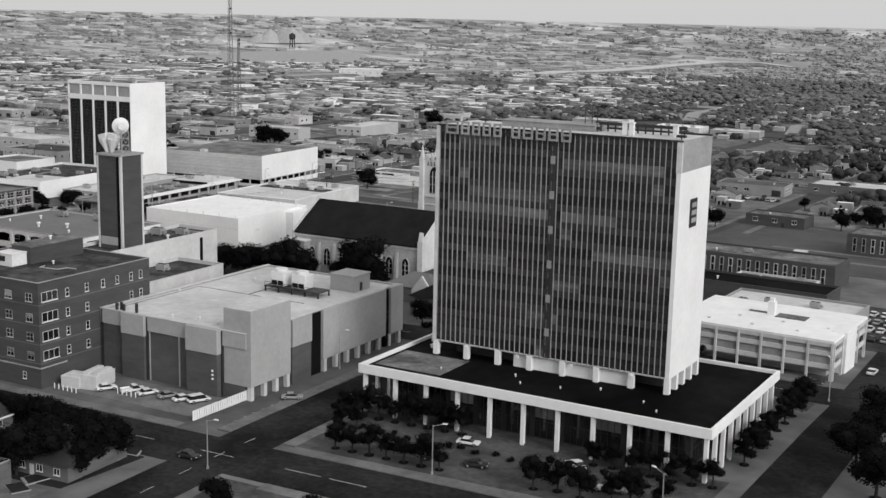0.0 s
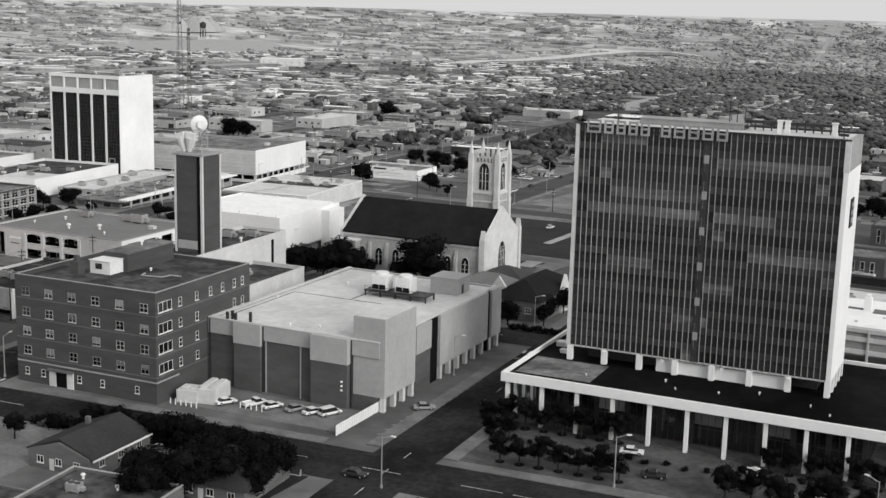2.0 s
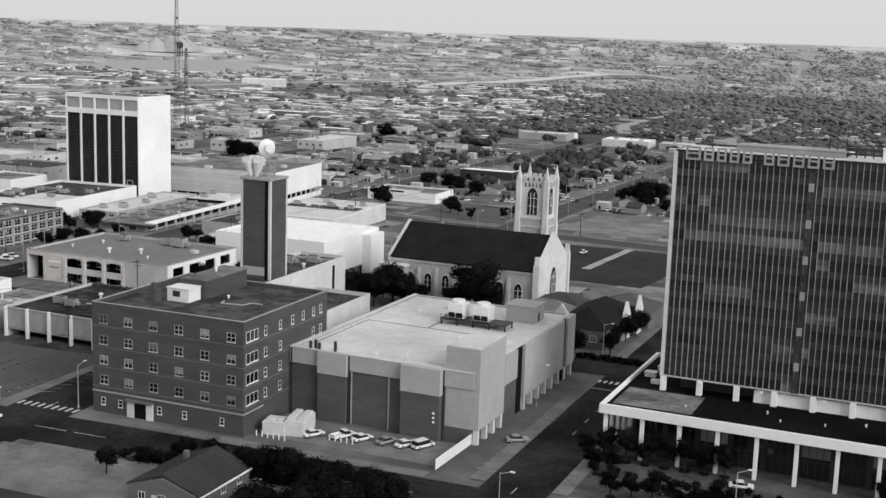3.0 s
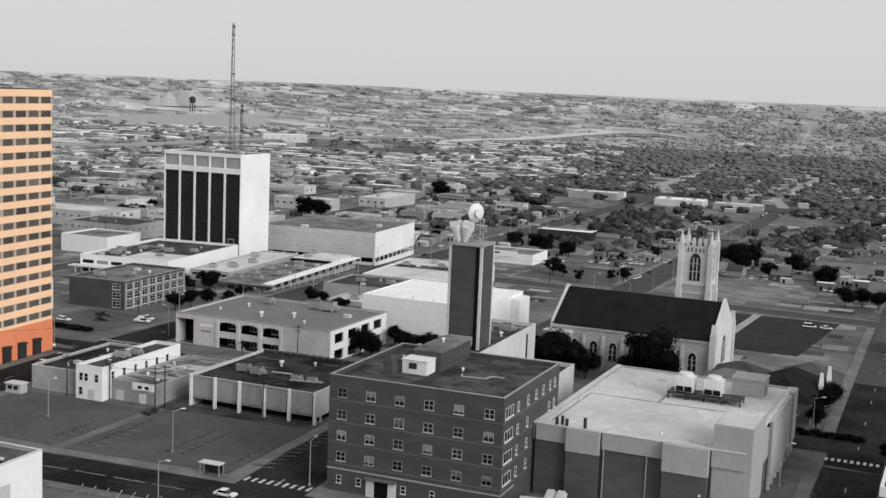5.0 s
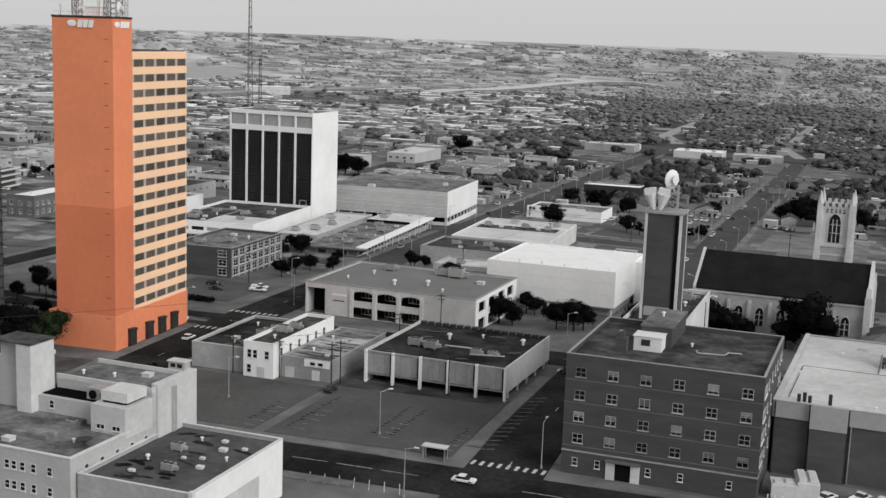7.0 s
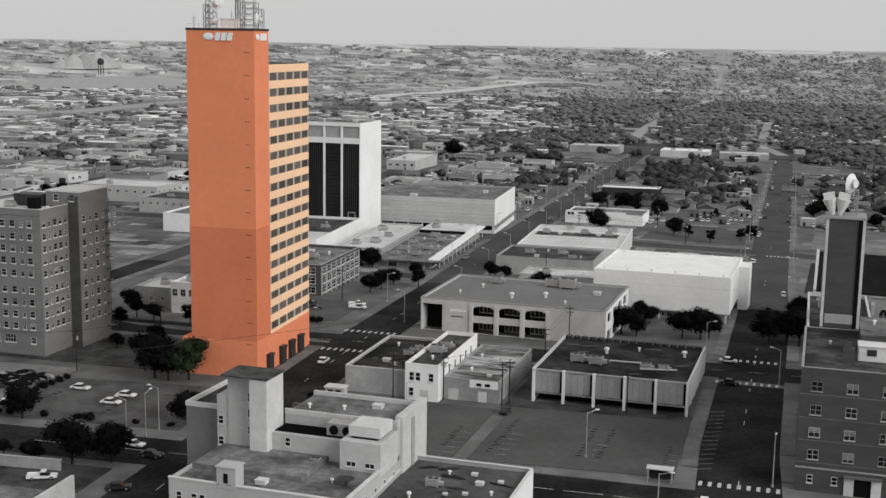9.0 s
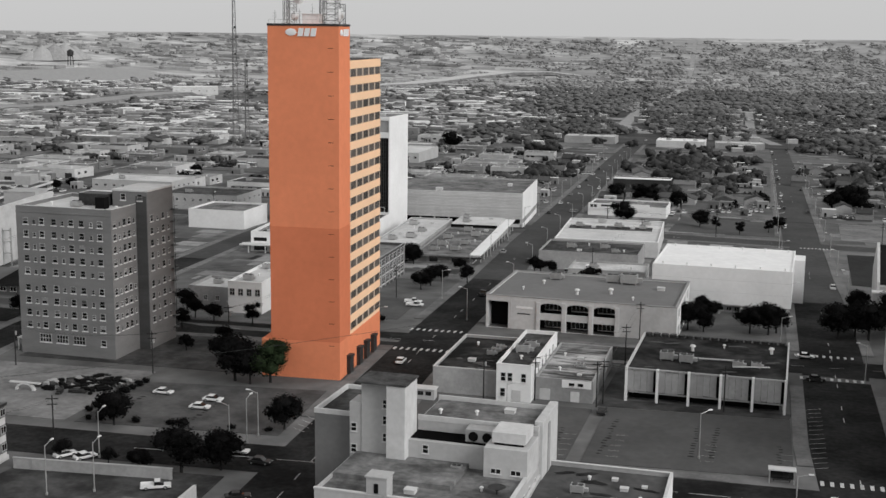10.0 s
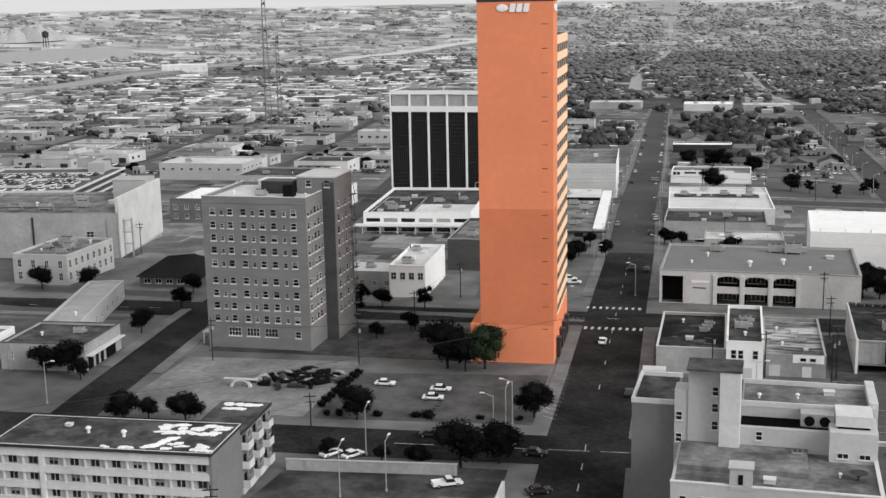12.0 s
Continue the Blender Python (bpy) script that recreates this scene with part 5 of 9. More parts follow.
# ---- the windowless grey mall ----
def mall():
    t = thing("department_store", "windowless grey store with brown brick base and raised corner blocks", "store", at(158.8, -12.0, 0.6))
    w, d, h = 45.0, 61.0, 14.5
    part("wall", ring(bmesh.new(), 3, w - 1.2, 1.0, d, 0.5, -1, 11.2), MALL_LOW, t, "brown brick lower wall")
    part("upper_wall", ring(bmesh.new(), 2.6, w - 0.9, 0.6, d + 0.1, 0.8, 11.2, h), STUCCO, t, "pale grey rendered upper wall")
    part("roof", boxes((3.5, w - 1.7, 1.5, d - 0.6, h - 0.7, h - 0.35)), LIGHT_ROOF, t, "light grey roof in two shades")
    part("roof_field", boxes((5, 36.5, 5, 31, h - 0.35, h - 0.29)), LIGHT_ROOF, t)
    part("roof_seam", boxes((5, 36.5, 31, 31.25, h - 0.34, h - 0.22), (4.9, 5.1, 5, 31, h - 0.34, h - 0.22), (20, 20.2, 31.3, 50, h - 0.34, h - 0.22)), GRAVEL, t)
    part("coping", boxes((2.5, w - 0.8, 0.5, 1.6, h, h + 0.14), (2.5, 3.6, 1.6, d, h, h + 0.14), (w - 1.8, w - 0.8, 1.6, d, h, h + 0.14)), PALE, t)
    for x0, x1, z0, y0 in ((9.6, 16.4, 10.0, -0.3), (28.9, 37.6, 9.3, -0.9)):
        part("wall_block", boxes((x0, x1, y0, 0.7, z0, h + 0.2)), STUCCO, t, "projecting rendered block", bevel=0.04)
        part("wall_block", boxes((x0 + 0.1, x1 - 0.1, y0 + 0.15, 1.05, -1, z0)), MALL_LOW, t)
    for x in (3.0, 9.35, 16.5, 28.6, 37.7):
        part("dark_joint", boxes((x, x + 0.2, 0.4, 0.62, 0, h - 0.2)), DARK_METAL, t)
    part("corner_tower", boxes((38.0, 45.3, 0.9, 14.6, 3.0, 19.4)), STUCCO, t, "tall rendered corner block on stubby columns", bevel=0.05)
    part("corner_roof", boxes((38.2, 45.1, 1.1, 14.4, 19.4, 19.5)), LIGHT_ROOF, t)
    part("corner_base", boxes((39.4, 44.0, 2.4, 14.0, -1, 3.0)), MALL_LOW, t)
    col = meshed("column", boxes((-0.5, 0.5, -0.5, 0.5, -1, 3.0)), PALE)
    for x, y in ((38.7, 1.6), (44.6, 1.6), (44.6, 6.0), (44.6, 10.0), (44.6, 14.0)):
        part("column", col, None, t, m=front(x, 0, y))
    part("side_block", boxes((w - 1.0, 44.9, 15.8, 23.0, 8.4, h)), STUCCO, t)
    part("side_block", boxes((w - 1.2, 44.7, 15.9, 22.9, -1, 8.4)), MALL_LOW, t)
    part("dark_joint", boxes((w - 1.1, w - 0.6, 14.7, 15.7, -1, h - 0.2), (w - 1.1, w - 0.6, 23.1, 27.0, -1, h - 0.2)), BLACK, t)
    part("side_block", boxes((w - 1.2, 45.0, 27.2, 53.5, 3.0, h + 0.1)), STUCCO, t, "long rendered wall raised on columns", bevel=0.04)
    part("side_block", boxes((w - 1.2, 45.2, 55.4, 61.0, 3.0, h + 0.2)), STUCCO, t, bevel=0.04)
    part("dark_joint", boxes((w - 1.15, w - 0.4, 53.6, 55.3, 0, h - 0.2)), BLACK, t)
    for k in range(8):
        part("column", col, None, t, m=front(44.4, 0, 28.2 + k * 4.55))
    for k in range(3):
        part("wall_lamp", boxes((36.2, 36.6, -1.1, -0.85, 5.6 - k * 0.9, 5.95 - k * 0.9)), WHITE, t)
        part("wall_lamp", boxes((44.4, 44.6, 54.2, 54.5, 8.5 - k * 1.0, 8.85 - k * 1.0)), WHITE, t)
    for x in (14.0, 22.5):
        part("downpipe", boxes((x + 3, x + 3.2, 0.7, 1.0, 0, h - 1)), CONCRETE, t)
    for x in (24.0, 30.2):                                   # cooling towers on their steel stand
        ct = bmesh.new()
        box(ct, x - 2.0, x + 2.0, 37.5, 41.0, h + 1.2, h + 4.6)
        beam(ct, (x, 39.2, h + 4.6), (x, 39.2, h + 5.3), 1.7, r2=1.55, n=16)
        part("cooling_tower", ct, LIGHT_METAL, t, "white rooftop cooling tower", bevel=0.12)
        for k in range(2):
            part("intake_louvre", boxes((x - 1.7 + k * 1.8, x - 0.1 + k * 1.8, 37.44, 37.5, h + 1.4, h + 2.5)), BLACK, t)
    st = boxes((20.5, 36.5, 36.8, 41.8, h + 0.8, h + 1.1))
    for k in range(5):
        box(st, 20.6 + k * 3.9, 20.9 + k * 3.9, 36.9, 37.2, h - 0.4, h + 0.8)
        box(st, 20.6 + k * 3.9, 20.9 + k * 3.9, 41.3, 41.6, h - 0.4, h + 0.8)
    for k in range(9):
        beam(st, (20.6 + k * 1.98, 36.9, h + 1.1), (20.6 + k * 1.98, 36.9, h + 2.0), 0.05)
    beam(st, (20.6, 36.9, h + 2.0), (36.4, 36.9, h + 2.0), 0.05)
    part("steel_stand", st, DARK_METAL, t)
    part("stair_house", boxes((32.5, 39.5, 47.5, 54.5, h - 0.5, h + 3.4), (32.3, 39.7, 47.3, 54.7, h + 3.4, h + 3.7)), STUCCO, t, "small rooftop stair house")
    part("stair_door", boxes((39.5, 39.56, 50, 51.1, h - 0.3, h + 1.8)), DARK_METAL, t)
    for x, y, z in ((7.2, 1.2, 1.6), (8.2, 1.6, 1.9), (9.2, 1.3, 1.5), (12.9, 1.4, 2.2)):
        bm = bmesh.new()
        beam(bm, (x, y, h), (x, y, h + z), 0.35, n=8)
        part("exhaust_pipe", bm, DARK_METAL, t)
    clutter(t, h - 0.3, [("v", 21, 4, 0.7), ("v", 27, 6, 0.7), ("v", 33, 5, 0.7), ("v", 12, 44, 0.9), ("h", 16, 52, 1.0), ("v", 30, 26, 0.6), ("v", 5, 24, 0.7)])
    dk = solo("loading_shed", boxes((-0.4, 4.2, 0, 4.4, 0, 2.7), (4.2, 8.2, 0.4, 7.6, 0, 3.2), (4.5, 5.9, 1.0, 6.8, 3.2, 3.8), (6.5, 7.9, 1.4, 7.0, 3.2, 3.7), (0.2, 1.6, 0.8, 2.6, 2.7, 2.95), (2.2, 3.7, 1.2, 3.4, 2.7, 3.0)), PALE, "white walled plant enclosure with rooftop fans", "plant enclosure", at(164.3, -25.6, 12), bevel=0.06)
    fence = thing("fence", "white slatted fence along the pavement", "fence", at(202.6, -27.0, 0))
    slat = meshed("slat", boxes((-0.06, 0.06, 0, 0.5, 0.1, 2.2)), WHITE)
    for k in range(26):
        part("slat", slat, None, fence, m=front(0, 0, k * 0.7))
    part("rail", boxes((-0.12, -0.06, 0, 18, 0.4, 0.6), (-0.12, -0.06, 0, 18, 1.7, 1.9)), PALE, fence)
    bollard = meshed("bollard", boxes((-0.1, 0.1, -0.1, 0.1, 0, 1.2)), WHITE, 0.03)
    for k in range(11):
        solo("bollard", bollard, None, "short white steel bollard in the yard", "bollard", at(163.6 + k * 1.3 + (6 if k > 5 else 0), -27.2 + (4.8 if k > 5 else 0), 0, 0.1), "bollards in the yard")


mall()


# ---- the church ----
def gabled(t, x0, x1, y0, y1, eave, ridge, over=0.5, wall_m=STONE, roof_m=SLATE, axis="x", base=-2.0):
    """Walls with gables and a pitched roof with thickness. axis: the way the ridge runs."""
    if axis == "x":
        ym = (y0 + y1) / 2
        bm = bmesh.new()
        prism_x(bm, [(y0, base), (y1, base), (y1, eave), (ym, ridge - 0.3), (y0, eave)], x0, x1)
        part("wall", bm, wall_m, t)
        rf = bmesh.new()
        prism_x(rf, [(y0 - over, eave - over * 0.5), (ym, ridge), (ym, ridge + 0.35), (y0 - over, eave - over * 0.5 + 0.35)], x0 + 0.3, x1 - 0.3)
        prism_x(rf, [(ym, ridge), (y1 + over, eave - over * 0.5), (y1 + over, eave - over * 0.5 + 0.35), (ym, ridge + 0.35)], x0 + 0.3, x1 - 0.3)
        part("roof", rf, roof_m, t)
    else:
        xm = (x0 + x1) / 2
        bm = bmesh.new()
        prism(bm, [(x0, base), (x1, base), (x1, eave), (xm, ridge - 0.3), (x0, eave)], y0, y1)
        part("wall", bm, wall_m, t)
        rf = bmesh.new()
        prism(rf, [(x0 - over, eave - over * 0.5), (xm, ridge), (xm, ridge + 0.35), (x0 - over, eave - over * 0.5 + 0.35)], y0 + 0.3, y1 - 0.3)
        prism(rf, [(xm, ridge), (x1 + over, eave - over * 0.5), (x1 + over, eave - over * 0.5 + 0.35), (xm, ridge + 0.35)], y0 + 0.3, y1 - 0.3)
        part("roof", rf, roof_m, t)


def lancet(w, h, lights=2):
    """A pointed window: stone surround, dark glass, stone bars."""
    bm = bmesh.new()

    def outline(s, hh):
        pts = [(-s, 0), (s, 0), (s, hh - s * 1.5)]
        for k in range(1, 6):
            a = k / 6
            pts.append((s * (1 - a ** 1.6), hh - s * 1.5 + s * 1.5 * math.sin(a * math.pi / 2)))
        pts.append((0, hh))
        for k in range(5, 0, -1):
            a = k / 6
            pts.append((-s * (1 - a ** 1.6), hh - s * 1.5 + s * 1.5 * math.sin(a * math.pi / 2)))
        pts.append((-s, hh - s * 1.5))
        return pts
    prism(bm, outline(w / 2 + 0.28, h + 0.3), -0.12, 0.1, 0)
    prism(bm, outline(w / 2, h), -0.16, 0.12, 1)
    for k in range(1, lights):
        x = -w / 2 + w * k / lights
        box(bm, x - 0.1, x + 0.1, -0.24, 0.05, 0, h * 0.82, 0)
    for z in (h * 0.33, h * 0.62):
        box(bm, -w / 2, w / 2, -0.2, 0.05, z - 0.06, z + 0.06, 0)
    return meshed("lancet_window", bm, [PALE, GLASS])


def church():
    t = thing("church", "grey stone church with a steep dark slate roof and pinnacled tower", "church", at(122.6, 110.3, 0.6))
    L, D, eave, ridge = 48.0, 27.4, 12.6, 21.4
    gabled(t, 0, L, 0, D, eave, ridge)
    # gable front with its coping and rose of stone
    bm = bmesh.new()
    prism_x(bm, [(-0.8, -2), (D + 0.8, -2), (D + 0.8, eave + 0.6), (D / 2, ridge + 1.5), (-0.8, eave + 0.6)], L - 0.25, L + 0.6)
    part("gable_front", bm, PALE, t, "pale stone gable front with a coping")
    bm = bmesh.new()
    prism_x(bm, [(-0.4, -2), (D + 0.4, -2), (D + 0.4, eave + 0.4), (D / 2, ridge + 1.0), (-0.4, eave + 0.4)], -0.5, 0.28)
    part("gable_back", bm, PALE, t)
    for y in (-1.0, D - 0.6):
        bm = boxes((L - 0.6, L + 1.2, y, y + 1.6, -2, eave + 1.8))
        prism_x(bm, [(y, eave + 1.8), (y + 1.6, eave + 1.8), (y + 0.8, eave + 4.6)], L - 0.4, L + 1.0)
        part("pinnacle", bm, PALE, t)
    part("lancet_window", lancet(5.2, 8.0, 4), None, t, "large pointed window in the gable", m=side(L + 0.6, D / 2, 4.0))
    lw = lancet(2.3, 5.4, 2)
    but = bmesh.new()
    prism_x(but, [(0, -2), (-1.5, -2), (-1.2, 6.5), (-0.5, 9.5), (0, 10.2)], -0.45, 0.45)
    bt = meshed("buttress", but, STONE)
    for k in range(7):
        part("lancet_window", lw, None, t, m=front(7.2 + k * 5.9, 3.0, 0))
        part("buttress", bt, None, t, m=front(4.2 + k * 5.9, 0, 0))
    part("eave_band", boxes((0, L, -0.3, 0, eave - 1.0, eave - 0.5)), PALE, t)
    part("porch", boxes((-1.5, 6.5, -3.2, 0, -2, 10.2)), STONE, t, bevel=0.05)
    part("porch_roof", boxes((-1.8, 6.8, -3.5, 0, 10.2, 10.6)), PALE, t)
    for k in range(3):
        part("lancet_window", lancet(0.9, 3.0, 1), None, t, m=front(0.9 + k * 1.6, 4.6, -3.2))
    # tower
    x0, y0, s, top = 31.0, 28.5, 9.2, 36.8
    part("tower", boxes((x0, x0 + s, y0, y0 + s, -2, 24.0)), STONE, t, "square stone tower")
    part("tower_belfry", boxes((x0 + 0.15, x0 + s - 0.15, y0 + 0.15, y0 + s - 0.15, 24.0, top - 1.0)), PALE, t, "pale stone belfry")
    part("tower_band", boxes((x0 - 0.25, x0 + s + 0.25, y0 - 0.25, y0 + s + 0.25, 23.6, 24.3), (x0 - 0.2, x0 + s + 0.2, y0 - 0.2, y0 + s + 0.2, 21.0, 21.4)), PALE, t)
    big = lancet(3.4, 8.6, 3)
    part("lancet_window", big, None, t, m=front(x0 + s / 2, 25.0, y0 + 0.12))
    part("lancet_window", big, None, t, m=side(x0 + s - 0.12, y0 + s / 2, 25.0))
    small = lancet(0.6, 1.2, 1)
    for k in range(5):
        part("lancet_window", small, None, t, m=front(x0 + 2.2 + k * 1.2, 34.0, y0 + 0.12))
        part("lancet_window", small, None, t, m=side(x0 + s - 0.12, y0 + 2.2 + k * 1.2, 34.0))
    for sx in (0, 1):
        for sy in (0, 1):
            cx, cy = x0 + sx * s, y0 + sy * s
            bm = boxes((cx - 0.9, cx + 0.9, cy - 0.9, cy + 0.9, -2, 22.0), (cx - 0.75, cx + 0.75, cy - 0.75, cy + 0.75, 22.0, 36.6))
            beam(bm, (cx, cy, 36.6), (cx, cy, 40.6), 0.85, r2=0.06, n=8)
            for z in (37.4, 38.4, 39.3):
                beam(bm, (cx - 0.75 + (z - 37.4) * 0.25, cy, z), (cx + 0.75 - (z - 37.4) * 0.25, cy, z), 0.10)
            part("pinnacle", bm, PALE, t, "tall crocketed corner pinnacle")
    for k in range(4):
        u = x0 + 1.4 + k * 1.85
        part("merlon", boxes((u, u + 1.0, y0 - 0.1, y0 + 0.5, top - 1.0, top + 0.5)), PALE, t)
        part("merlon", boxes((u, u + 1.0, y0 + s - 0.5, y0 + s + 0.1, top - 1.0, top + 0.5)), PALE, t)
        v = y0 + 1.4 + k * 1.85
        part("merlon", boxes((x0 - 0.1, x0 + 0.5, v, v + 1.0, top - 1.0, top + 0.5)), PALE, t)
        part("merlon", boxes((x0 + s - 0.5, x0 + s + 0.1, v, v + 1.0, top - 1.0, top + 0.5)), PALE, t)
    part("tower_roof", boxes((x0 + 0.5, x0 + s - 0.5, y0 + 0.5, y0 + s - 0.5, top - 1.1, top - 0.9)), GRAVEL_DARK, t)
    # parish wing with hipped dark roofs
    p = thing("parish_house", "low brick parish house with hipped dark roofs and pale gables", "house", at(172.5, 76.5, 0.8))

    def hip(x0, x1, y0, y1, e, r):
        part("wall", boxes((x0, x1, y0, y1, -2, e)), BRICK_SIDE, p)
        bm = bmesh.new()
        o = 0.6
        q = min(x1 - x0, y1 - y0) / 2
        a = [bm.verts.new(v) for v in ((x0 - o, y0 - o, e), (x1 + o, y0 - o, e), (x1 + o, y1 + o, e), (x0 - o, y1 + o, e))]
        if x1 - x0 > y1 - y0:
            b = [bm.verts.new(((x0 + q), (y0 + y1) / 2, r)), bm.verts.new(((x1 - q), (y0 + y1) / 2, r))]
            fs = ((a[0], a[1], b[1], b[0]), (a[2], a[3], b[0], b[1]), (a[1], a[2], b[1]), (a[3], a[0], b[0]))
        else:
            b = [bm.verts.new(((x0 + x1) / 2, y0 + q, r)), bm.verts.new(((x0 + x1) / 2, y1 - q, r))]
            fs = ((a[0], a[1], b[0]), (a[1], a[2], b[1], b[0]), (a[2], a[3], b[1]), (a[3], a[0], b[0], b[1]))
        for f in fs:
            bm.faces.new(f)
        bm.faces.new(a[::-1])
        part("roof", bm, SLATE if e > 4.5 else HOUSE_ROOF, p)
    hip(16, 30.5, 0, 30, 5.6, 9.8)
    hip(-1, 16, 14, 26, 4.2, 7.6)
    hip(0, 14, 28, 40, 4.0, 7.0)
    hip(18, 34, 30, 46, 4.4, 8.4)
    for x, y, a in ((16.2, 6, 0), (30.6, 18, 90), (31.5, 28, 90)):
        bm = bmesh.new()
        prism(bm, [(-3.2, -2), (3.2, -2), (3.2, 5.8), (0, 10.0), (-3.2, 5.8)], -0.6, 0.2)
        part("gable", bm, PALE, p, m=Matrix.Translation((x, y, 0)) @ Matrix.Rotation(radians(a), 4, "Z"))
    wm = window_mesh("window", 1.6, 1.5, 2, 2)
    for k in range(3):
        part("window", wm, None, p, m=front(19 + k * 4, 2.2, 0))
        part("window", wm, None, p, m=side(30.5, 4 + k * 5, 2.2))
    part("door", boxes((22.4, 24, -0.3, 0, 0, 1.9)), DARK_METAL, p)


church()


# ---- the brick hotel ----
def hotel():
    t = thing("hotel", "eleven-storey buff brick hotel with rows of white windows", "hotel", at(-85.4, -2.6, 1.8))
    w, d, h = 26.5, 25.0, 37.5
    shell(t, w, d, h, HOTEL, LIGHT_ROOF, 0.9, PALE)
    big = window_mesh("window", 1.35, 1.55, 1, 2, sill=0.24, bar=0.1, frame_m=GREY_FRAME, sill_m=FRAME, split=True)
    half = window_mesh("window", 1.35, 1.55, 1, 2, sill=0.24, bar=0.1, blind=0.45, frame_m=GREY_FRAME, sill_m=FRAME, split=True)
    small = window_mesh("window", 0.75, 1.1, 1, 2, sill=0.18, bar=0.1, frame_m=GREY_FRAME, sill_m=FRAME)
    rows = (33.0, 29.8, 26.7, 23.6, 20.4, 16.2, 13.0, 9.9, 6.8)
    for r, z in enumerate(rows):
        for c, u in enumerate((0.10, 0.19, 0.27, 0.40, 0.49, 0.58, 0.69, 0.79, 0.88)):
            me = small if c % 3 == 1 else (half if (r * 5 + c * 3) % 4 == 0 else big)
            part("window", me, None, t, m=front(u * w, z, 0))
        for c in range(5):
            part("window", small if c % 3 == 1 else (half if (r + c) % 3 == 0 else big), None, t, m=side(w, 1.4 + c * 2.3, z))
    wide = window_mesh("window", 3.2, 2.0, 4, 2, sill=0.22, bar=0.12, frame_m=GREY_FRAME, sill_m=FRAME, split=True)
    for u in (0.24, 0.42, 0.60):
        part("window", wide, None, t, m=front(u * w + 0.6, 3.2, 0))
    part("window", big, None, t, m=front(0.88 * w, 3.2, 0))
    part("band", boxes((-0.05, w + 0.05, -0.1, 0, 5.6, 5.9), (-0.05, w + 0.05, -0.12, 0, h - 1.6, h - 1.3)), HOTEL, t)
    part("wing", boxes((w - 6.5, w + 3.2, 12.0, 25.4, -1, 40.6)), HOTEL, t, "taller dark stair wing")
    # dark sheet paints in the shaded recess between block and wing
    part("wing_recess", boxes((w + 0.02, w + 3.0, 11.94, 12.0, 0, 39.5)), BRICK, t, "dark sheet for the shaded recess beside the stair wing")
    part("wing_roof", boxes((w - 6.7, w + 3.4, 11.8, 25.6, 40.6, 41.0)), PALE, t)
    for z in rows:
        for k in range(4):
            part("window", small if k % 2 else big, None, t, m=side(w + 3.2, 14 + k * 2.9, z))
    part("window", big, None, t, m=front(w + 1.2, 38.4, 12.0))
    part("window", big, None, t, m=front(w - 3.5, 38.4, 12.0))
    part("lift_house", boxes((11, 19, 11, 16, h - 0.9, h + 2.2)), DARK_METAL, t, "dark lift house")
    part("water_tank", boxes((18.5, 21.0, 6.2, 8.6, h - 0.9, h + 2.0)), BLACK, t, "black rooftop tank")
    part("plant_deck", boxes((8, 19, 16.5, 22, h - 0.9, h + 1.4), (7.8, 19.2, 16.3, 22.2, h + 1.4, h + 1.6)), LIGHT_METAL, t)
    clutter(t, h - 0.9, [("v", 5, 8, 1.2), ("v", 8, 13, 1), ("a", 12, 8, 1.0), ("v", 24, 7, 1)])
    for k in range(11):
        fe = boxes((w + 3.2, w + 4.6, 23.6, 25.4, 3.2 + k * 3.15, 3.3 + k * 3.15), (w + 4.5, w + 4.6, 23.6, 25.4, 4.1 + k * 3.15, 4.2 + k * 3.15), (w + 4.5, w + 4.6, 23.6, 23.7, 3.3 + k * 3.15, 4.2 + k * 3.15))
        beam(fe, (w + 4.4, 23.8, 3.3 + k * 3.15), (w + 3.6, 25.2, 6.4 + k * 3.15), 0.07)
        part("fire_escape", fe, DARK_METAL, t, "black steel fire escape landing")
    part("porch", boxes((-2.5, -0.05, 1.5, 7, 3.0, 3.3), (-2.4, -2.1, 1.7, 2.0, 0, 3.0), (-2.4, -2.1, 6.5, 6.8, 0, 3.0)), PALE, t, "small white porch")


hotel()


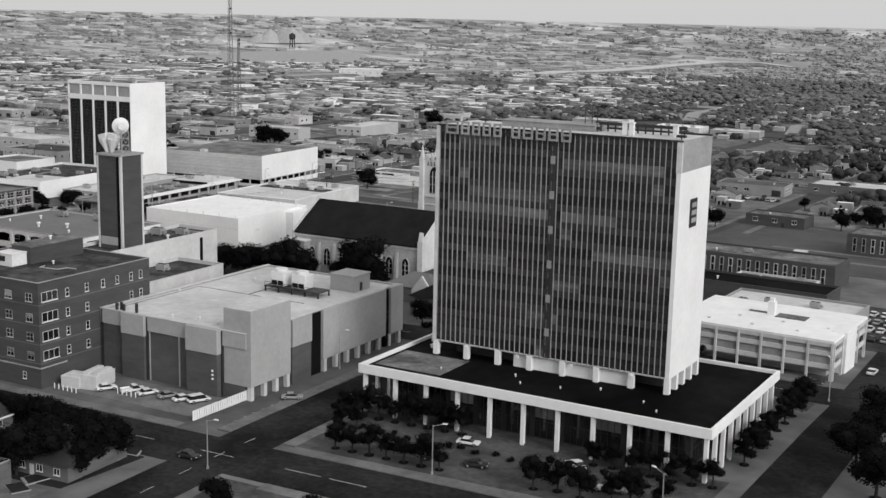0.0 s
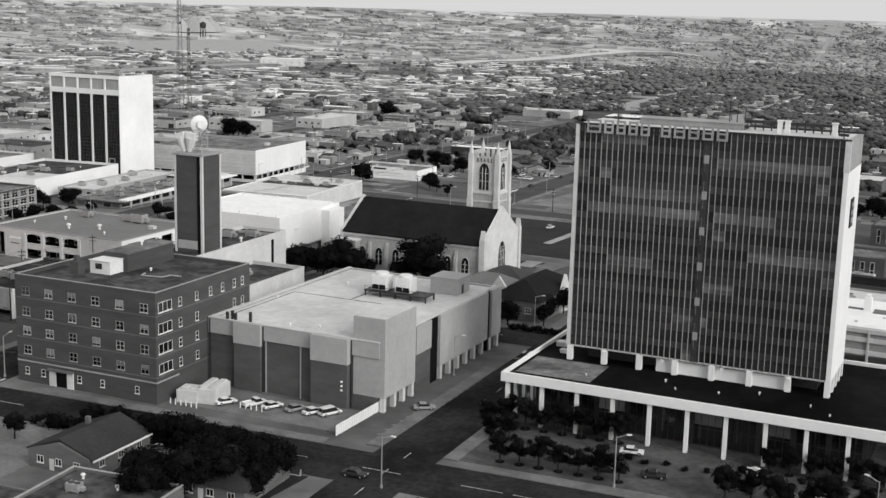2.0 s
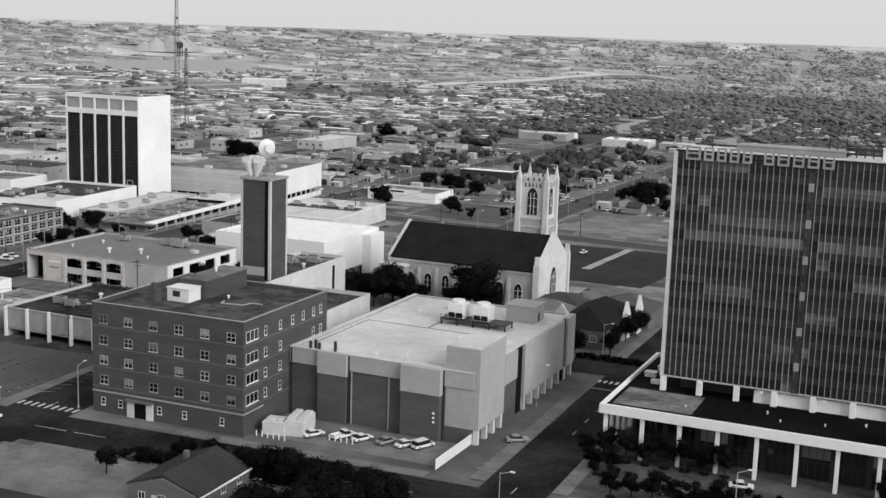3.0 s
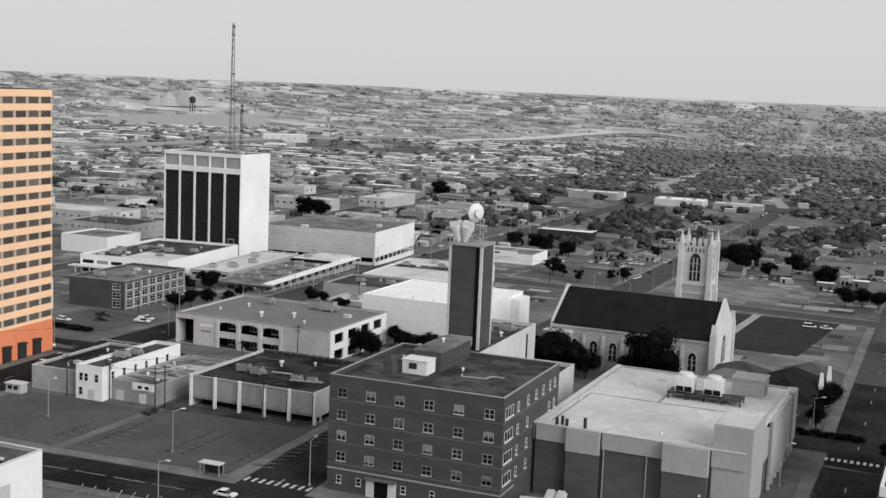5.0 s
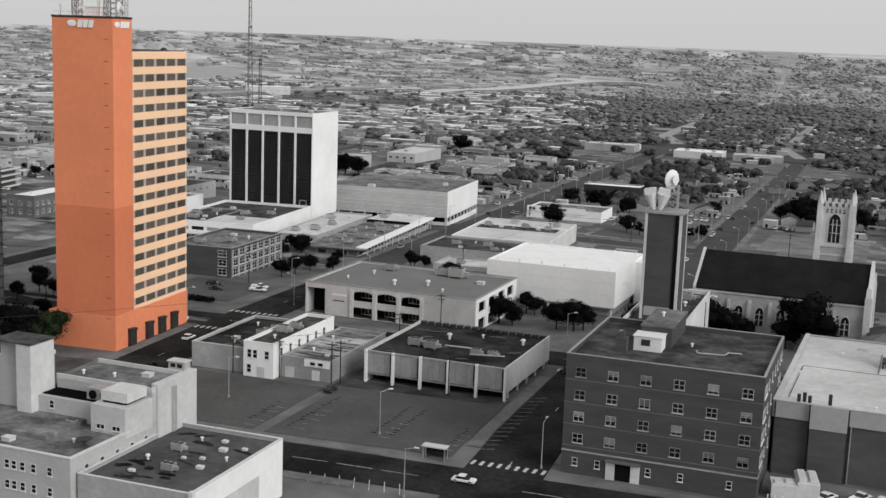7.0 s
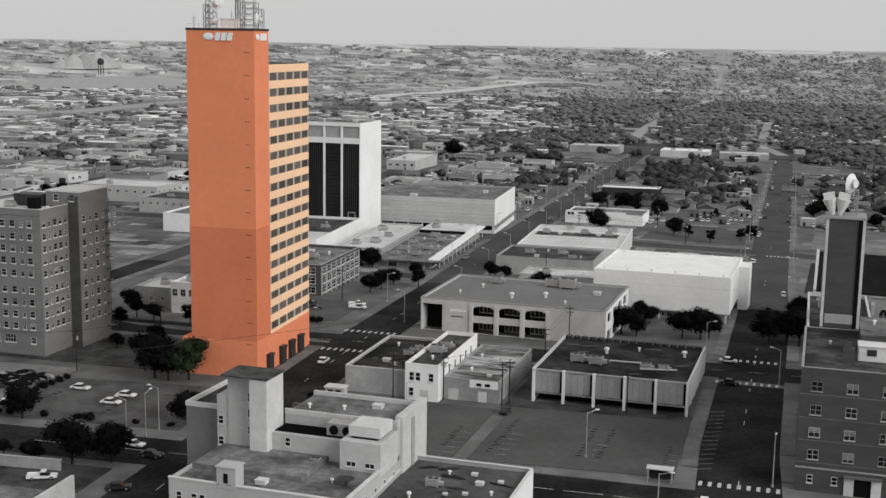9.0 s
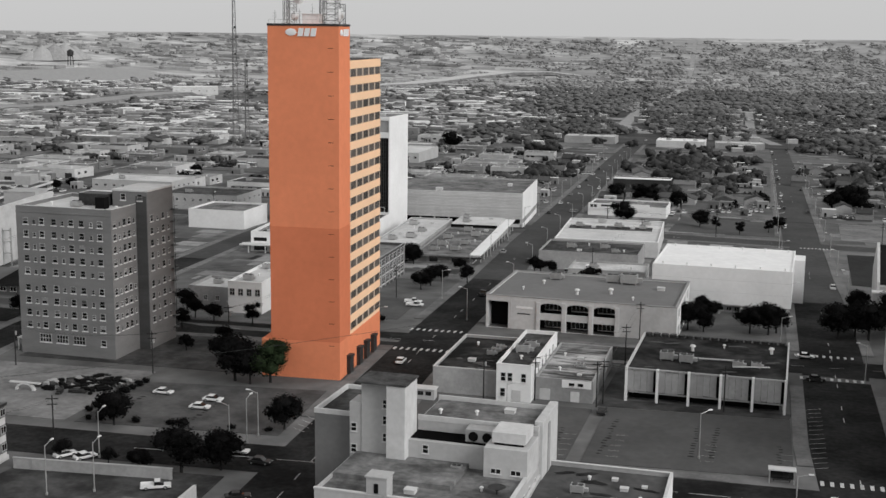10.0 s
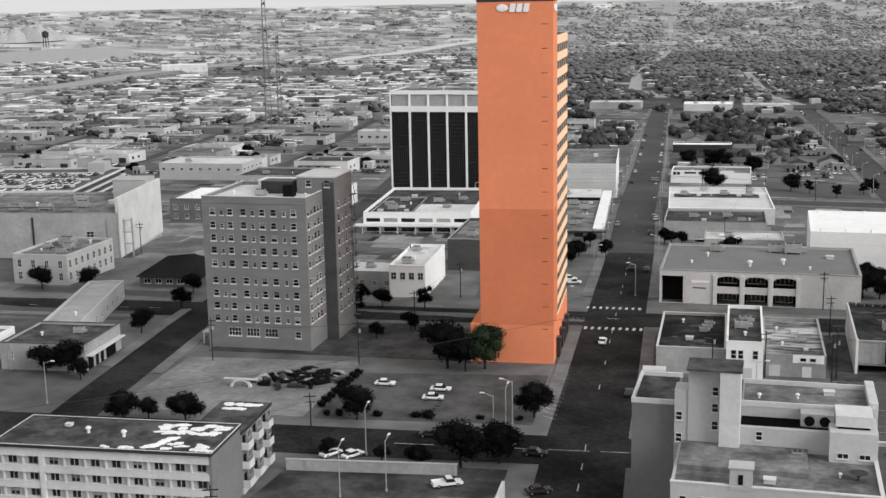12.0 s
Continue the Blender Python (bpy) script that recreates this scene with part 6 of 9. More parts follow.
# ---- the stepped pale building and its annex by the street ----
def stepped_block():
    t = thing("office_building", "stepped pale rendered building with a tall blank lift shaft", "building", at(35.4, -97.0, 0.6))
    w = 29.6
    part("wall", boxes((0, w, 0, 0.4, -1, 13.0), (0, 0.4, 0.4, 17, -1, 13.0), (w - 0.4, w, 0.4, 28.5, -1, 13.0), (0.4, w - 0.4, 28.1, 28.5, -1, 13.0)), CREAM, t)
    part("roof", boxes((0.4, w - 0.4, 0.4, 17.0, 12.2, 12.5)), GRAVEL, t)
    part("coping", boxes((-0.1, w + 0.1, -0.1, 0.5, 13.0, 13.2), (w - 0.5, w + 0.1, 0.5, 17, 13.0, 13.2)), PALE, t)
    part("roof_step", boxes((0.4, 19.5, 6.5, 17.0, 12.5, 13.3)), GRAVEL, t)
    win = window_mesh("window", 0.95, 1.4, 1, 2, sill=0.1)
    for z in (9.6, 6.2, 2.8):
        for x in (1.8, 4.4, 5.8, 12.4, 15.0, 17.1, 18.5, 20.2, 22.4, 25.6):
            part("window", win, None, t, m=front(x, z, 0))
        for y in (4, 8, 12, 16, 20, 24):
            part("window", win, None, t, m=side(w, y, z))
    part("stair_house", boxes((8.4, 11.6, -0.1, 2.6, 12.5, 15.8), (8.2, 11.8, -0.3, 2.8, 15.8, 16.0)), CREAM, t, "small rooftop stair house")
    part("stair_window", boxes((9.6, 10.3, -0.16, -0.1, 13.4, 14.9)), BLACK, t)
    part("shaft", boxes((1.2, 6.3, 17.0, 21.4, -1, 25.4)), CREAM, t, "blank pale lift shaft", bevel=0.06)
    part("shaft", boxes((6.1, 9.3, 15.2, 21.4, -1, 25.4)), PALE, t, "blank pale lift shaft", bevel=0.06)
    part("shaft_roof", boxes((1.0, 9.5, 15.0, 21.6, 25.4, 25.7)), GRAVEL_DARK, t)
    part("shaft", boxes((-0.9, 1.2, 17.2, 21.4, -1, 21.5)), CREAM, t)
    for z in (21.0, 18.3, 15.4):
        part("window", win, None, t, m=front(5.4, z, 17.0))
    part("upper_block", boxes((9.3, w, 22.0, 34.0, 12, 18.0)), CREAM, t, "upper storey with a dark roof", bevel=0.04)
    part("upper_ledge", boxes((9.3, w, 17.0, 22.0, 12, 16.2)), CREAM, t)
    part("ledge_roof", boxes((9.4, 22.5, 18.0, 22.0, 16.2, 16.35)), TAR, t)
    part("upper_roof", boxes((9.6, w - 0.4, 22.4, 33.6, 18.0, 18.15)), GRAVEL, t)
    part("upper_parapet", boxes((9.3, w, 21.9, 22.3, 18.0, 18.9), (9.3, w, 33.6, 34.0, 18.0, 18.9), (w - 0.4, w, 22.3, 33.6, 18.0, 18.9)), PALE, t)
    part("corner_bay", boxes((22.6, w + 0.02, 14.2, 22.0, 12, 17.3)), PALE, t, bevel=0.04)
    two = window_mesh("window", 1.6, 0.8, 2, 1, sill=0.08)
    for x in (24.6, 27.8):
        part("window", two, None, t, m=front(x, 13.2, 14.2))
    part("window", win, None, t, m=front(12.2, 14.2, 17.0))
    part("corner_pylon", boxes((w - 0.9, w + 0.5, 23, 35, -1, 19.4)), PALE, t, bevel=0.05)
    part("pylon_strip", boxes((w + 0.5, w + 0.65, 27, 28.5, 2, 18)), CONCRETE, t)
    cool = boxes((18.4, 23.4, 18.6, 21.6, 16.3, 18.4))
    disc(cool, (19.7, 18.6, 17.3), 0.8, -0.12, "y", 16, 1)
    disc(cool, (22.0, 18.6, 17.3), 0.8, -0.12, "y", 16, 1)
    part("cooling_unit", cool, [METAL, BLACK], t, "twin-fan rooftop cooling unit")
    part("plant_box", boxes((23.5, 28.9, 15.8, 21.4, 17.7, 19.4)), PALE, t, "pale plant housing raised on a dark gap")
    # black block stands in for the shade of the slit below the housing
    part("plant_gap", boxes((23.8, 28.5, 16.0, 21.4, 17.3, 17.7)), BLACK, t)
    part("left_wing", boxes((-7.8, -0.9, 19.0, 34.0, -1, 18.4)), GREY_WALL, t, "dark rendered wing")
    part("left_wing_roof", boxes((-7.4, -1.2, 19.4, 33.6, 18.4, 18.5)), GRAVEL_DARK, t)
    part("left_wing_parapet", boxes((-7.9, -0.8, 18.9, 19.3, 18.4, 19.2), (-7.9, -7.5, 19.3, 34.1, 18.4, 19.2), (-7.5, -0.8, 33.7, 34.1, 18.4, 19.2)), PALE, t)
    for k in range(4):
        part("window", win, None, t, m=front(-0.3 + 0.15, 16.6 - k * 3.6, 17.15))
    clutter(t, 12.5, [("h", 14, 4, 1.2), ("v", 24, 8, 0.8), ("a", 18, 15.0, 0.7)])
    clutter(t, 18.15, [("v", 12, 26, 0.9), ("v", 18, 27, 0.9), ("h", 23, 30, 1.2)])
    bm = bmesh.new()
    beam(bm, (26.5, 7.5, 12.5), (26.5, 7.5, 13.2), 0.15)
    beam(bm, (26.5, 7.5, 13.2), (26.5, 7.5, 13.7), 0.4, r2=1.4, n=14)
    part("dish", bm, DARK_METAL, t, "dark rooftop dish")
    a = low_block("shop_building", "low block with a cluttered gravel roof and white side wall", 65.4, -95.5, 1.8, 20.8, 29.5, 10.4, CONCRETE, LOT_MID, [("a", 7, 18, 0.9), ("a", 11, 9, 0.9), ("h", 15, 12, 0.8), ("h", 14, 21, 0.9), ("v", 5, 12, 1.0), ("h", 6, 6, 0.7), ("v", 17, 17, 0.8), ("h", 12, 25, 0.7), ("h", 17, 23, 0.6), ("h", 10, 15, 0.5), ("h", 13, 16, 0.6), ("v", 8, 24, 0.8)], parapet=0.7, coping=PALE)
    tar_patches(a, 9.7, 20.8, 29.5, 18, 11)
    part("side_wall", boxes((20.8, 20.9, 0.1, 29.4, 0, 10.3)), WHITE, a, "white painted side wall")
    part("wall_patch", boxes((20.9, 20.93, 6, 21, 2, 6.5)), PALE, a)
    part("corner_post", boxes((20.5, 21.2, -0.3, 0.6, -1, 10.8)), PALE, a)


stepped_block()


def motel():
    t = thing("motel", "four-storey motel with pale bands, dark windows and a stripped roof", "motel", at(-74.0, -103.6, 5.3))
    w, d, h, f0 = 37.6, 13.3, 12.6, 2.8
    part("wall", boxes((0, w - 0.5, 0.5, d, -1, h - 0.4)), STUCCO, t)
    part("end_wall", boxes((w - 0.5, w, 0, d, -1, h - 0.2)), GREY_WALL, t, "plain grey end wall")
    part("roof", boxes((-0.3, w + 0.1, -0.4, d + 0.2, h - 0.4, h - 0.15)), GRAVEL_DARK, t, "dark roof with torn pale sheets")
    part("roof_edge", ring(bmesh.new(), -0.42, w + 0.22, -0.55, d + 0.32, 0.13, h - 0.55, h), DARK_METAL, t)
    part("coping", ring(bmesh.new(), -0.44, w + 0.24, -0.57, d + 0.34, 0.17, h, h + 0.07), PALE, t)
    for f in range(5):
        z = f * f0 - 0.75
        part("band", boxes((0, w - 0.5, 0, 0.5, z, z + 1.25 if f < 4 else h - 0.56), (0, w - 0.5, -0.05, 0, z + 1.13, z + 1.25) if f < 4 else (0, w - 0.5, -0.05, 0, z, z + 0.1)), PALE, t)
    win = window_mesh("window", 1.55, 1.3, 2, 1, bar=0.09, sill=0, frame_m=GREY_FRAME, split=True)
    bl = window_mesh("window", 1.55, 1.3, 2, 1, bar=0.09, sill=0, blind=0.5, frame_m=GREY_FRAME, split=True)
    rib = meshed("rib", boxes((-0.14, 0.14, 0.08, 0.5, -1, h - 0.57)), PALE)
    for k in range(10):
        for f in range(4):
            part("window", bl if (f * 5 + k * 7) % 4 == 0 else win, None, t, m=front(w - 1.9 - k * 3.66, f * f0 + 0.62, 0.5))
        part("rib", rib, None, t, m=front(w - 3.6 - k * 3.66, 0, 0))
    part("pier", boxes((7.7, 8.5, -0.12, 0.5, -1, h - 0.57)), PALE, t, "pale pier between the window rows")
    # the lower rear wing
    wh = 11.0
    part("wing_wall", boxes((28.5, w - 0.1, d, 29.6, -1, wh - 0.3)), GREY_WALL, t, "grey rear wing")
    part("wing_base", boxes((w - 0.1, w + 0.3, d, 29.6, -1, 0.9)), PALE, t, "pale low base wall")
    part("wing_roof", boxes((28.3, w + 0.1, d + 0.35, 29.8, wh - 0.3, wh)), GRAVEL_DARK, t)
    part("wing_roof_edge", boxes((w + 0.1, w + 0.22, d + 0.35, 29.9, wh - 0.45, wh + 0.1)), DARK_METAL, t)
    for k in range(3):
        y = d + 0.8 + k * 5.4
        for f in range(3):
            part("balcony", boxes((w - 0.1, w + 1.2, y, y + 2.6, f * 3.4 + 0.9, f * 3.4 + 1.1), (w + 1.08, w + 1.2, y, y + 2.6, f * 3.4 + 1.1, f * 3.4 + 2.2), (w - 0.1, w + 1.08, y, y + 0.12, f * 3.4 + 1.1, f * 3.4 + 2.2)), PALE, t, "pale solid-fronted balcony")
            part("window", win, None, t, m=side(w - 0.1, y + 3.9, f * 3.4 + 1.9))
            part("balcony_door", boxes((w - 0.1, w - 0.04, y + 0.5, y + 1.9, f * 3.4 + 1.1, f * 3.4 + 3.2)), BLACK, t)
    rng = random.Random(5)
    sheet = bmesh.new()
    prism(sheet, [(-1.0, -0.3), (-0.6, -0.62), (0.1, -0.5), (0.7, -0.7), (1.0, -0.1), (0.6, 0.2), (0.75, 0.55), (0.0, 0.45), (-0.5, 0.7), (-0.9, 0.35)], 0, 0.06)
    prism(sheet, [(-0.5, -0.2), (0.2, -0.3), (0.5, 0.1), (0.1, 0.3), (-0.4, 0.25)], 0.061, 0.2)
    bmesh.ops.rotate(sheet, verts=sheet.verts, cent=(0, 0, 0), matrix=Matrix.Rotation(math.pi / 2, 3, "X"))
    sm = meshed("torn_sheet", sheet, WHITE)
    spots = [(rng.uniform(25.5, w - 1.5), rng.uniform(7.5, d - 1.0), h - 0.15) for k in range(26)]
    spots += [(26.5 + k * 0.4, 1.2 + k * 0.75, h - 0.15) for k in range(7)]
    spots += [(rng.uniform(29.5, w - 1), rng.uniform(0.8, 3.5), h - 0.15) for k in range(9)]
    spots += [(rng.uniform(18, 23.5), 0.7, h - 0.15) for k in range(4)] + [(rng.uniform(30, w - 1), rng.uniform(24, 28.5), wh) for k in range(9)]
    for k, (x, y, z) in enumerate(spots):
        part("torn_sheet", sm, None, t, "torn pale roofing sheet", m=Matrix.Translation((x, y, z + 0.01 * (k % 7))) @ Matrix.Rotation(rng.uniform(-0.5, 0.5), 4, "Z") @ Matrix.Diagonal((rng.uniform(0.6, 1.7), rng.uniform(0.5, 1.2), 1, 1)))
    clutter(t, h - 0.15, [("v", 13.5, 6.5, 1.2), ("v", 20.3, 5.5, 1.2), ("h", 8.5, 9.5, 0.8)])


motel()


# ---- the white parking deck and the blocks east of the bank ----
def white_deck():
    t = thing("parking_garage", "white three-level parking garage with a bright roof", "parking garage", at(262.5, 80.5, -1.8))
    w, d, h = 40.0, 30.5, 9.6
    part("roof", boxes((0, w, 0, d, h - 0.6, h)), BRIGHT_ROOF, t, "bright white roof deck", bevel=0.04)
    for z in (2.8, 5.9):
        part("parapet", boxes((0, w, 0.0, 0.35, z, z + 1.1), (w - 0.35, w, 0.35, d, z, z + 1.1)), PALE, t)
        part("deck", boxes((0.2, w - 0.2, 0.3, d, z - 0.4, z)), CONCRETE, t)
    part("fascia", boxes((0, w, -0.05, 0.35, h - 1.5, h - 0.6), (w - 0.35, w + 0.05, 0.35, d, h - 1.5, h - 0.6)), PALE, t)
    part("core", boxes((2, w - 2.5, 4.5, d - 2, -1, h - 0.7)), STUCCO, t)
    part("stair_tower", boxes((w - 3, w + 0.6, 9, 18, -1, h + 0.2)), WHITE, t, bevel=0.05)
    post = meshed("post", boxes((-0.25, 0.25, -0.25, 0.35, -1, h - 0.6)), PALE)
    for k in range(8):
        part("post", post, None, t, m=front(0.4 + k * (w - 0.8) / 7, 0, 0))
    for k in range(5):
        part("post", post, None, t, m=side(w, 0.4 + k * 7.2, 0))
    screen = meshed("screen_panel", boxes((-2.5, 2.5, 0.4, 0.5, 0, 1.8)), CONCRETE)
    for k in range(7):
        for z in (3.95, 7.0):
            part("screen_panel", screen, None, t, m=front(3.2 + k * 5.6, z - 0.2, 0))
    part("roof_house", boxes((18.6, 20.4, 17, 18.8, h, h + 3.4), (18.9, 20.0, 17.3, 18.5, h + 3.4, h + 4.2)), WHITE, t)
    part("roof_grate", boxes((21, 28.5, 15.5, 20, h, h + 0.15)), GRAVEL, t)
    part("roof_grate", boxes((13.5, 18.4, 18, 19.6, h, h + 0.12)), GRAVEL, t)
    clutter(t, h, [("h", 8 + k * 5.5, 4.5 + (k % 2) * 7, 0.5) for k in range(6)])


white_deck()
b = low_block("shop_building", "low shop block with a pale stained roof", 262, 113, -1.5, 36, 24, 7.4, CONCRETE, LIGHT_ROOF, [("a", 6, 8, 1), ("a", 12, 12, 1), ("v", 18, 6, 1), ("a", 24, 14, 1.1), ("h", 29, 9, 1)], win=4)
b = low_block("warehouse", "long dark brick warehouse with a black roof", 240, 142, -1.5, 46, 15, 8.2, BRICK, TAR, [("v", 12, 6, 1)], win=0)
b = low_block("shop_building", "low block with a rough gravel roof and crumbling rim", 250, 163, -2, 25, 14, 5.4, PALE, GRAVEL, [("v", 8, 9, 1), ("a", 20, 12, 0.9)], win=3)
s = low_block("school_building", "long low school wing with tall narrow grey-framed bays", 214, 196, -2, 62, 18, 7.8, BRICK, GRAVEL, [("a", 10, 6, 1), ("a", 30, 9, 1), ("v", 20, 6, 1)], win=0)
bay = window_mesh("tall_window", 1.3, 5.2, 1, 2, GREY_FRAME, GLASS, 0, 0.25, 0.15, split=True)
for k in range(19):
    part("tall_window", bay, None, s, m=front(2.4 + k * 3.1, 1.2, 0))


s = low_block("school_building", "dark brick school block with tall windows beside a lot", 262, 272, -2, 44, 20, 8.0, BRICK, GRAVEL, [("a", 12, 9, 1), ("v", 26, 8, 1.2), ("a", 34, 11, 1)], win=0)
for k in range(12):
    part("tall_window", bay, None, s, m=front(3 + k * 3.4, 1.4, 0))


# ---- blocks west and north of the tower ----
def fitted(name, label, x, y, rot, w, d, h, wall_m, roof_m, cat, rows, nf, ns, ww=1.2, wh=1.5, spots=(), coping=None):
    """A plain walled block with rows of windows on the front and on the east side."""
    t = thing(name, label, cat, at(x, y, rot))
    shell(t, w, d, h, wall_m, roof_m, 0.6, coping)
    wm = window_mesh("window", ww, wh, 2 if ww > 1 else 1, 2 if wh > 1.2 else 1)
    for z in rows:
        for k in range(nf):
            part("window", wm, None, t, m=front((k + 0.5) * w / nf, z, 0))
        for k in range(ns):
            part("window", wm, None, t, m=side(w, (k + 0.5) * d / ns, z))
    clutter(t, h - 0.6, spots)
    return t


fitted("shop_building", "two-storey cream shop building with tall narrow windows", -177.5, 51, 1.5, 18.5, 28, 9.2, CREAM, GRAVEL, "building", (1.4, 5.2), 4, 8, 1.3, 2.3, [("a", 8, 18, 1.8), ("a", 12, 12, 1.3), ("v", 5, 8, 1), ("h", 5, 20, 1.2), ("a", 4, 13, 1), ("v", 14, 22, 1.3), ("a", 13, 6, 1.1)], PALE)
pk = fitted("warehouse", "tall windowless pale warehouse with a bright end wall", -225.8, 84.0, 11.5, 60, 47, 15.2, CONCRETE, GRAVEL, "warehouse", (), 0, 0, spots=[("a", 30, 12, 1.6), ("a", 42, 16, 1.6), ("v", 24, 20, 1.5), ("h", 50, 25, 2), ("a", 20, 10, 1.5), ("a", 36, 30, 1.6), ("v", 12, 14, 1.4)])
part("end_wall", boxes((60, 60.5, -0.3, 47.2, 0, 20.4), (59.3, 60, -0.3, 47.2, 15.35, 20.4)), PALE, pk, "white painted end wall")
part("end_wall", boxes((-7, -0.5, -0.4, 14, -1, 15.0)), PALE, pk, "pale rendered west bay")
part("stair_house", boxes((47, 59.2, 34, 45, 14.6, 21.5), (46.8, 59.25, 33.8, 45.2, 21.5, 21.7)), STUCCO, pk, "grey rooftop stair house")
part("roof_rail", boxes((14, 44, 0.6, 0.8, 15.9, 16.1), (14, 14.2, 0.6, 0.8, 15.3, 15.9), (43.8, 44, 0.6, 0.8, 15.3, 15.9), (14, 44, 8.6, 8.8, 15.9, 16.1)), DARK_METAL, pk)
part("downpipe", boxes((30, 30.5, -0.4, 0, 2, 13.9)), DARK_METAL, pk)
part("window", window_mesh("window", 2.6, 2.0, 2, 2), None, pk, m=front(50, 7, 0))
part("window", window_mesh("window", 2.0, 3.0, 2, 2), None, pk, m=front(10, 7, 0))
part("downpipe", boxes((56, 56.4, -0.3, 0, 0, 13)), METAL, pk)
part("fire_stair", boxes((60.5, 63.5, 3, 4, 4, 4.2), (60.5, 63.5, 3, 4, 8, 8.2), (60.5, 63.5, 3, 4, 12, 12.2), (60.6, 60.8, 3, 3.2, -1, 13), (63.3, 63.5, 3, 3.2, -1, 13), (63.3, 63.5, 3.8, 4, -1, 13)), METAL, pk, "open steel fire stair")
fitted("shop_building", "low pale building with a long light roof", -128.0, -9.0, 17.0, 9.8, 46, 5.5, CREAM, CONCRETE, "building", (1.6,), 2, 8, 1.0, 1.5, [("v", 6, 9, 1)])
gs = fitted("shop_building", "low stucco shop with a black-edged flat roof", -125.0, -30.5, 6.0, 21, 19.5, 6.4, CONCRETE, GRAVEL_DARK, "building", (2.6,), 4, 0, 1.1, 2.0, [("v", 6, 9, 1), ("a", 14, 12, 1)], DARK_METAL)
for y, b in ((1.5, 2.6), (5.4, 1.4), (8.0, 1.6), (11.0, 5.2)):
    part("garage_door", boxes((21, 21.06, y, y + b, 0, 3.2)), BLACK, gs, "dark open garage doorway")
part("canopy", boxes((21.06, 22.6, 0.4, 18.6, 3.5, 3.8)), PALE, gs, "pale projecting canopy", bevel=0.03)
part("corner_pier", boxes((2.2, 2.9, -0.25, 0, -0.5, 6.2)), CONCRETE, gs)
fitted("shop_building", "low cream garage building with dark doorways", -156, -42, 5.0, 27, 24, 6.0, WHITE, GRAVEL, "building", (1.4,), 6, 4, 1.3, 1.6, [("v", 9, 12, 1), ("a", 15, 16, 1)])
fitted("shop_house", "small two-storey white building with a flat roof", -58.2, 57.0, 5.0, 10.4, 31.0, 9.2, WHITE, LIGHT_ROOF, "building", (5.2,), 4, 0, 1.5, 2.0, [("a", 4, 6, 1.2), ("v", 5, 12, 1), ("h", 6, 20, 1.2), ("a", 3, 24, 1)])
fitted("shop_building", "low grey workshop beside the white building", -74, 62, 3.0, 15, 16, 6.0, CONCRETE, LIGHT_ROOF, "building", (2,), 4, 2, 1.2, 1.4, [("a", 6, 8, 1)])
fitted("apartment_block", "brown brick block with balconies and a white roof", -189, 173, 5.0, 14, 34, 9.5, BRICK_SIDE, BRIGHT_ROOF, "building", (1.5, 5.2), 3, 8, 1.6, 1.8, [("v", 6, 9, 1)])
lw = fitted("warehouse", "long low white-walled warehouse", -158, 214, 3.0, 26, 26, 8.0, WHITE, GRAVEL, "warehouse", (), 0, 3, 2.0, 2.0)
fitted("warehouse", "cream warehouse with a row of small windows", -205, 268, 3.0, 42, 30, 7.5, CREAM, GRAVEL_DARK, "warehouse", (4.2,), 10, 5, 1.4, 1.3, [("a", 12, 10, 1.2), ("v", 25, 12, 1)])
fitted("warehouse", "cream warehouse with a pale stained roof", -264.5, 303.4, 3.0, 46, 28, 8.5, CREAM, LIGHT_ROOF, "warehouse", (5.0,), 9, 5, 1.6, 1.2, [("a", 12, 10, 1.2), ("v", 25, 12, 1)])
dk = thing("parking_garage", "open parking deck with long pale parapets", "parking garage", at(-303.5, 178.5, 13.0))
# solid dark block imitates the shade between the decks
part("core", boxes((2, 58, 2, 73, -2, 8.2)), MALL_LOW, dk, "dark block for the shaded inside of the decks")
for k in range(4):
    part("deck", boxes((0, 60, 0, 75, k * 2.9 - 0.9, k * 2.9 - 0.6)), GRAVEL, dk)
    part("parapet", ring(bmesh.new(), -0.1, 60.1, -0.1, 75.1, 0.3, k * 2.9 - 0.85, k * 2.9 + 0.15), PALE, dk, "worn concrete deck parapet")
for k in range(9):
    part("post", boxes((0, 0.6, 0.35, 0.9, -2, 8.0)), CONCRETE, dk, m=front(0.8 + k * 7.2, 0, 0))
for k in range(3):
    part("ramp_wall", boxes((2, 56, 14 + k * 20, 14.4 + k * 20, 8.1, 9.2)), PALE, dk, "low pale wall along the roof ramp")
part("stair_tower", boxes((46, 54, 62, 72, 8.1, 12.6)), STUCCO, dk)
rh = thing("restaurant", "low restaurant with a dark steep hipped roof", "restaurant", at(-136.5, 54.5, 5))
part("wall", boxes((0, 19, 0, 20, -2, 3.4)), BRICK_SIDE, rh)
rb = bmesh.new()
ra = [rb.verts.new(v) for v in ((-1, -1, 3.2), (20, -1, 3.2), (20, 21, 3.2), (-1, 21, 3.2), (6, 8, 8.0), (13, 12, 8.0))]
for f in ((0, 1, 5, 4), (1, 2, 5), (2, 3, 4, 5), (3, 0, 4), (3, 2, 1, 0)):
    rb.faces.new([ra[k] for k in f])
part("roof", rb, SLATE, rh, "dark steep hipped roof")
for k in range(5):
    part("window", window_mesh("window", 2.0, 1.4, 2, 1), None, rh, m=front(2.5 + k * 3.5, 1.2, 0))

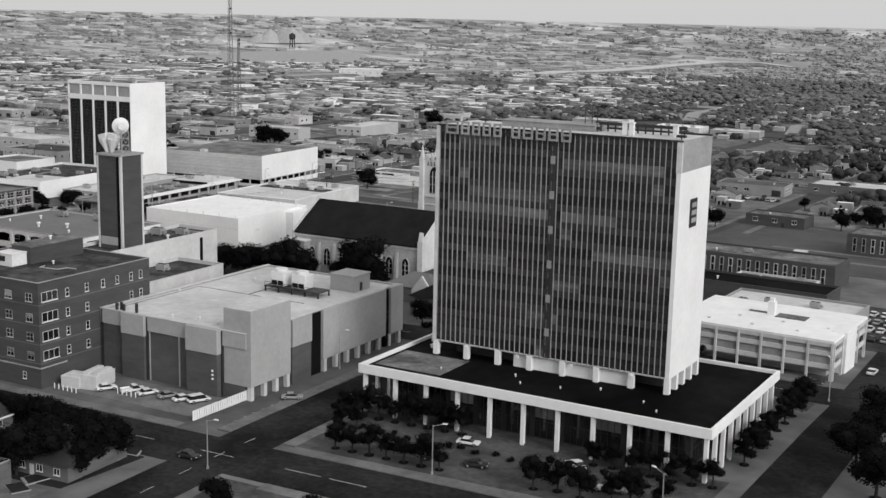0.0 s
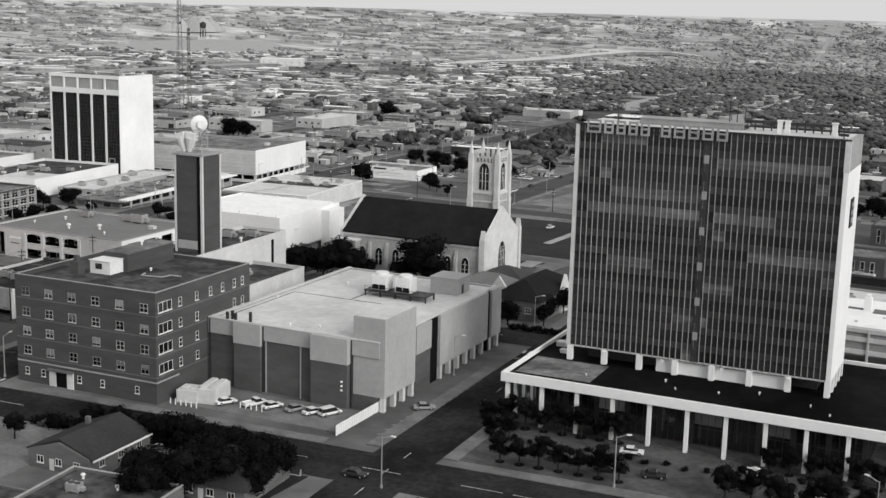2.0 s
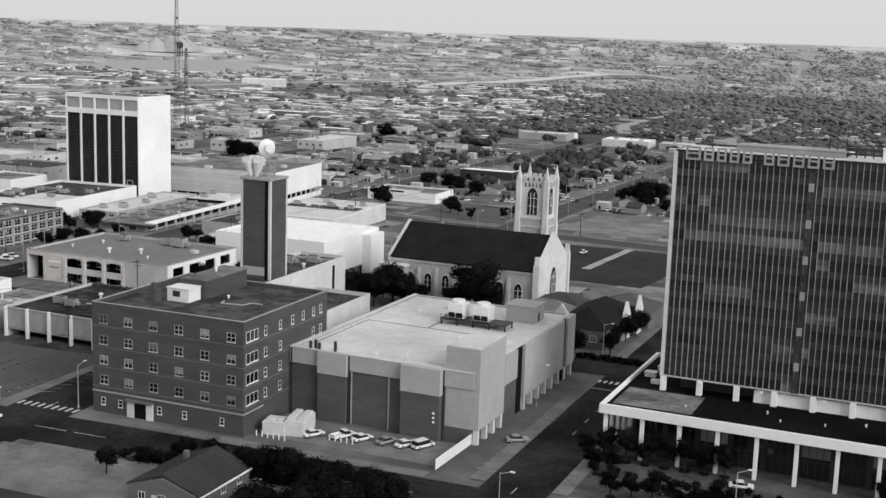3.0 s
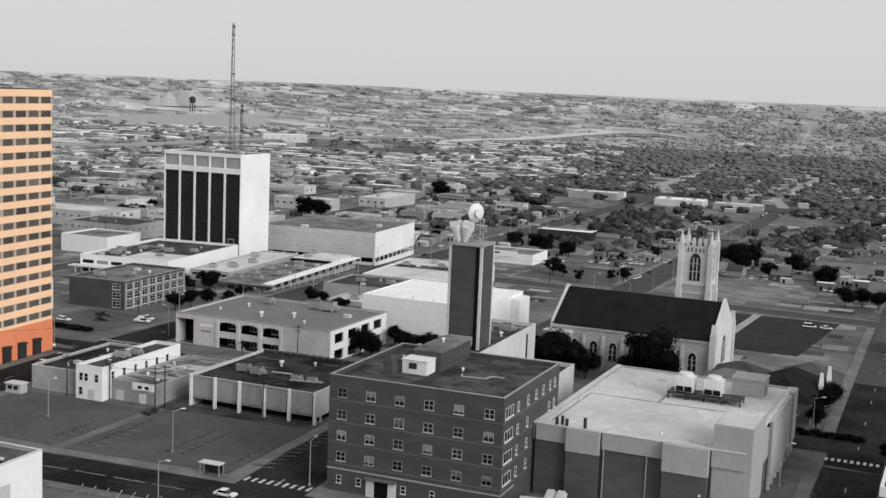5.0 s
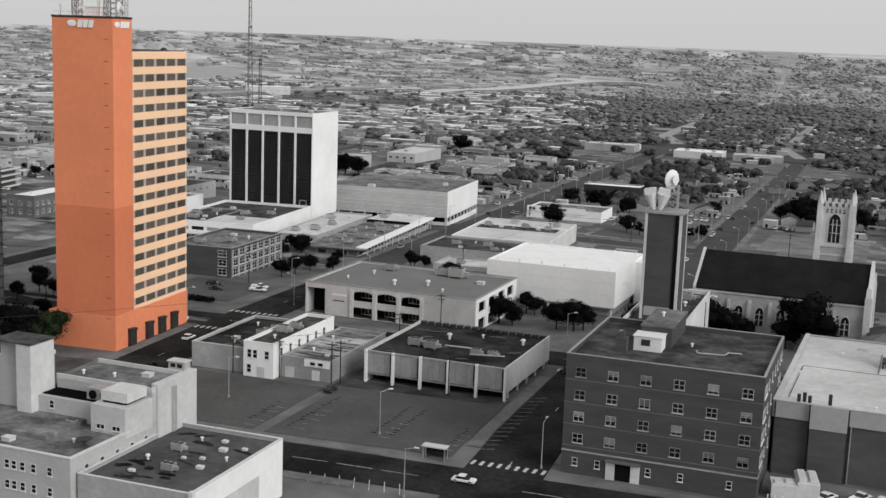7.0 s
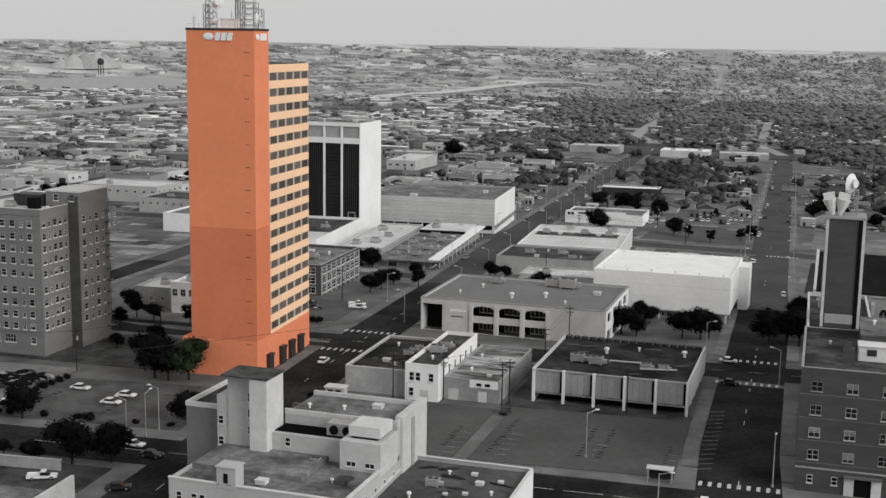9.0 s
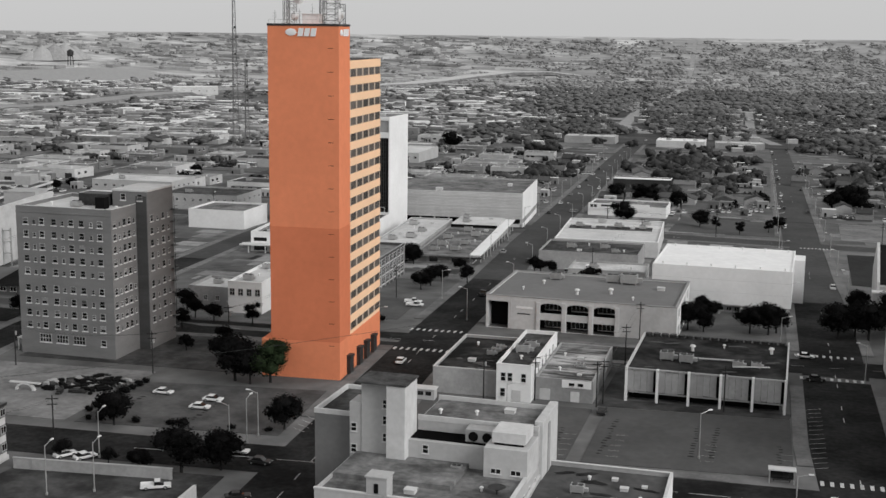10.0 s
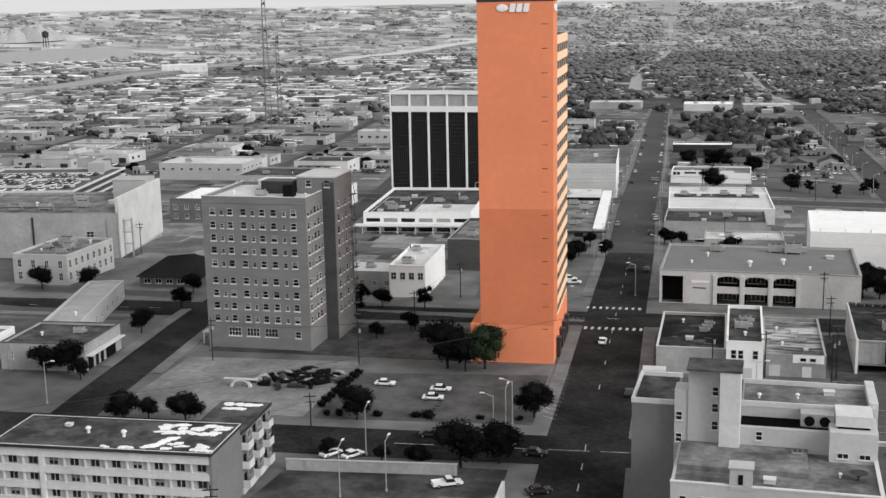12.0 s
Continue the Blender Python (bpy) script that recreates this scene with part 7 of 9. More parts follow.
low_block("shop_building", "long low strip of shops with a dark roof", 8, 172, 3.0, 36, 26, 6.2, CONCRETE, GRAVEL_DARK, [("a", 10, 12, 1.2), ("a", 22, 14, 1.2), ("v", 30, 8, 1), ("v", 16, 18, 1), ("a", 27, 6, 1), ("h", 14, 6, 1.2)])
sr = low_block("shop_building", "strip of shops with a white-rimmed pale roof", 6.3, 207, 5.0, 40, 55, 6.0, PALE, LIGHT_ROOF, (), coping=WHITE)
part("roof_trough", boxes((2, 36, 30, 38, 5.45, 5.75)), GRAVEL_DARK, sr, "dark sunken strip across the roof")
part("roof_rim", boxes((0.4, 39.6, 38.6, 39.4, 5.45, 6.3)), WHITE, sr)
part("roof_walk", boxes((0.4, 39.6, 0.4, 2.4, 5.45, 5.9)), WHITE, sr)
clutter(sr, 5.7, [("a", 6, 34, 1.2), ("h", 12, 33, 1.2), ("v", 17, 34, 1), ("a", 22, 35, 1.3), ("h", 28, 33, 1.3), ("a", 32, 34, 1.1), ("v", 24, 14, 1), ("a", 14, 48, 1.2), ("a", 33, 45, 1.1)])
ts = low_block("tyre_shop", "white tyre shop with a long signboard along its front", -4.7, 334.4, 2.0, 38, 24, 5.0, WHITE, GRAVEL, [("v", 10, 10, 1), ("a", 24, 12, 1)], coping=WHITE)
part("signboard", boxes((0.2, 30, -0.3, -0.05, 3.2, 6.2)), WHITE, ts, "long white signboard with dark bars")
for x0, x1, z0, z1 in ((1.2, 2.6, 4.0, 5.4), (3.0, 4.4, 4.0, 5.4), (6.6, 12.0, 4.6, 5.5), (13.2, 20.5, 4.6, 5.5)):
    part("sign_bar", boxes((x0, x1, -0.36, -0.3, z0, z1)), DARK_METAL, ts)
low_block("shop_building", "long white-roofed shed with an open front", -17, 480, 3.0, 34.5, 14, 5.0, DARK_METAL, BRIGHT_ROOF, (), coping=WHITE)
low_block("warehouse", "long bright-roofed warehouse at the end of the street", -42, 856, 2.5, 43, 30, 6.0, PALE, BRIGHT_ROOF, [("a", 10, 12, 1.4), ("h", 24, 15, 1.4), ("a", 34, 10, 1.3)], coping=WHITE)
low_block("warehouse", "pale bright-roofed warehouse beside the far street", 10, 861, 6.0, 43, 26, 5.2, CONCRETE, LIGHT_ROOF, [("a", 12, 12, 1.4), ("h", 30, 12, 1.4)])
low_block("warehouse", "long pale block across the far street", -129, 871, 2.5, 47, 26, 6.5, CONCRETE, LIGHT_ROOF, [("a", 14, 10, 1.4), ("h", 34, 12, 1.5)])
low_block("school_building", "cream two-winged school with a flat roof", -230.5, 515.5, 4.0, 44, 16, 8.0, CREAM, LIGHT_ROOF, [("a", 12, 8, 1)], win=8)
low_block("school_building", "cream flat-roofed school wing", -198.1, 582.5, 4.0, 22, 60, 7.0, CREAM, LIGHT_ROOF, [("a", 8, 18, 1)], win=4)
low_block("shop_building", "low dark shop with a white corner sign block", 206.7, 324.8, -2.0, 26, 14, 5.0, BRICK, GRAVEL, [("v", 9, 6, 1)], win=3)
low_block("shop_building", "low hall with a pale stepped roof", 198.3, 463.5, -2.0, 46, 26, 6.0, BRICK_SIDE, LIGHT_ROOF, [("a", 20, 12, 1.2)], win=5)


# ---- foreground houses ----
def house(x, y, rot, w, d, e, r, label, roof_m=DARK_SHINGLE, wall_m=BRICK_SIDE, axis="y"):
    t = thing("house", label, "house", at(x, y, rot))
    gabled(t, 0, w, 0, d, e, r, 0.7, wall_m, roof_m, axis, -1.0)
    wm = window_mesh("window", 1.3, 1.2, 2, 1)
    for k in range(3):
        part("window", wm, None, t, m=front(w * (0.2 + 0.3 * k), 1.1, 0))
        part("window", wm, None, t, m=side(w, d * (0.2 + 0.3 * k), 1.1))
    part("door", boxes((w * 0.35, w * 0.35 + 1.0, -0.06, 0.05, 0, 2.1)), PALE, t)
    part("chimney", boxes((w * 0.3, w * 0.3 + 0.8, d * 0.6, d * 0.6 + 0.8, e, r + 0.9)), wall_m, t)
    if axis == "y":
        part("fascia", boxes((w + 0.66, w + 0.78, 0.3, d - 0.3, e - 0.48, e - 0.12)), WHITE, t, "white eave board")
    return t


house(163.8, -66.5, 2, 13.2, 17.0, 3.2, 5.6, "low dark brick house with a grey shingle roof")
hh = thing("house", "low brick house with a broad dark hipped roof", "house", at(190.5, -65.0, 4))
part("wall", ring(bmesh.new(), 0, 17, 0, 15, 0.3, -1, 3.4), BRICK_SIDE, hh)
hb = bmesh.new()
hv = [hb.verts.new(v) for v in ((-0.9, -0.9, 3.2), (17.9, -0.9, 3.2), (17.9, 15.9, 3.2), (-0.9, 15.9, 3.2), (6.5, 7.5, 7.4), (10.5, 7.5, 7.4))]
for f in ((0, 1, 5, 4), (1, 2, 5), (2, 3, 4, 5), (3, 0, 4), (3, 2, 1, 0)):
    hb.faces.new([hv[k] for k in f])
part("roof", hb, DARK_SHINGLE, hh, "broad dark hipped shingle roof")
for k in range(4):
    part("window", window_mesh("window", 1.3, 1.2, 2, 1), None, hh, m=front(2.5 + k * 4, 1.1, 0))
part("door", boxes((8.2, 9.2, -0.06, 0.05, 0, 2.1)), PALE, hh)
low_block("workshop", "flat-roofed brick workshop with a stained dark roof", 180.5, -91.0, 6, 21, 20, 4.2, BRICK_SIDE, GRAVEL_DARK, [("a", 6, 12, 1.0), ("v", 12, 15, 1), ("v", 4, 17, 1), ("h", 15, 9, 1.2)], win=4, coping=CONCRETE)
house(146.0, -92.0, 3, 15.0, 13.0, 3.2, 5.4, "low house with a dark shingle roof beside a yard", axis="x")
for bed in ([(199.4, -66.4), (202.4, -68.0), (206.2, -51.4), (203.2, -50.4)], [(202.6, -48.2), (207.6, -47.6), (206.4, -45.4), (203.2, -45.6)], [(199.6, -70.6), (203.4, -72.4), (204.6, -69.6), (200.8, -68.2)]):
    bm = bmesh.new()
    slab(bm, bed, 0.35, 0.4)
    kerb = solo("planting_bed", bm, GRASS, "kerbed bed of dark ground cover beside the street", "planting bed", pose(0, 0, 0), "planting beds")
    cx, cy = sum(p[0] for p in bed) / 4, sum(p[1] for p in bed) / 4
    rim = bmesh.new()
    slab(rim, [(cx + (x - cx) * 1.12, cy + (y - cy) * 1.06) for x, y in bed], 0.28, 0.3)
    part("kerb", rim, CONCRETE, kerb, "pale concrete kerb")
solo("garden_wall", boxes((0, 16, 0, 0.4, 0, 1.4), (0, 0.4, 0.4, 9, 0, 1.4)), BRICK_SIDE, "low brick garden wall beside the house", "wall", at(176.5, -66, 8))
low_block("shed", "small flat-roofed dark shed in a yard", 166, -92, 4, 14, 10, 3.4, BRICK_SIDE, GRAVEL_DARK, [("v", 5, 5, 0.8)], parapet=0.3)
yw = thing("yard_wall", "plain grey block wall along a yard", "wall", at(-34.8, -75.0, 8.0))
part("wall", boxes((0, 31, 0, 0.35, -0.2, 2.1)), CONCRETE, yw)
part("coping", boxes((-0.1, 31.1, -0.08, 0.5, 2.1, 2.25)), STUCCO, yw)
for x in (3.6, 30.6):
    part("pier", boxes((-0.3, 0.3, -0.1, 0, -0.2, 2.09)), CONCRETE, yw, m=front(x, 0, 0))
solo("boundary_wall", boxes((0, 0.5, 0, 22, 0, 4.6)), PALE, "pale rendered boundary wall", "wall", at(8.2, -104, 4))
solo("yard_shed", boxes((0, 8, 0, 14, 0, 4.0), (-0.2, 8.2, -0.2, 14.2, 4.0, 4.3)), [GRAVEL], "low flat-roofed yard shed", "shed", at(-1.0, -104, 4), bevel=0.05)
sh = thing("bus_shelter", "small open bus shelter with a pale flat roof", "bus shelter", at(99.4, -36.6, 3, 0.1))
part("roof", boxes((0, 5.0, 0, 2.2, 2.5, 2.75)), PALE, sh, bevel=0.03)
for x in (0.2, 4.6):
    for y in (0.2, 1.8):
        part("post", boxes((x, x + 0.2, y, y + 0.2, 0, 2.5)), METAL, sh)
part("back_panel", boxes((0.4, 4.6, 1.95, 2.0, 0.4, 2.3)), GLASS, sh)
part("bench", boxes((0.8, 4.2, 1.2, 1.7, 0.42, 0.5), (1.0, 1.1, 1.2, 1.7, 0, 0.42), (3.9, 4.0, 1.2, 1.7, 0, 0.42)), DARK_METAL, sh)
ki = thing("parking_kiosk", "small pale attendant kiosk by the parking lot", "kiosk", at(21.5, -8.2, 3, 0.1))
part("wall", boxes((0, 4.4, 0, 2.6, 0, 2.3)), CREAM, ki)
part("roof", boxes((-0.3, 4.7, -0.3, 2.9, 2.3, 2.55)), PALE, ki)
for x in (0.6, 2.4):
    part("window", boxes((x, x + 1.3, -0.03, 0.0, 1.0, 1.9)), GLASS, ki)


# ---- trees ----
ICO = bmesh.new()
bmesh.ops.create_icosphere(ICO, subdivisions=2, radius=1)
ICO_V, ICO_F = np.array([v.co[:] for v in ICO.verts]), np.array([[v.index for v in f.verts] for f in ICO.faces])
ICO.free()
ICO = bmesh.new()
bmesh.ops.create_icosphere(ICO, subdivisions=1, radius=1)
KNOB_V, KNOB_F = np.array([v.co[:] for v in ICO.verts]), np.array([[v.index for v in f.verts] for f in ICO.faces])
ICO.free()


def leaf_cloud(rng, blobs, count, size, mats, name="crown"):
    """A crown of uneven leafy lumps, wrapped in many small leaf sprays with gaps between."""
    V, Fc = [], []
    for cx, cy, cz, r in blobs:
        n0, off = len(V), rng.uniform(0, 50)
        for u in ICO_V:
            q = r * (0.66 + 0.40 * noise.noise((u[0] * 1.7 + off, u[1] * 1.7, u[2] * 1.7)) + 0.2 * noise.noise((u[0] * 4.5, u[1] * 4.5 + off, u[2] * 4.5)))
            V.append((cx + u[0] * q, cy + u[1] * q, cz + u[2] * q * 0.8))
        Fc += [[n0 + k for k in f] for f in ICO_F]
    solid = len(Fc)
    for k in range(count):
        cx, cy, cz, r = blobs[k % len(blobs)]
        d = Vector((rng.gauss(0, 1), rng.gauss(0, 1), rng.gauss(0, 1))).normalized() * rng.uniform(0.55, 1.0) ** 0.5 * rng.uniform(0.9, 1.22)
        p = Vector((cx + d.x * r, cy + d.y * r, cz + d.z * r * 0.8))
        s = size * rng.uniform(0.5, 1.3)
        a = Euler((rng.uniform(-0.8, 0.8), rng.uniform(-0.8, 0.8), rng.uniform(0, 6.3))).to_matrix()
        n0 = len(V)
        for u, v in ((-1, -0.4), (0.5, -0.7), (1, 0.4), (-0.4, 0.8)):
            V.append(p + a @ Vector((u * s, v * s, rng.uniform(-0.25, 0.25) * s)))
        Fc.append((n0, n0 + 1, n0 + 2, n0 + 3))
    me = bpy.data.meshes.new(name)
    me.from_pydata([tuple(v) for v in V], [], Fc)
    me.polygons.foreach_set("use_smooth", [k < solid for k in range(len(Fc))])
    me.materials.append(mats)
    return me


def tree_kind(seed, height, spread, leaf=LEAF, count=1000, bare=0.25):
    rng = random.Random(seed)
    tb = bmesh.new()
    beam(tb, (0, 0, -0.3), (0.1, 0.05, height * 0.42), 0.035 * height, r2=0.022 * height, n=7)
    blobs = []
    for k in range(8):
        a, e = k * 0.8 + rng.uniform(-0.3, 0.3), rng.uniform(0.40, 0.86)
        rr = spread * rng.uniform(0.20, 0.46)
        tip = (math.cos(a) * rr, math.sin(a) * rr, height * e)
        beam(tb, (0.1, 0.05, height * rng.uniform(bare, 0.4)), tip, 0.014 * height, r2=0.004 * height, n=5)
        blobs.append((*tip, spread * rng.uniform(0.20, 0.31)))
    blobs += [(0, 0, height * 0.8, spread * 0.30), (0.1 * spread, -0.1 * spread, height * 0.56, spread * 0.36), (-0.15 * spread, 0.12 * spread, height * 0.47, spread * 0.33)]
    return meshed("trunk", tb, BARK), leaf_cloud(rng, blobs, int(count * 2.1), spread * 0.027, leaf)


KINDS = [tree_kind(11, 6.6, 4.3), tree_kind(12, 8, 6.0), tree_kind(13, 5.8, 3.7), tree_kind(14, 9, 8.5, count=1500), tree_kind(15, 11, 10, count=1700), tree_kind(16, 6.8, 4.1, bare=0.4), tree_kind(17, 9, 8.0, LEAF_GREEN, 1500)]
BUSHES = [leaf_cloud(random.Random(s), [(-0.6, 0, 0.55, 0.8), (0.5, 0.2, 0.6, 0.85), (0, -0.3, 0.8, 0.7)], 170, 0.13, LEAF, "foliage") for s in (3, 4)]


BED = bmesh.new()
beam(BED, (0, 0, 0.02), (0, 0, 0.2), 1.0, n=14)
BED_MESH = meshed("soil_bed", BED, BLACK)


def tree(x, y, k=0, s=1.0, label="dark leafy street tree with an uneven crown", group="street trees"):
    t = thing("tree", label, "tree", at(x, y, (x * 37 + y * 11) % 360) @ Matrix.Scale(s, 4), group)
    trunk, crown = KINDS[k]
    part("trunk", trunk, None, t)
    part("crown", crown, None, t)
    if "plaza" in label:
        part("soil_bed", BED_MESH, None, t, "round bed of dark soil")


def bush(x, y, s=1.2, k=0):
    t = solo("bush", BUSHES[k % 2], None, "low dark rounded shrub", "bush", at(x, y, (x * 53) % 360, 0.05) @ Matrix.Scale(s, 4), "shrubs")


for k in range(7):
    tree(235.2 + k * 3.67, -23.8 + k * 0.2, (0, 2, 5)[k % 3], 0.86 + 0.07 * (k % 3), "young dark plaza tree in a round bed")
for k in range(8):
    tree(225.0 + k * 3.72, -5.6 + k * 0.3, (2, 0, 5)[k % 3], 0.88 + 0.08 * (k % 3), "young dark plaza tree in a round bed")
for x, y, k, s in ((275.5, -21.3, 1, 0.85), (279.5, -19.9, 0, 0.95), (284, -20.5, 1, 0.8), (289, -18.5, 0, 0.85), (279.4, -4.5, 2, 0.85), (283, -4.2, 0, 0.8), (286.8, -4.0, 2, 0.9), (290.3, -4.0, 5, 0.8), (294.6, -4.2, 0, 0.85), (298.0, -3.8, 2, 0.9), (301.5, -3.0, 5, 0.85),
                   (302.8, 11.4, 0, 0.9), (302.6, 17, 1, 0.8), (302.5, 22.4, 0, 0.9), (302.4, 28.5, 2, 0.95), (302.4, 34.4, 5, 0.9), (302.4, 40, 0, 0.9), (302.4, 46, 1, 0.85), (302.2, 55, 1, 0.9),
                   (321, 19.8, 3, 1.1), (320.5, 33, 3, 0.95), (320.5, 46.7, 4, 0.8), (327, 8, 3, 1.1), (292, -17.5, 1, 0.85), (297, -16, 0, 0.8), (265, 78, 0, 0.9), (268.5, 77, 1, 0.8), (271, 76, 2, 0.9), (224, 50, 1, 0.7), (229.5, -14, 0, 0.8), (227.5, -11, 2, 0.8), (232, -12, 5, 0.8)):
    tree(x, y, k, s, "dark plaza tree beside the podium", "plaza trees")
for x, y, k, s in ((166.5, -46.0, 1, 0.75), (174.5, -47.5, 1, 0.8), (178.0, -47.0, 3, 0.72), (183.0, -46.5, 3, 0.75), (188.0, -46.5, 3, 0.66), (193.0, -45.5, 3, 0.66), (198.0, -45.5, 3, 0.62), (202.0, -46.0, 1, 0.7), (197.0, -57.5, 3, 1.0), (201.0, -61.5, 3, 1.0), (204.5, -55.5, 3, 1.0), (197.0, -66.0, 3, 1.0), (190.0, -66.0, 3, 0.9), (205.0, -50.0, 3, 0.8), (207.0, -60.0, 1, 0.9), (194.0, -72.0, 3, 0.9), (160.5, -46.5, 1, 0.7), (152, -58, 1, 0.7), (236, -58, 3, 0.6), (252, -54, 3, 0.5)):
    tree(x, y, k, s, "dense dark garden tree in front of a house", "garden trees")
for x, y, k, s in ((112, 88, 3, 1.1), (116.5, 93, 3, 1.0), (120.0, 88.8, 3, 1.2), (126.8, 92.0, 3, 1.15), (128.5, 101, 4, 1.05), (134, 96, 3, 1.1), (138.5, 95, 3, 0.9), (156.5, 99.5, 4, 1.35), (160.5, 97, 3, 1.15), (151, 98, 3, 0.9), (196.9, 69.5, 3, 0.75), (202.3, 83.0, 3, 0.75), (204, 92, 3, 0.8), (205, 74.5, 1, 0.8), (204.5, 100, 3, 0.8), (116.5, 108, 1, 0.9), (116.8, 126, 1, 0.9), (117.2, 118, 0, 1.0), (118, 133, 3, 0.7), (161.0, 104, 1, 0.7),
                   (73.5, 103.0, 1, 0.9), (76.5, 102, 3, 0.6), (71.5, 84.0, 3, 0.9), (76.0, 83.0, 3, 0.7), (88.5, 85.5, 3, 0.9), (93.5, 86, 3, 1.0), (95.5, 89, 1, 1.0)):
    tree(x, y, k, s, "dense dark tree between the halls and the church", "churchyard trees")
for x, y, k, s in ((-23.0, -8.2, 3, 1.25), (-18.5, -9.5, 3, 0.9), (-31.5, -46.2, 3, 0.8), (3.0, -37.4, 3, 0.8), (-56, 44, 3, 0.6), (-43.6, 43.0, 0, 1.0), (-107.8, -29.8, 3, 0.85), (-108.6, 5.4, 3, 0.7), (-110.5, 31, 1, 0.85), (-163.5, 44.5, 3, 0.8), (-151.0, 49.5, 3, 0.7), (-112.5, -31.5, 3, 0.75), (-90.0, 24.0, 3, 0.8), (-77.8, -57.5, 3, 0.7), (-64.2, -56.5, 3, 0.78), (-72.5, -56.5, 1, 0.7), (-60, 33, 1, 0.8), (-4.5, -66.5, 3, 1.0), (1.8, -63.0, 3, 0.85), (-116.5, 50.0, 3, 0.65), (-71.0, 55.7, 3, 0.7), (-63, 46, 1, 0.8), (23.5, -18.3, 0, 0.7), (-12, -68.5, 3, 0.5), (-30, -66.5, 3, 0.4), (-19, -68, 1, 0.5), (-102, -34, 1, 0.7),
                   (-43.3, 146, 3, 0.95), (-38, 148, 1, 0.9), (9.4, 160, 1, 0.8), (-36, 160, 3, 0.7), (-39.5, 166, 3, 0.75), (-45, 168, 1, 0.8), (12, 158, 1, 0.7), (15.5, 159.5, 3, 0.55), (-6.8, 130, 1, 0.85),
                   (-17.5, 113, 3, 0.7), (-16.8, 121, 3, 0.75), (-15.8, 130, 3, 0.65), (-15.2, 150, 1, 0.7), (-47, 12, 1, 0.6), (-41, 22, 3, 0.55)):
    tree(x, y, k, s, "dark leafy tree beside a lot", "lot trees")
tree(-14.6, -6.8, 6, 1.1, "green leafy tree at the foot of the orange tower", "lot trees")
for x, y, k, s in ((17.1, 308.1, 4, 0.95), (51.8, 312.9, 4, 0.72), (59.9, 304.6, 0, 0.95), (71.2, 292.8, 0, 0.9), (83, 304.6, 0, 0.9), (87.1, 310.5, 1, 0.9), (-172.1, 463.5, 4, 1.3), (-165.1, 468.6, 4, 1.1), (117.8, 424.1, 4, 1.1), (123, 430.4, 4, 1.0), (-192.6, 720.6, 4, 1.4), (252, 362, 3, 1.0), (246, 334, 3, 0.9), (258, 348, 3, 0.9), (113.4, 423, 4, 0.9), (86.4, 320, 0, 0.9), (186.2, 303.4, 3, 1.0), (192.3, 310.5, 3, 0.9), (199.3, 305.8, 3, 0.9)):
    tree(x, y, k, s, "full dark tree on open ground", "park trees")
for k in (0, 1, 4, 7, 8, 12, 15):
    bush(-38.5 + k * 2.6, -44.8 + k * 0.34, 0.8 + 0.25 * (k % 3), k)
for k in range(9):
    bush(-41.6, -40 + k * 2.9, 1.0 + 0.2 * (k % 2), k)
for k in range(14):
    bush(199.5 + k * 1.3, 66.5 + (k % 3) * 0.8, 1.1, k)
for k in range(10):
    bush(-28 + k * 1.7, 62.5, 1.3, k)
for k in range(24):
    bush(150 + k * 2.1, -49.5 + 0.16 * k, 1.5 + 0.3 * (k % 3), k)
for k in range(18):
    bush(229 + k * 3.7, -12.5 + 0.1 * k + (k % 2) * 1.2, 0.7, k)


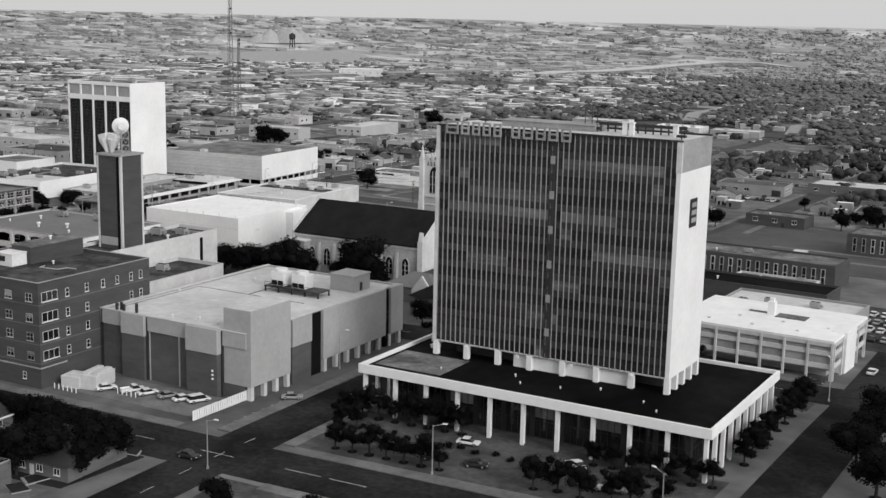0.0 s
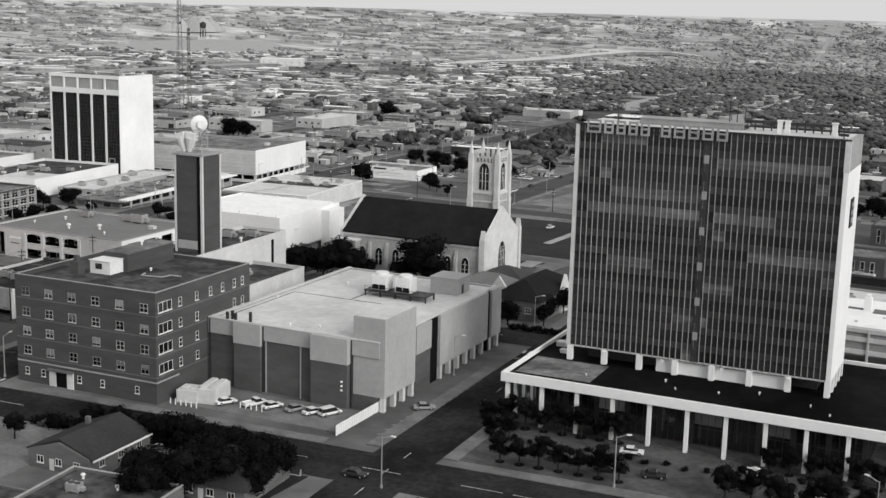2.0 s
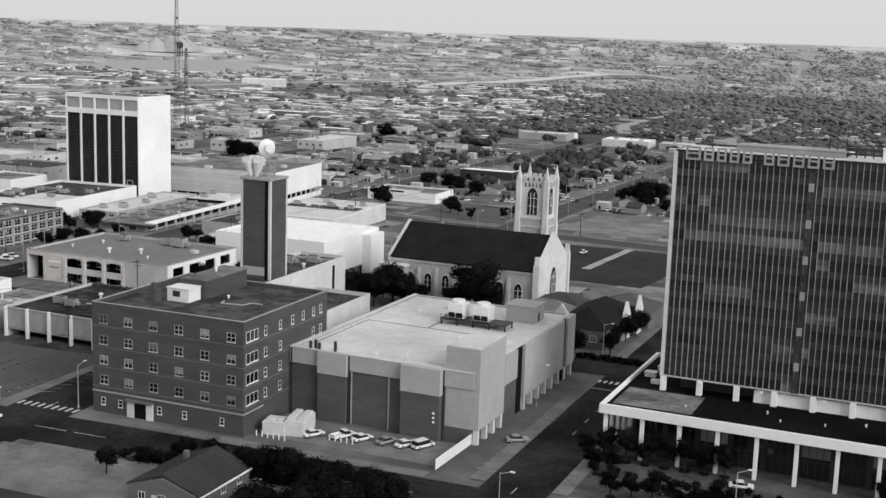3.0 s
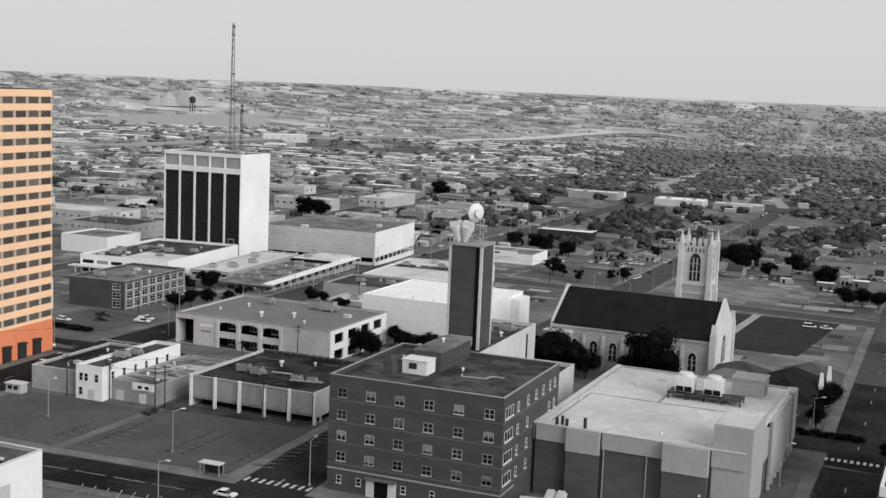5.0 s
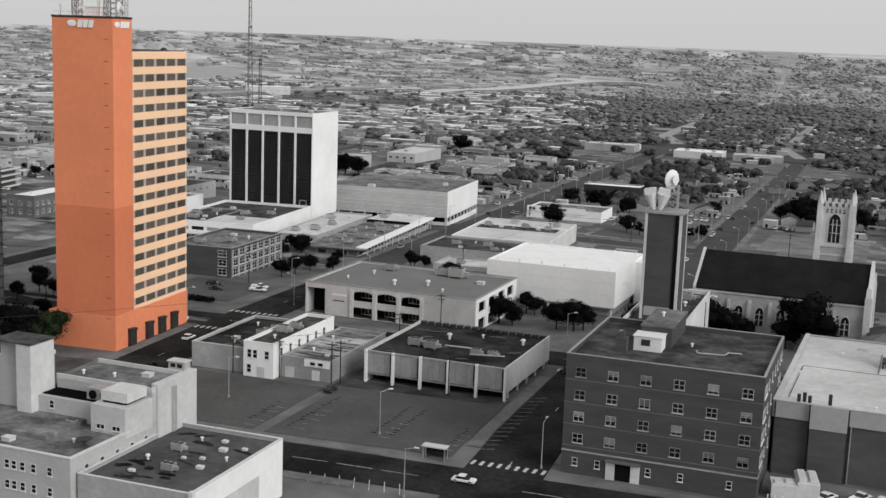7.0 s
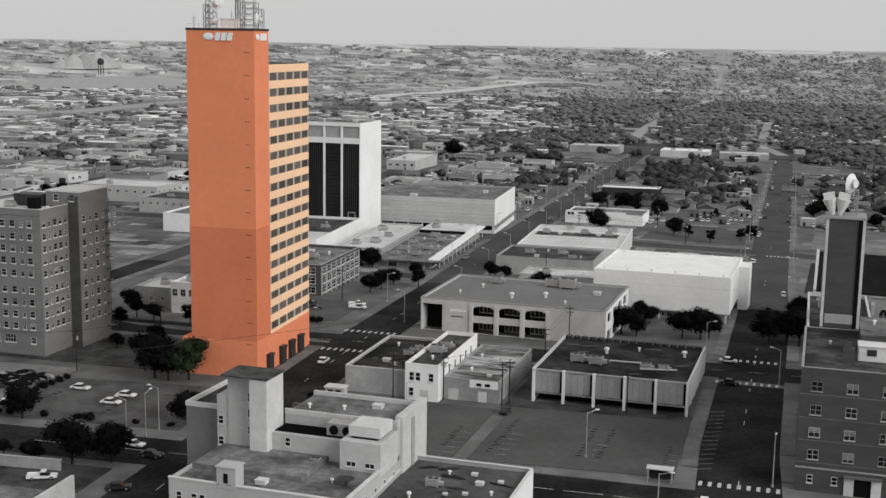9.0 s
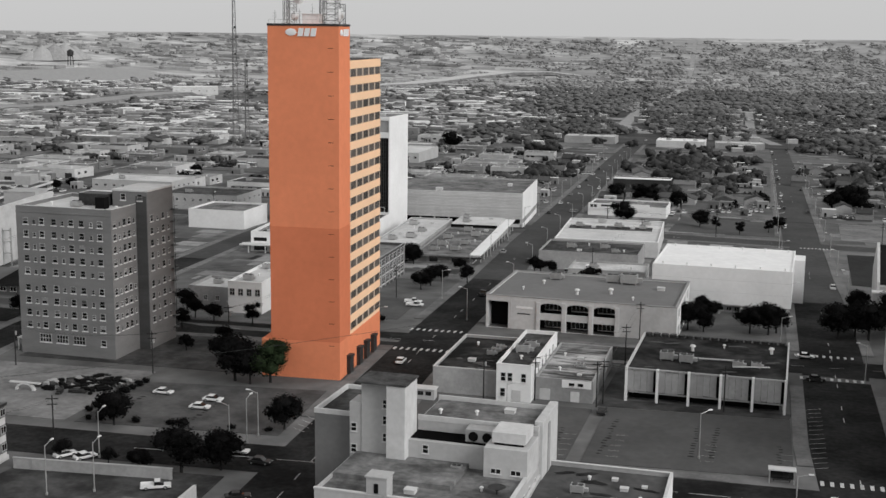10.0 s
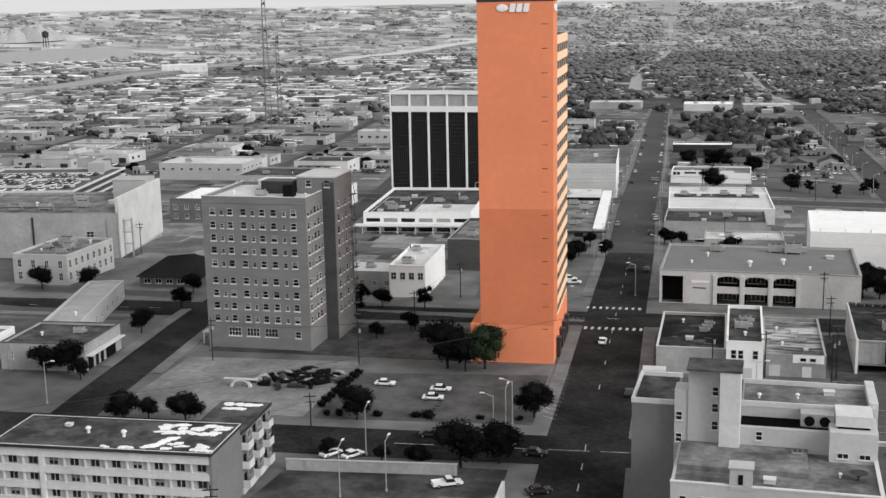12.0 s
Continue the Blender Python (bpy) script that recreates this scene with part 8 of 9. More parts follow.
# ---- cars ----
def car_kind(label, paint, length=4.5, width=1.8, kind="sedan"):
    t = thing("car" if kind != "pickup" else "pickup_truck", label, "car" if kind != "pickup" else "pickup truck", pose(0, 0, 0), "parked cars")
    L, W = length, width / 2
    bm = bmesh.new()
    prism(bm, [(-L / 2, 0.35), (L / 2, 0.32), (L / 2, 0.62), (L * 0.47, 0.78), (-L * 0.46, 0.86), (-L / 2, 0.72)], -W, W)
    body = part("body", bm, paint, t, bevel=0.06)
    prof = {"sedan": [(-L * 0.36, 0.84), (-L * 0.22, 1.36), (L * 0.08, 1.38), (L * 0.26, 0.80)], "van": [(-L * 0.46, 0.84), (-L * 0.42, 1.72), (L * 0.16, 1.72), (L * 0.34, 0.80)], "pickup": [(-L * 0.06, 0.84), (-L * 0.03, 1.55), (L * 0.15, 1.55), (L * 0.27, 0.80)]}[kind]
    bm = bmesh.new()
    prism(bm, prof, -W * 0.86, W * 0.86)
    part("cabin_glass", bm, CAR_GLASS, t, bevel=0.04)
    top = max(z for _, z in prof)
    xs = sorted(x for x, z in prof if z > 1.2)
    bm = boxes((xs[0] - 0.02, xs[-1] + 0.02, -W * 0.87, W * 0.87, top - 0.05, top + 0.04))
    part("roof", bm, paint, t)
    if kind == "pickup":
        part("bed", boxes((-L * 0.49, -L * 0.07, -W, -W + 0.08, 0.8, 1.05), (-L * 0.49, -L * 0.07, W - 0.08, W, 0.8, 1.05), (-L * 0.49, -L * 0.47, -W + 0.08, W - 0.08, 0.8, 1.05)), paint, t)
    wh = bmesh.new()
    disc(wh, (0, -0.1, 0), 0.34, 0.2, "y", 12)
    disc(wh, (0, -0.12, 0), 0.18, 0.24, "y", 8, 1)
    wm = meshed("wheel", wh, [RUBBER, METAL])
    for x in (-L * 0.31, L * 0.31):
        for s in (-1, 1):
            part("wheel", wm, None, t, m=front(x, 0.34, s * (W - 0.08)))
    for s in (-1, 1):
        part("headlight", boxes((L / 2 - 0.06, L / 2 + 0.02, s * W * 0.7 - 0.18, s * W * 0.7 + 0.18, 0.55, 0.7)), LAMP_GLASS, t)
        part("tail_light", boxes((-L / 2 - 0.02, -L / 2 + 0.04, s * W * 0.75 - 0.14, s * W * 0.75 + 0.14, 0.62, 0.8)), DARK_METAL, t)
    return t


CARS = {"w": car_kind("white sedan with dark windows", CAR_WHITE), "g": car_kind("silver-grey sedan with dark windows", CAR_GREY), "d": car_kind("dark sedan with black windows", CAR_DARK),
        "p": car_kind("white pickup truck with an open bed", CAR_WHITE, 5.4, 1.95, "pickup"), "v": car_kind("white van with dark windows", CAR_WHITE, 4.9, 1.9, "van"), "k": car_kind("dark pickup truck with an open bed", CAR_DARK, 5.4, 1.95, "pickup")}
placed = set()
rng = random.Random(9)
cars = [("w", -33.0, -23.6, 5), ("w", -20.0, -24.8, 5), ("w", -20.0, -30.8, 8), ("w", 173.4, -21.8, 62), ("p", 179.0, -19.6, 66), ("w", 183.0, -19.3, 66), ("g", 188.0, -18.4, 66), ("w", 192.0, -18.2, 66), ("v", 195.2, -17.0, 66), ("g", 210.0, -4.4, 35),
        ("w", 255.0, -8.0, 12), ("d", 253.7, -18.7, 15), ("w", 277.3, -7.5, 150), ("w", 283.7, -15.6, 10), ("d", 244.4, -17.7, 20), ("g", 288, -14.6, 12), ("d", 262, -17.5, 15), ("w", 8.4, 19.5, 94), ("w", 0.7, -53.8, 4), ("d", 7.3, -57.8, 4), ("d", -14.2, -52.6, 4), ("k", 4.1, 110.9, 94),
        ("p", -10.4, 85.8, 10), ("p", -12.5, 90.4, 10), ("k", -27, 86.7, 8), ("w", -29.5, -66.4, 60), ("w", -25.3, -66.2, 60), ("d", 19.7, -19.0, 92), ("p", 0.1, -98.8, 70), ("d", 11.4, -75.2, 30), ("w", 0.7, 214.0, 94), ("g", -14.1, 341.2, 94), ("d", 106.8, 37.6, 2), ("w", 104.0, 60.5, 2), ("w", -6.5, 37.5, 4), ("d", 63.0, -4.6, 92), ("w", 111.5, -44.6, 3), ("w", 176, -48, 20), ("d", 216, -43, 4),
        ("d", 152, -49, 70), ("w", 92, 40, 3), ("d", -22, 80, 8), ("w", -31, 72, 8), ("d", 300, 74, 60), ("w", 309, 92, 88), ("v", 22, 162, 8), ("p", -4.6, -75.5, 30), ("w", 27, 163, 95), ("p", 31, 163.5, 93), ("d", 35, 164, 93)]
cars += [("v", 181, 236, 5), ("w", 187, 236, 4), ("w", 146, 232, 88)]
for k in range(36):
    cars.append((rng.choice("wgdwpv"), 292 + (k % 9) * 3.2, 128 + (k // 9) * 11.0, 88))
for k in range(7):
    cars.append((rng.choice("wgd"), *beside(ROAD_A, 330 + k * 44, -5.8), 94))
for k in range(10):
    cars.append((rng.choice("wgdp"), 4 + k * 3.4, 350, 88))
    if k % 3 == 0:
        cars.append((rng.choice("wgdp"), *beside(ROAD_B, 240 + k * 38, -5.6), 93))
for key, x, y, a in cars:
    m = at(x, y, a, 0.12)
    if key in placed:
        copy_thing(CARS[key], m)
    else:
        CARS[key].matrix_basis = m
        placed.add(key)


# ---- poles, lamps and wires ----
def lamp_kind():
    t = thing("street_lamp", "grey steel street lamp with a single arm", "street lamp", pose(0, 0, 0), "street lamps")
    bm = bmesh.new()
    beam(bm, (0, 0, 0), (0, 0, 9.2), 0.13, r2=0.08, n=8)
    beam(bm, (0, 0, 0), (0, 0, 0.5), 0.25, n=8)
    part("pole", bm, METAL, t)
    bm = bmesh.new()
    beam(bm, (0, 0, 9.0), (1.9, 0, 9.6), 0.06)
    part("arm", bm, METAL, t)
    part("head", boxes((1.7, 2.6, -0.18, 0.18, 9.5, 9.72)), LIGHT_METAL, t, bevel=0.04)
    return t


lamp = lamp_kind()
first = True
spots = [(-21.0, -84.4, 90), (-14.1, -80.2, 90), (-23.2, -64.5, 90), (-1.8, -52.4, 180), (-0.2, -43.0, 180), (222.5, -45.2, 0), (257.2, -25.0, 20), (121.8, -30.5, 90), (104.8, -56.5, 0), (24.5, -52, 10), (-0.5, -47.5, 90), (-99.6, -50.9, 0), (228, 30, 180), (45.6, -19.9, 0), (86, -27, 40), (9.8, 73.0, 180), (-4.5, 38, 0), (205, 20, 0), (300, -24, 160), (306, 62, 120), (205, 68, 0), (118.0, 40, 180), (97.5, 66, 0)]
spots += [(*beside(ROAD_A, 100 + k * 44, -9.6), 0) for k in range(14)] + [(*beside(ROAD_A, 122 + k * 44, 9.6), 180) for k in range(14)] + [(*beside(ROAD_B, 120 + k * 46, -9.6), 0) for k in range(12)] + [(*beside(ROAD_B, 150 + k * 46, 9.6), 180) for k in range(11)]
for x, y, a in spots:
    if first:
        lamp.matrix_basis, first = at(x, y, a), False
    else:
        copy_thing(lamp, at(x, y, a))


def pole_kind(h=10.5):
    t = thing("utility_pole", "dark wooden utility pole with crossarms", "utility pole", pose(0, 0, 0), "utility poles")
    bm = bmesh.new()
    beam(bm, (0, 0, -0.5), (0, 0, h), 0.16, r2=0.11, n=7)
    part("pole", bm, BARK, t)
    part("crossarm", boxes((-1.2, 1.2, -0.08, 0.08, h - 0.8, h - 0.62), (-1.0, 1.0, -0.08, 0.08, h - 1.9, h - 1.75)), BARK, t)
    bm = bmesh.new()
    beam(bm, (0.35, 0, h - 2.9), (0.35, 0, h - 1.9), 0.24, n=8)
    part("transformer", bm, METAL, t)
    return t


pole = pole_kind()
runs = [[(35.8, -2.5), (61.0, -0.5), (88, 5.0)], [(47, 0, ), (61.5, 36)], [(-79, -14), (-44, -9.5), (-40, 22), (-38, 60)], [(-35, -62), (-46, -78), (-33, -108)], [(-166, 108), (-170, 60), (-176, 4)], [(62, 2), (60.6, 66)], [(-110, 60), (-60, 84), (-20, 96)], [(14, 282), (62, 280), (130, 276)], [(-150, 160), (-170, 260), (-190, 360)], [(30, 160), (34, 250), (40, 340)]]
placed_pole = False
wires = bmesh.new()
for run in runs:
    for p in run:
        if placed_pole:
            copy_thing(pole, at(p[0], p[1], 20))
        else:
            pole.matrix_basis, placed_pole = at(p[0], p[1], 20), True
    for a, b in zip(run, run[1:]):
        for off in (-0.9, 0.9):
            last = None
            for k in range(9):
                u = k / 8
                q = Vector((a[0] + (b[0] - a[0]) * u + off * 0.6, a[1] + (b[1] - a[1]) * u + off * 0.6, 0))
                q.z = gz(q.y) + 9.9 - 1.3 * 4 * u * (1 - u)
                if last is not None:
                    beam(wires, last, q, 0.025, n=3)
                last = q
solo("overhead_wire", wires, DARK_METAL, "thin black overhead wires between poles", "wires", pose(0, 0, 0), kind="stuff")
ln = bmesh.new()
a, b, last = Vector((-92, -108, 15.5)), Vector((22, 18, 12.5)), None
for k in range(17):
    u = k / 16
    q = a.lerp(b, u) - Vector((0, 0, 2.2 * 4 * u * (1 - u)))
    if last is not None:
        beam(ln, last, q, 0.04, n=3)
    last = q
solo("overhead_cable", ln, DARK_METAL, "single sagging black cable over the lots", "cable", pose(0, 0, 0))


# ---- rubble in the dirt lot ----
rng = random.Random(21)
for k in range(74):
    x, y = rng.gauss(-54.0, 5.0), rng.gauss(-22.5, 3.0)
    bm = boxes((-0.5, 0.5, -0.4, 0.4, 0, 0.5), (-0.8, 0.2, -0.2, 0.6, 0.1, 0.3))
    solo("rubble_block", bm, (BLACK, DARK_METAL, BLACK, GRAVEL_DARK, BLACK, CONCRETE)[k % 6], "broken lump of rubble on bare dirt", "rubble", at(x, y, rng.uniform(0, 360), 0.1) @ Matrix.Diagonal((rng.uniform(0.6, 3.4), rng.uniform(0.6, 1.8), rng.uniform(0.6, 2.2), 1)), "rubble heap")
ab = bmesh.new()
for k in range(8):
    a0, a1 = math.pi * k / 8, math.pi * (k + 1) / 8
    prism(ab, [(2.2 * math.cos(a0), 2.2 * math.sin(a0)), (2.9 * math.cos(a0), 2.6 * math.sin(a0)), (2.9 * math.cos(a1), 2.6 * math.sin(a1)), (2.2 * math.cos(a1), 2.2 * math.sin(a1))], 0, 0.8)
box(ab, -4.5, 4.5, 0, 0.8, 2.5, 2.9)
solo("salvaged_arch", ab, PALE, "pale salvaged stone arch standing on dirt", "arch", at(-63.8, -31.6, 4, 0.1) @ Matrix.Diagonal((0.85, 1, 0.65, 1)))


# ---- the town beyond ----
rng = random.Random(77)
KEEP = [(-60, 150, -40, 130), (-125, -50, -20, 40), (-120, 10, 95, 345), (-310, -115, -40, 262), (-270, -130, 205, 335), (-340, -255, 195, 305), (50, 215, 60, 265), (0, 60, 165, 360), (205, 345, -60, 120), (205, 345, 120, 238), (150, 260, 260, 345), (-247, -165, 495, 680), (-140, 80, 826, 960), (186, 256, 450, 502), (30, 165, 286, 362), (-120, 12, -120, 60), (-22, 24, 462, 500), (-120, 120, 700, 826), (255, 312, 264, 300)]


def near_road(x, y, pad):
    for pts, w in ROADS:
        for (xa, ya), (xb, yb) in zip(pts, pts[1:]):
            dx, dy = xb - xa, yb - ya
            u = max(0.0, min(1.0, ((x - xa) * dx + (y - ya) * dy) / (dx * dx + dy * dy)))
            if math.hypot(xa + dx * u - x, ya + dy * u - y) < w / 2 + pad:
                return True
    return False


def open_spot(x, y, pad):
    return not any(x0 - pad < x < x1 + pad and y0 - pad < y < y1 + pad for x0, x1, y0, y1 in KEEP) and not near_road(x, y, pad)


def shop_kind(seed):
    r = random.Random(seed)
    w, d, h = r.uniform(14, 40), r.uniform(12, 24), r.uniform(4, 7.5)
    t = thing("shop_building", ("low flat-roofed shop with a pale roof and few windows", "plain flat-roofed workshop with stained walls", "low flat-roofed store with a rim and roof vents")[seed % 3], "building", pose(0, 0, -200), "town shops")
    shell(t, w, d, h, TOWN_WALL, TOWN_ROOF, 0.5, TOWN_WALL)
    wm = window_mesh("window", 2.6, 1.6, 2, 1)
    for k in range(r.randint(2, 4)):
        part("window", wm, None, t, m=front((k + 0.7) * w / 6, h * 0.35, 0))
    for k in range(2):
        part("window", wm, None, t, m=side(w, (k + 0.7) * d / 3, h * 0.35))
    clutter(t, h - 0.5, [("a", w * 0.3, d * 0.4, 1.1), ("v", w * 0.8, d * 0.4, 1.2)])
    if seed % 2:
        part("awning", boxes((w * 0.1, w * 0.8, -1.4, -0.05, h * 0.62, h * 0.62 + 0.25)), TOWN_WALL, t)
    else:
        part("loading_door", boxes((w * 0.82, w * 0.95, -0.08, 0.02, 0.1, 3.2)), DARK_METAL, t)
    return t, max(w, d)


def house_kind(seed):
    r = random.Random(seed)
    w, d, e = r.uniform(9, 14), r.uniform(8, 11), r.uniform(2.8, 3.6)
    t = thing("house", ("small pale wooden house with a shingle roof", "small house with a grey shingle roof and chimney")[seed % 2], "house", pose(0, 0, -200), "town houses")
    gabled(t, 0, w, 0, d, e, e + r.uniform(1.6, 2.6), 0.6, HOUSE_WALL, HOUSE_ROOF, "xy"[seed % 2], -1.0)
    wm = window_mesh("window", 1.2, 1.2, 2, 1)
    for k in range(2):
        part("window", wm, None, t, m=front(w * (0.25 + 0.45 * k), 1.0, 0))
        part("window", wm, None, t, m=side(w, d * (0.25 + 0.45 * k), 1.0))
    part("chimney", boxes((w * 0.3, w * 0.3 + 0.7, d * 0.6, d * 0.6 + 0.7, e, e + 3.0)), BRICK_SIDE, t)
    return t, max(w, d)


SHOPS, HOUSES = [shop_kind(s) for s in range(10)], [house_kind(s) for s in range(8)]
used = set()


def set_down(kinds, k, x, y, rot):
    t, _ = kinds[k]
    m = at(x, y, rot)
    if id(t) in used:
        copy_thing(t, m)
    else:
        t.matrix_basis = m
        used.add(id(t))


more_trees = []
count = {"s": 0, "h": 0, "t": 0}
for gy in range(24):
    for gx in range(-24, 15):
        far = max(0, gy - 7)
        x, y = gx * (29 + 0.35 * far) + rng.uniform(-6, 6) - 0.08 * gy * 29, 96 + gy * 27 + far * far * 0.55 + rng.uniform(-5, 5)
        spread = 0.47 * (y + 250)
        if not (-spread * 1.45 - 40 < x < spread * 0.85 + 60):
            continue
        homes = not (x > 140 and y < 540 and rng.random() < 0.5) and x > -60 - 0.06 * y and y > 285 and not (y > 700 and x < -60)
        if not open_spot(x + 7, y + 6, 11):
            continue
        if homes:
            for q in range(2):
                xx, yy = x + q * 13 + rng.uniform(-2, 2), y + rng.uniform(-4, 4)
                if rng.random() < 0.8 and open_spot(xx + 6, yy + 5, 6):
                    set_down(HOUSES, rng.randrange(8), xx, yy, rng.choice((2, 92, 182)) + rng.uniform(-2, 2))
                    count["h"] += 1
        elif rng.random() < 0.64:
            set_down(SHOPS, rng.randrange(10), x, y, 3 + rng.uniform(-1.5, 1.5))
            count["s"] += 1
        for q in range(5 if homes else 4):
            if rng.random() < (0.58 if homes else 0.34):
                xx, yy = x + rng.uniform(-12, 18), y + rng.uniform(-12, 14)
                if open_spot(xx, yy, 2.0):
                    if count["t"] >= 120 or yy > 460:
                        more_trees.append((xx, yy, rng.uniform(4.5, 9.0) * (1.0 if homes else 0.7)))
                        continue
                    tree(xx, yy, rng.choice((0, 1, 3, 3, 4)), rng.uniform(0.6, 0.95) if homes else rng.uniform(0.45, 0.7), "dark tree among the town houses", "town trees")
                    count["t"] += 1


# ---- the far plain: joined rows of roofs and woods ----
def joined(name, V, Fc, mats, index, label, category, smooth=False):
    me = bpy.data.meshes.new(name)
    me.from_pydata(V.reshape(-1, 3).tolist(), [], Fc.tolist())
    for m in mats:
        me.materials.append(m)
    if index is not None:
        me.polygons.foreach_set("material_index", index.astype(np.int32))
    if smooth:
        me.polygons.foreach_set("use_smooth", np.ones(len(Fc), bool))
    me.update()
    return tagged(new(name, me), label, category, kind="stuff")


npr = np.random.RandomState(4)


def far_field(n, r0, r1, power=1.0):
    """Places spread over the plain that lies beyond the town, by range and bearing."""
    r = r0 + (r1 - r0) * npr.rand(n) ** power
    a = np.radians(npr.uniform(-60 - 14 * np.clip((1500 - r) / 700, 0, 1), 9 + 16 * np.clip((1900 - r) / 900, 0, 1), n))
    return 200 + r * np.sin(a), -240 + r * np.cos(a)


HIGHWAYS = ([(-960, 500), (-930, 800), (-910, 1208), (-1055, 1698), (-1140, 2170), (-1255, 2830), (-1156, 3218)],
            [(-1040, 2600), (-1010, 2780), (-985, 3000), (-935, 3300), (-860, 3480), (-760, 3540), (-640, 3560)],
            [(-1900, 1330), (-1400, 1560), (-1180, 1800), (-1090, 2080), (-1050, 2400)])
OVAL = (-1900, 2690, 215, 330)


def off_highway(x, y, pad):
    ok = np.hypot((x - OVAL[0]) / (OVAL[2] + 20), (y - OVAL[1]) / (OVAL[3] + 20)) > 1
    ok &= np.hypot((x + 2225) / 200, (y - 3090) / 210) > 1
    for pts in HIGHWAYS:
        for (xa, ya), (xb, yb) in zip(pts, pts[1:]):
            dx, dy = xb - xa, yb - ya
            u = np.clip(((x - xa) * dx + (y - ya) * dy) / (dx * dx + dy * dy), 0, 1)
            ok &= np.hypot(xa + dx * u - x, ya + dy * u - y) > pad
    return ok


def wooded(x, y):
    """The leafy side of the plain."""
    ragged = npr.normal(size=np.shape(x)) * 0.075 * np.clip(np.asarray(y) - 1300, 0, None)
    return x + ragged > -165 - 0.20 * (y - 780) + 40 * np.sin(y * 0.011) + 0.1 * np.clip(y - 2000, 0, None) * np.sin(y * 0.004)


def off_avenue(x, y, pad):
    """Clear of the long avenues that run north through the woods."""
    xa = np.interp(y, [896, 1060, 1220, 1639, 2028, 3050, 4700], [-66, -80, -130, -177, -209, -268, -400])
    return (np.abs(x - xa) > pad) & ((np.abs(x - np.interp(y, [677, 942, 1082, 1327, 1800], [76, 60, 28, 11, -20])) > pad * 0.8) | (y > 1800))


def far_roofs(n, r0, r1, name, size, power, woods, high=1.0, mats=None, bright=0.22):
    x, y = far_field(n, r0, r1, power)
    east = wooded(x, y)
    keep = np.where(east, npr.rand(n) < woods, npr.rand(n) < 0.9)
    keep &= off_avenue(x, y, 16) & off_highway(x, y, 62)
    keep &= (np.sin(x * 0.004 + 2.0) * np.sin(y * 0.0031 + x * 0.001) < 0.42) | (npr.rand(n) < 0.10)
    x, y, east = x[keep], y[keep], east[keep]
    n = len(x)
    w, d = size * npr.uniform(0.25, 1.0, n) * np.where(npr.rand(n) < 0.14, 2.3, 1.0) * np.where(east, 0.5, 1.0), size * npr.uniform(0.3, 0.9, n) * np.where(east, 0.6, 1.0)
    h = npr.uniform(3.2, 7.5, n) * high
    z = rise(x, y) - 0.1
    c = np.array([[-1, -1, -0.2], [1, -1, -0.2], [1, 1, -0.2], [-1, 1, -0.2], [-1, -1, 1], [1, -1, 1], [1, 1, 1], [-1, 1, 1]], float)
    V = c[None] * np.stack([w / 2, d / 2, h], 1)[:, None]
    a = npr.choice([0.05, 0.05, 0.08, 0.4], n) + npr.uniform(-0.05, 0.05, n)
    ca, sa = np.cos(a)[:, None], np.sin(a)[:, None]
    V = np.stack([V[..., 0] * ca - V[..., 1] * sa, V[..., 0] * sa + V[..., 1] * ca, V[..., 2]], -1) + np.stack([x, y, z], 1)[:, None]
    f = np.array([[4, 5, 6, 7], [0, 1, 5, 4], [1, 2, 6, 5], [3, 0, 4, 7], [2, 3, 7, 6]])
    Fc = (np.arange(n) * 8)[:, None, None] + f[None]
    index = np.where(np.arange(5)[None] == 0, np.where(npr.rand(n) < bright, 2, 0)[:, None], np.where(npr.rand(n) < 0.1, 2, 1)[:, None]).ravel()
    joined(name, V, Fc.reshape(-1, 4), mats or [FAR_ROOF, FAR_WALL, BRIGHT_ROOF], index, "countless low pale roofs scattered over the plain", "distant buildings")


far_roofs(3600, 1080, 1800, "distant_roofs", 22, 0.9, 0.3)
far_roofs(4200, 1800, 3300, "distant_roofs", 40, 1.0, 0.36, bright=0.3)
# skyline roofs and walls with the haze put into their base colours
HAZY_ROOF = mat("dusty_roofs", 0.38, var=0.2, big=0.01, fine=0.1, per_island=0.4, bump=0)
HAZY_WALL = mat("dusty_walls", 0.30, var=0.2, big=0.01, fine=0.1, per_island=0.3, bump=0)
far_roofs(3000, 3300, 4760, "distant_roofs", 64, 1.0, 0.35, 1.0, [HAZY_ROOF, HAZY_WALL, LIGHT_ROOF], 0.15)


def crowns(x, y, s, per, name, label, z, m=None, flat=0.45):
    """Many uneven crowns, each a huddle of small leafy knobs."""
    n = len(x)
    c = npr.normal(size=(n, per, 3)) * np.array([0.32, 0.32, 0.10]) * s[:, None, None] + np.stack([x, y, z + s * 0.42], 1)[:, None]
    r = s[:, None] * npr.uniform(0.26, 0.42, (n, per))
    V = KNOB_V[None, None] * (1 + 0.28 * npr.normal(size=(n, per, len(KNOB_V), 1))) * np.array([1, 1, flat]) * r[..., None, None] + c[:, :, None]
    Fc = (np.arange(n * per) * len(KNOB_V))[:, None, None] + KNOB_F[None]
    joined(name, V, Fc.reshape(-1, 3), [m or LEAF_FAR], None, label, "distant trees", True)


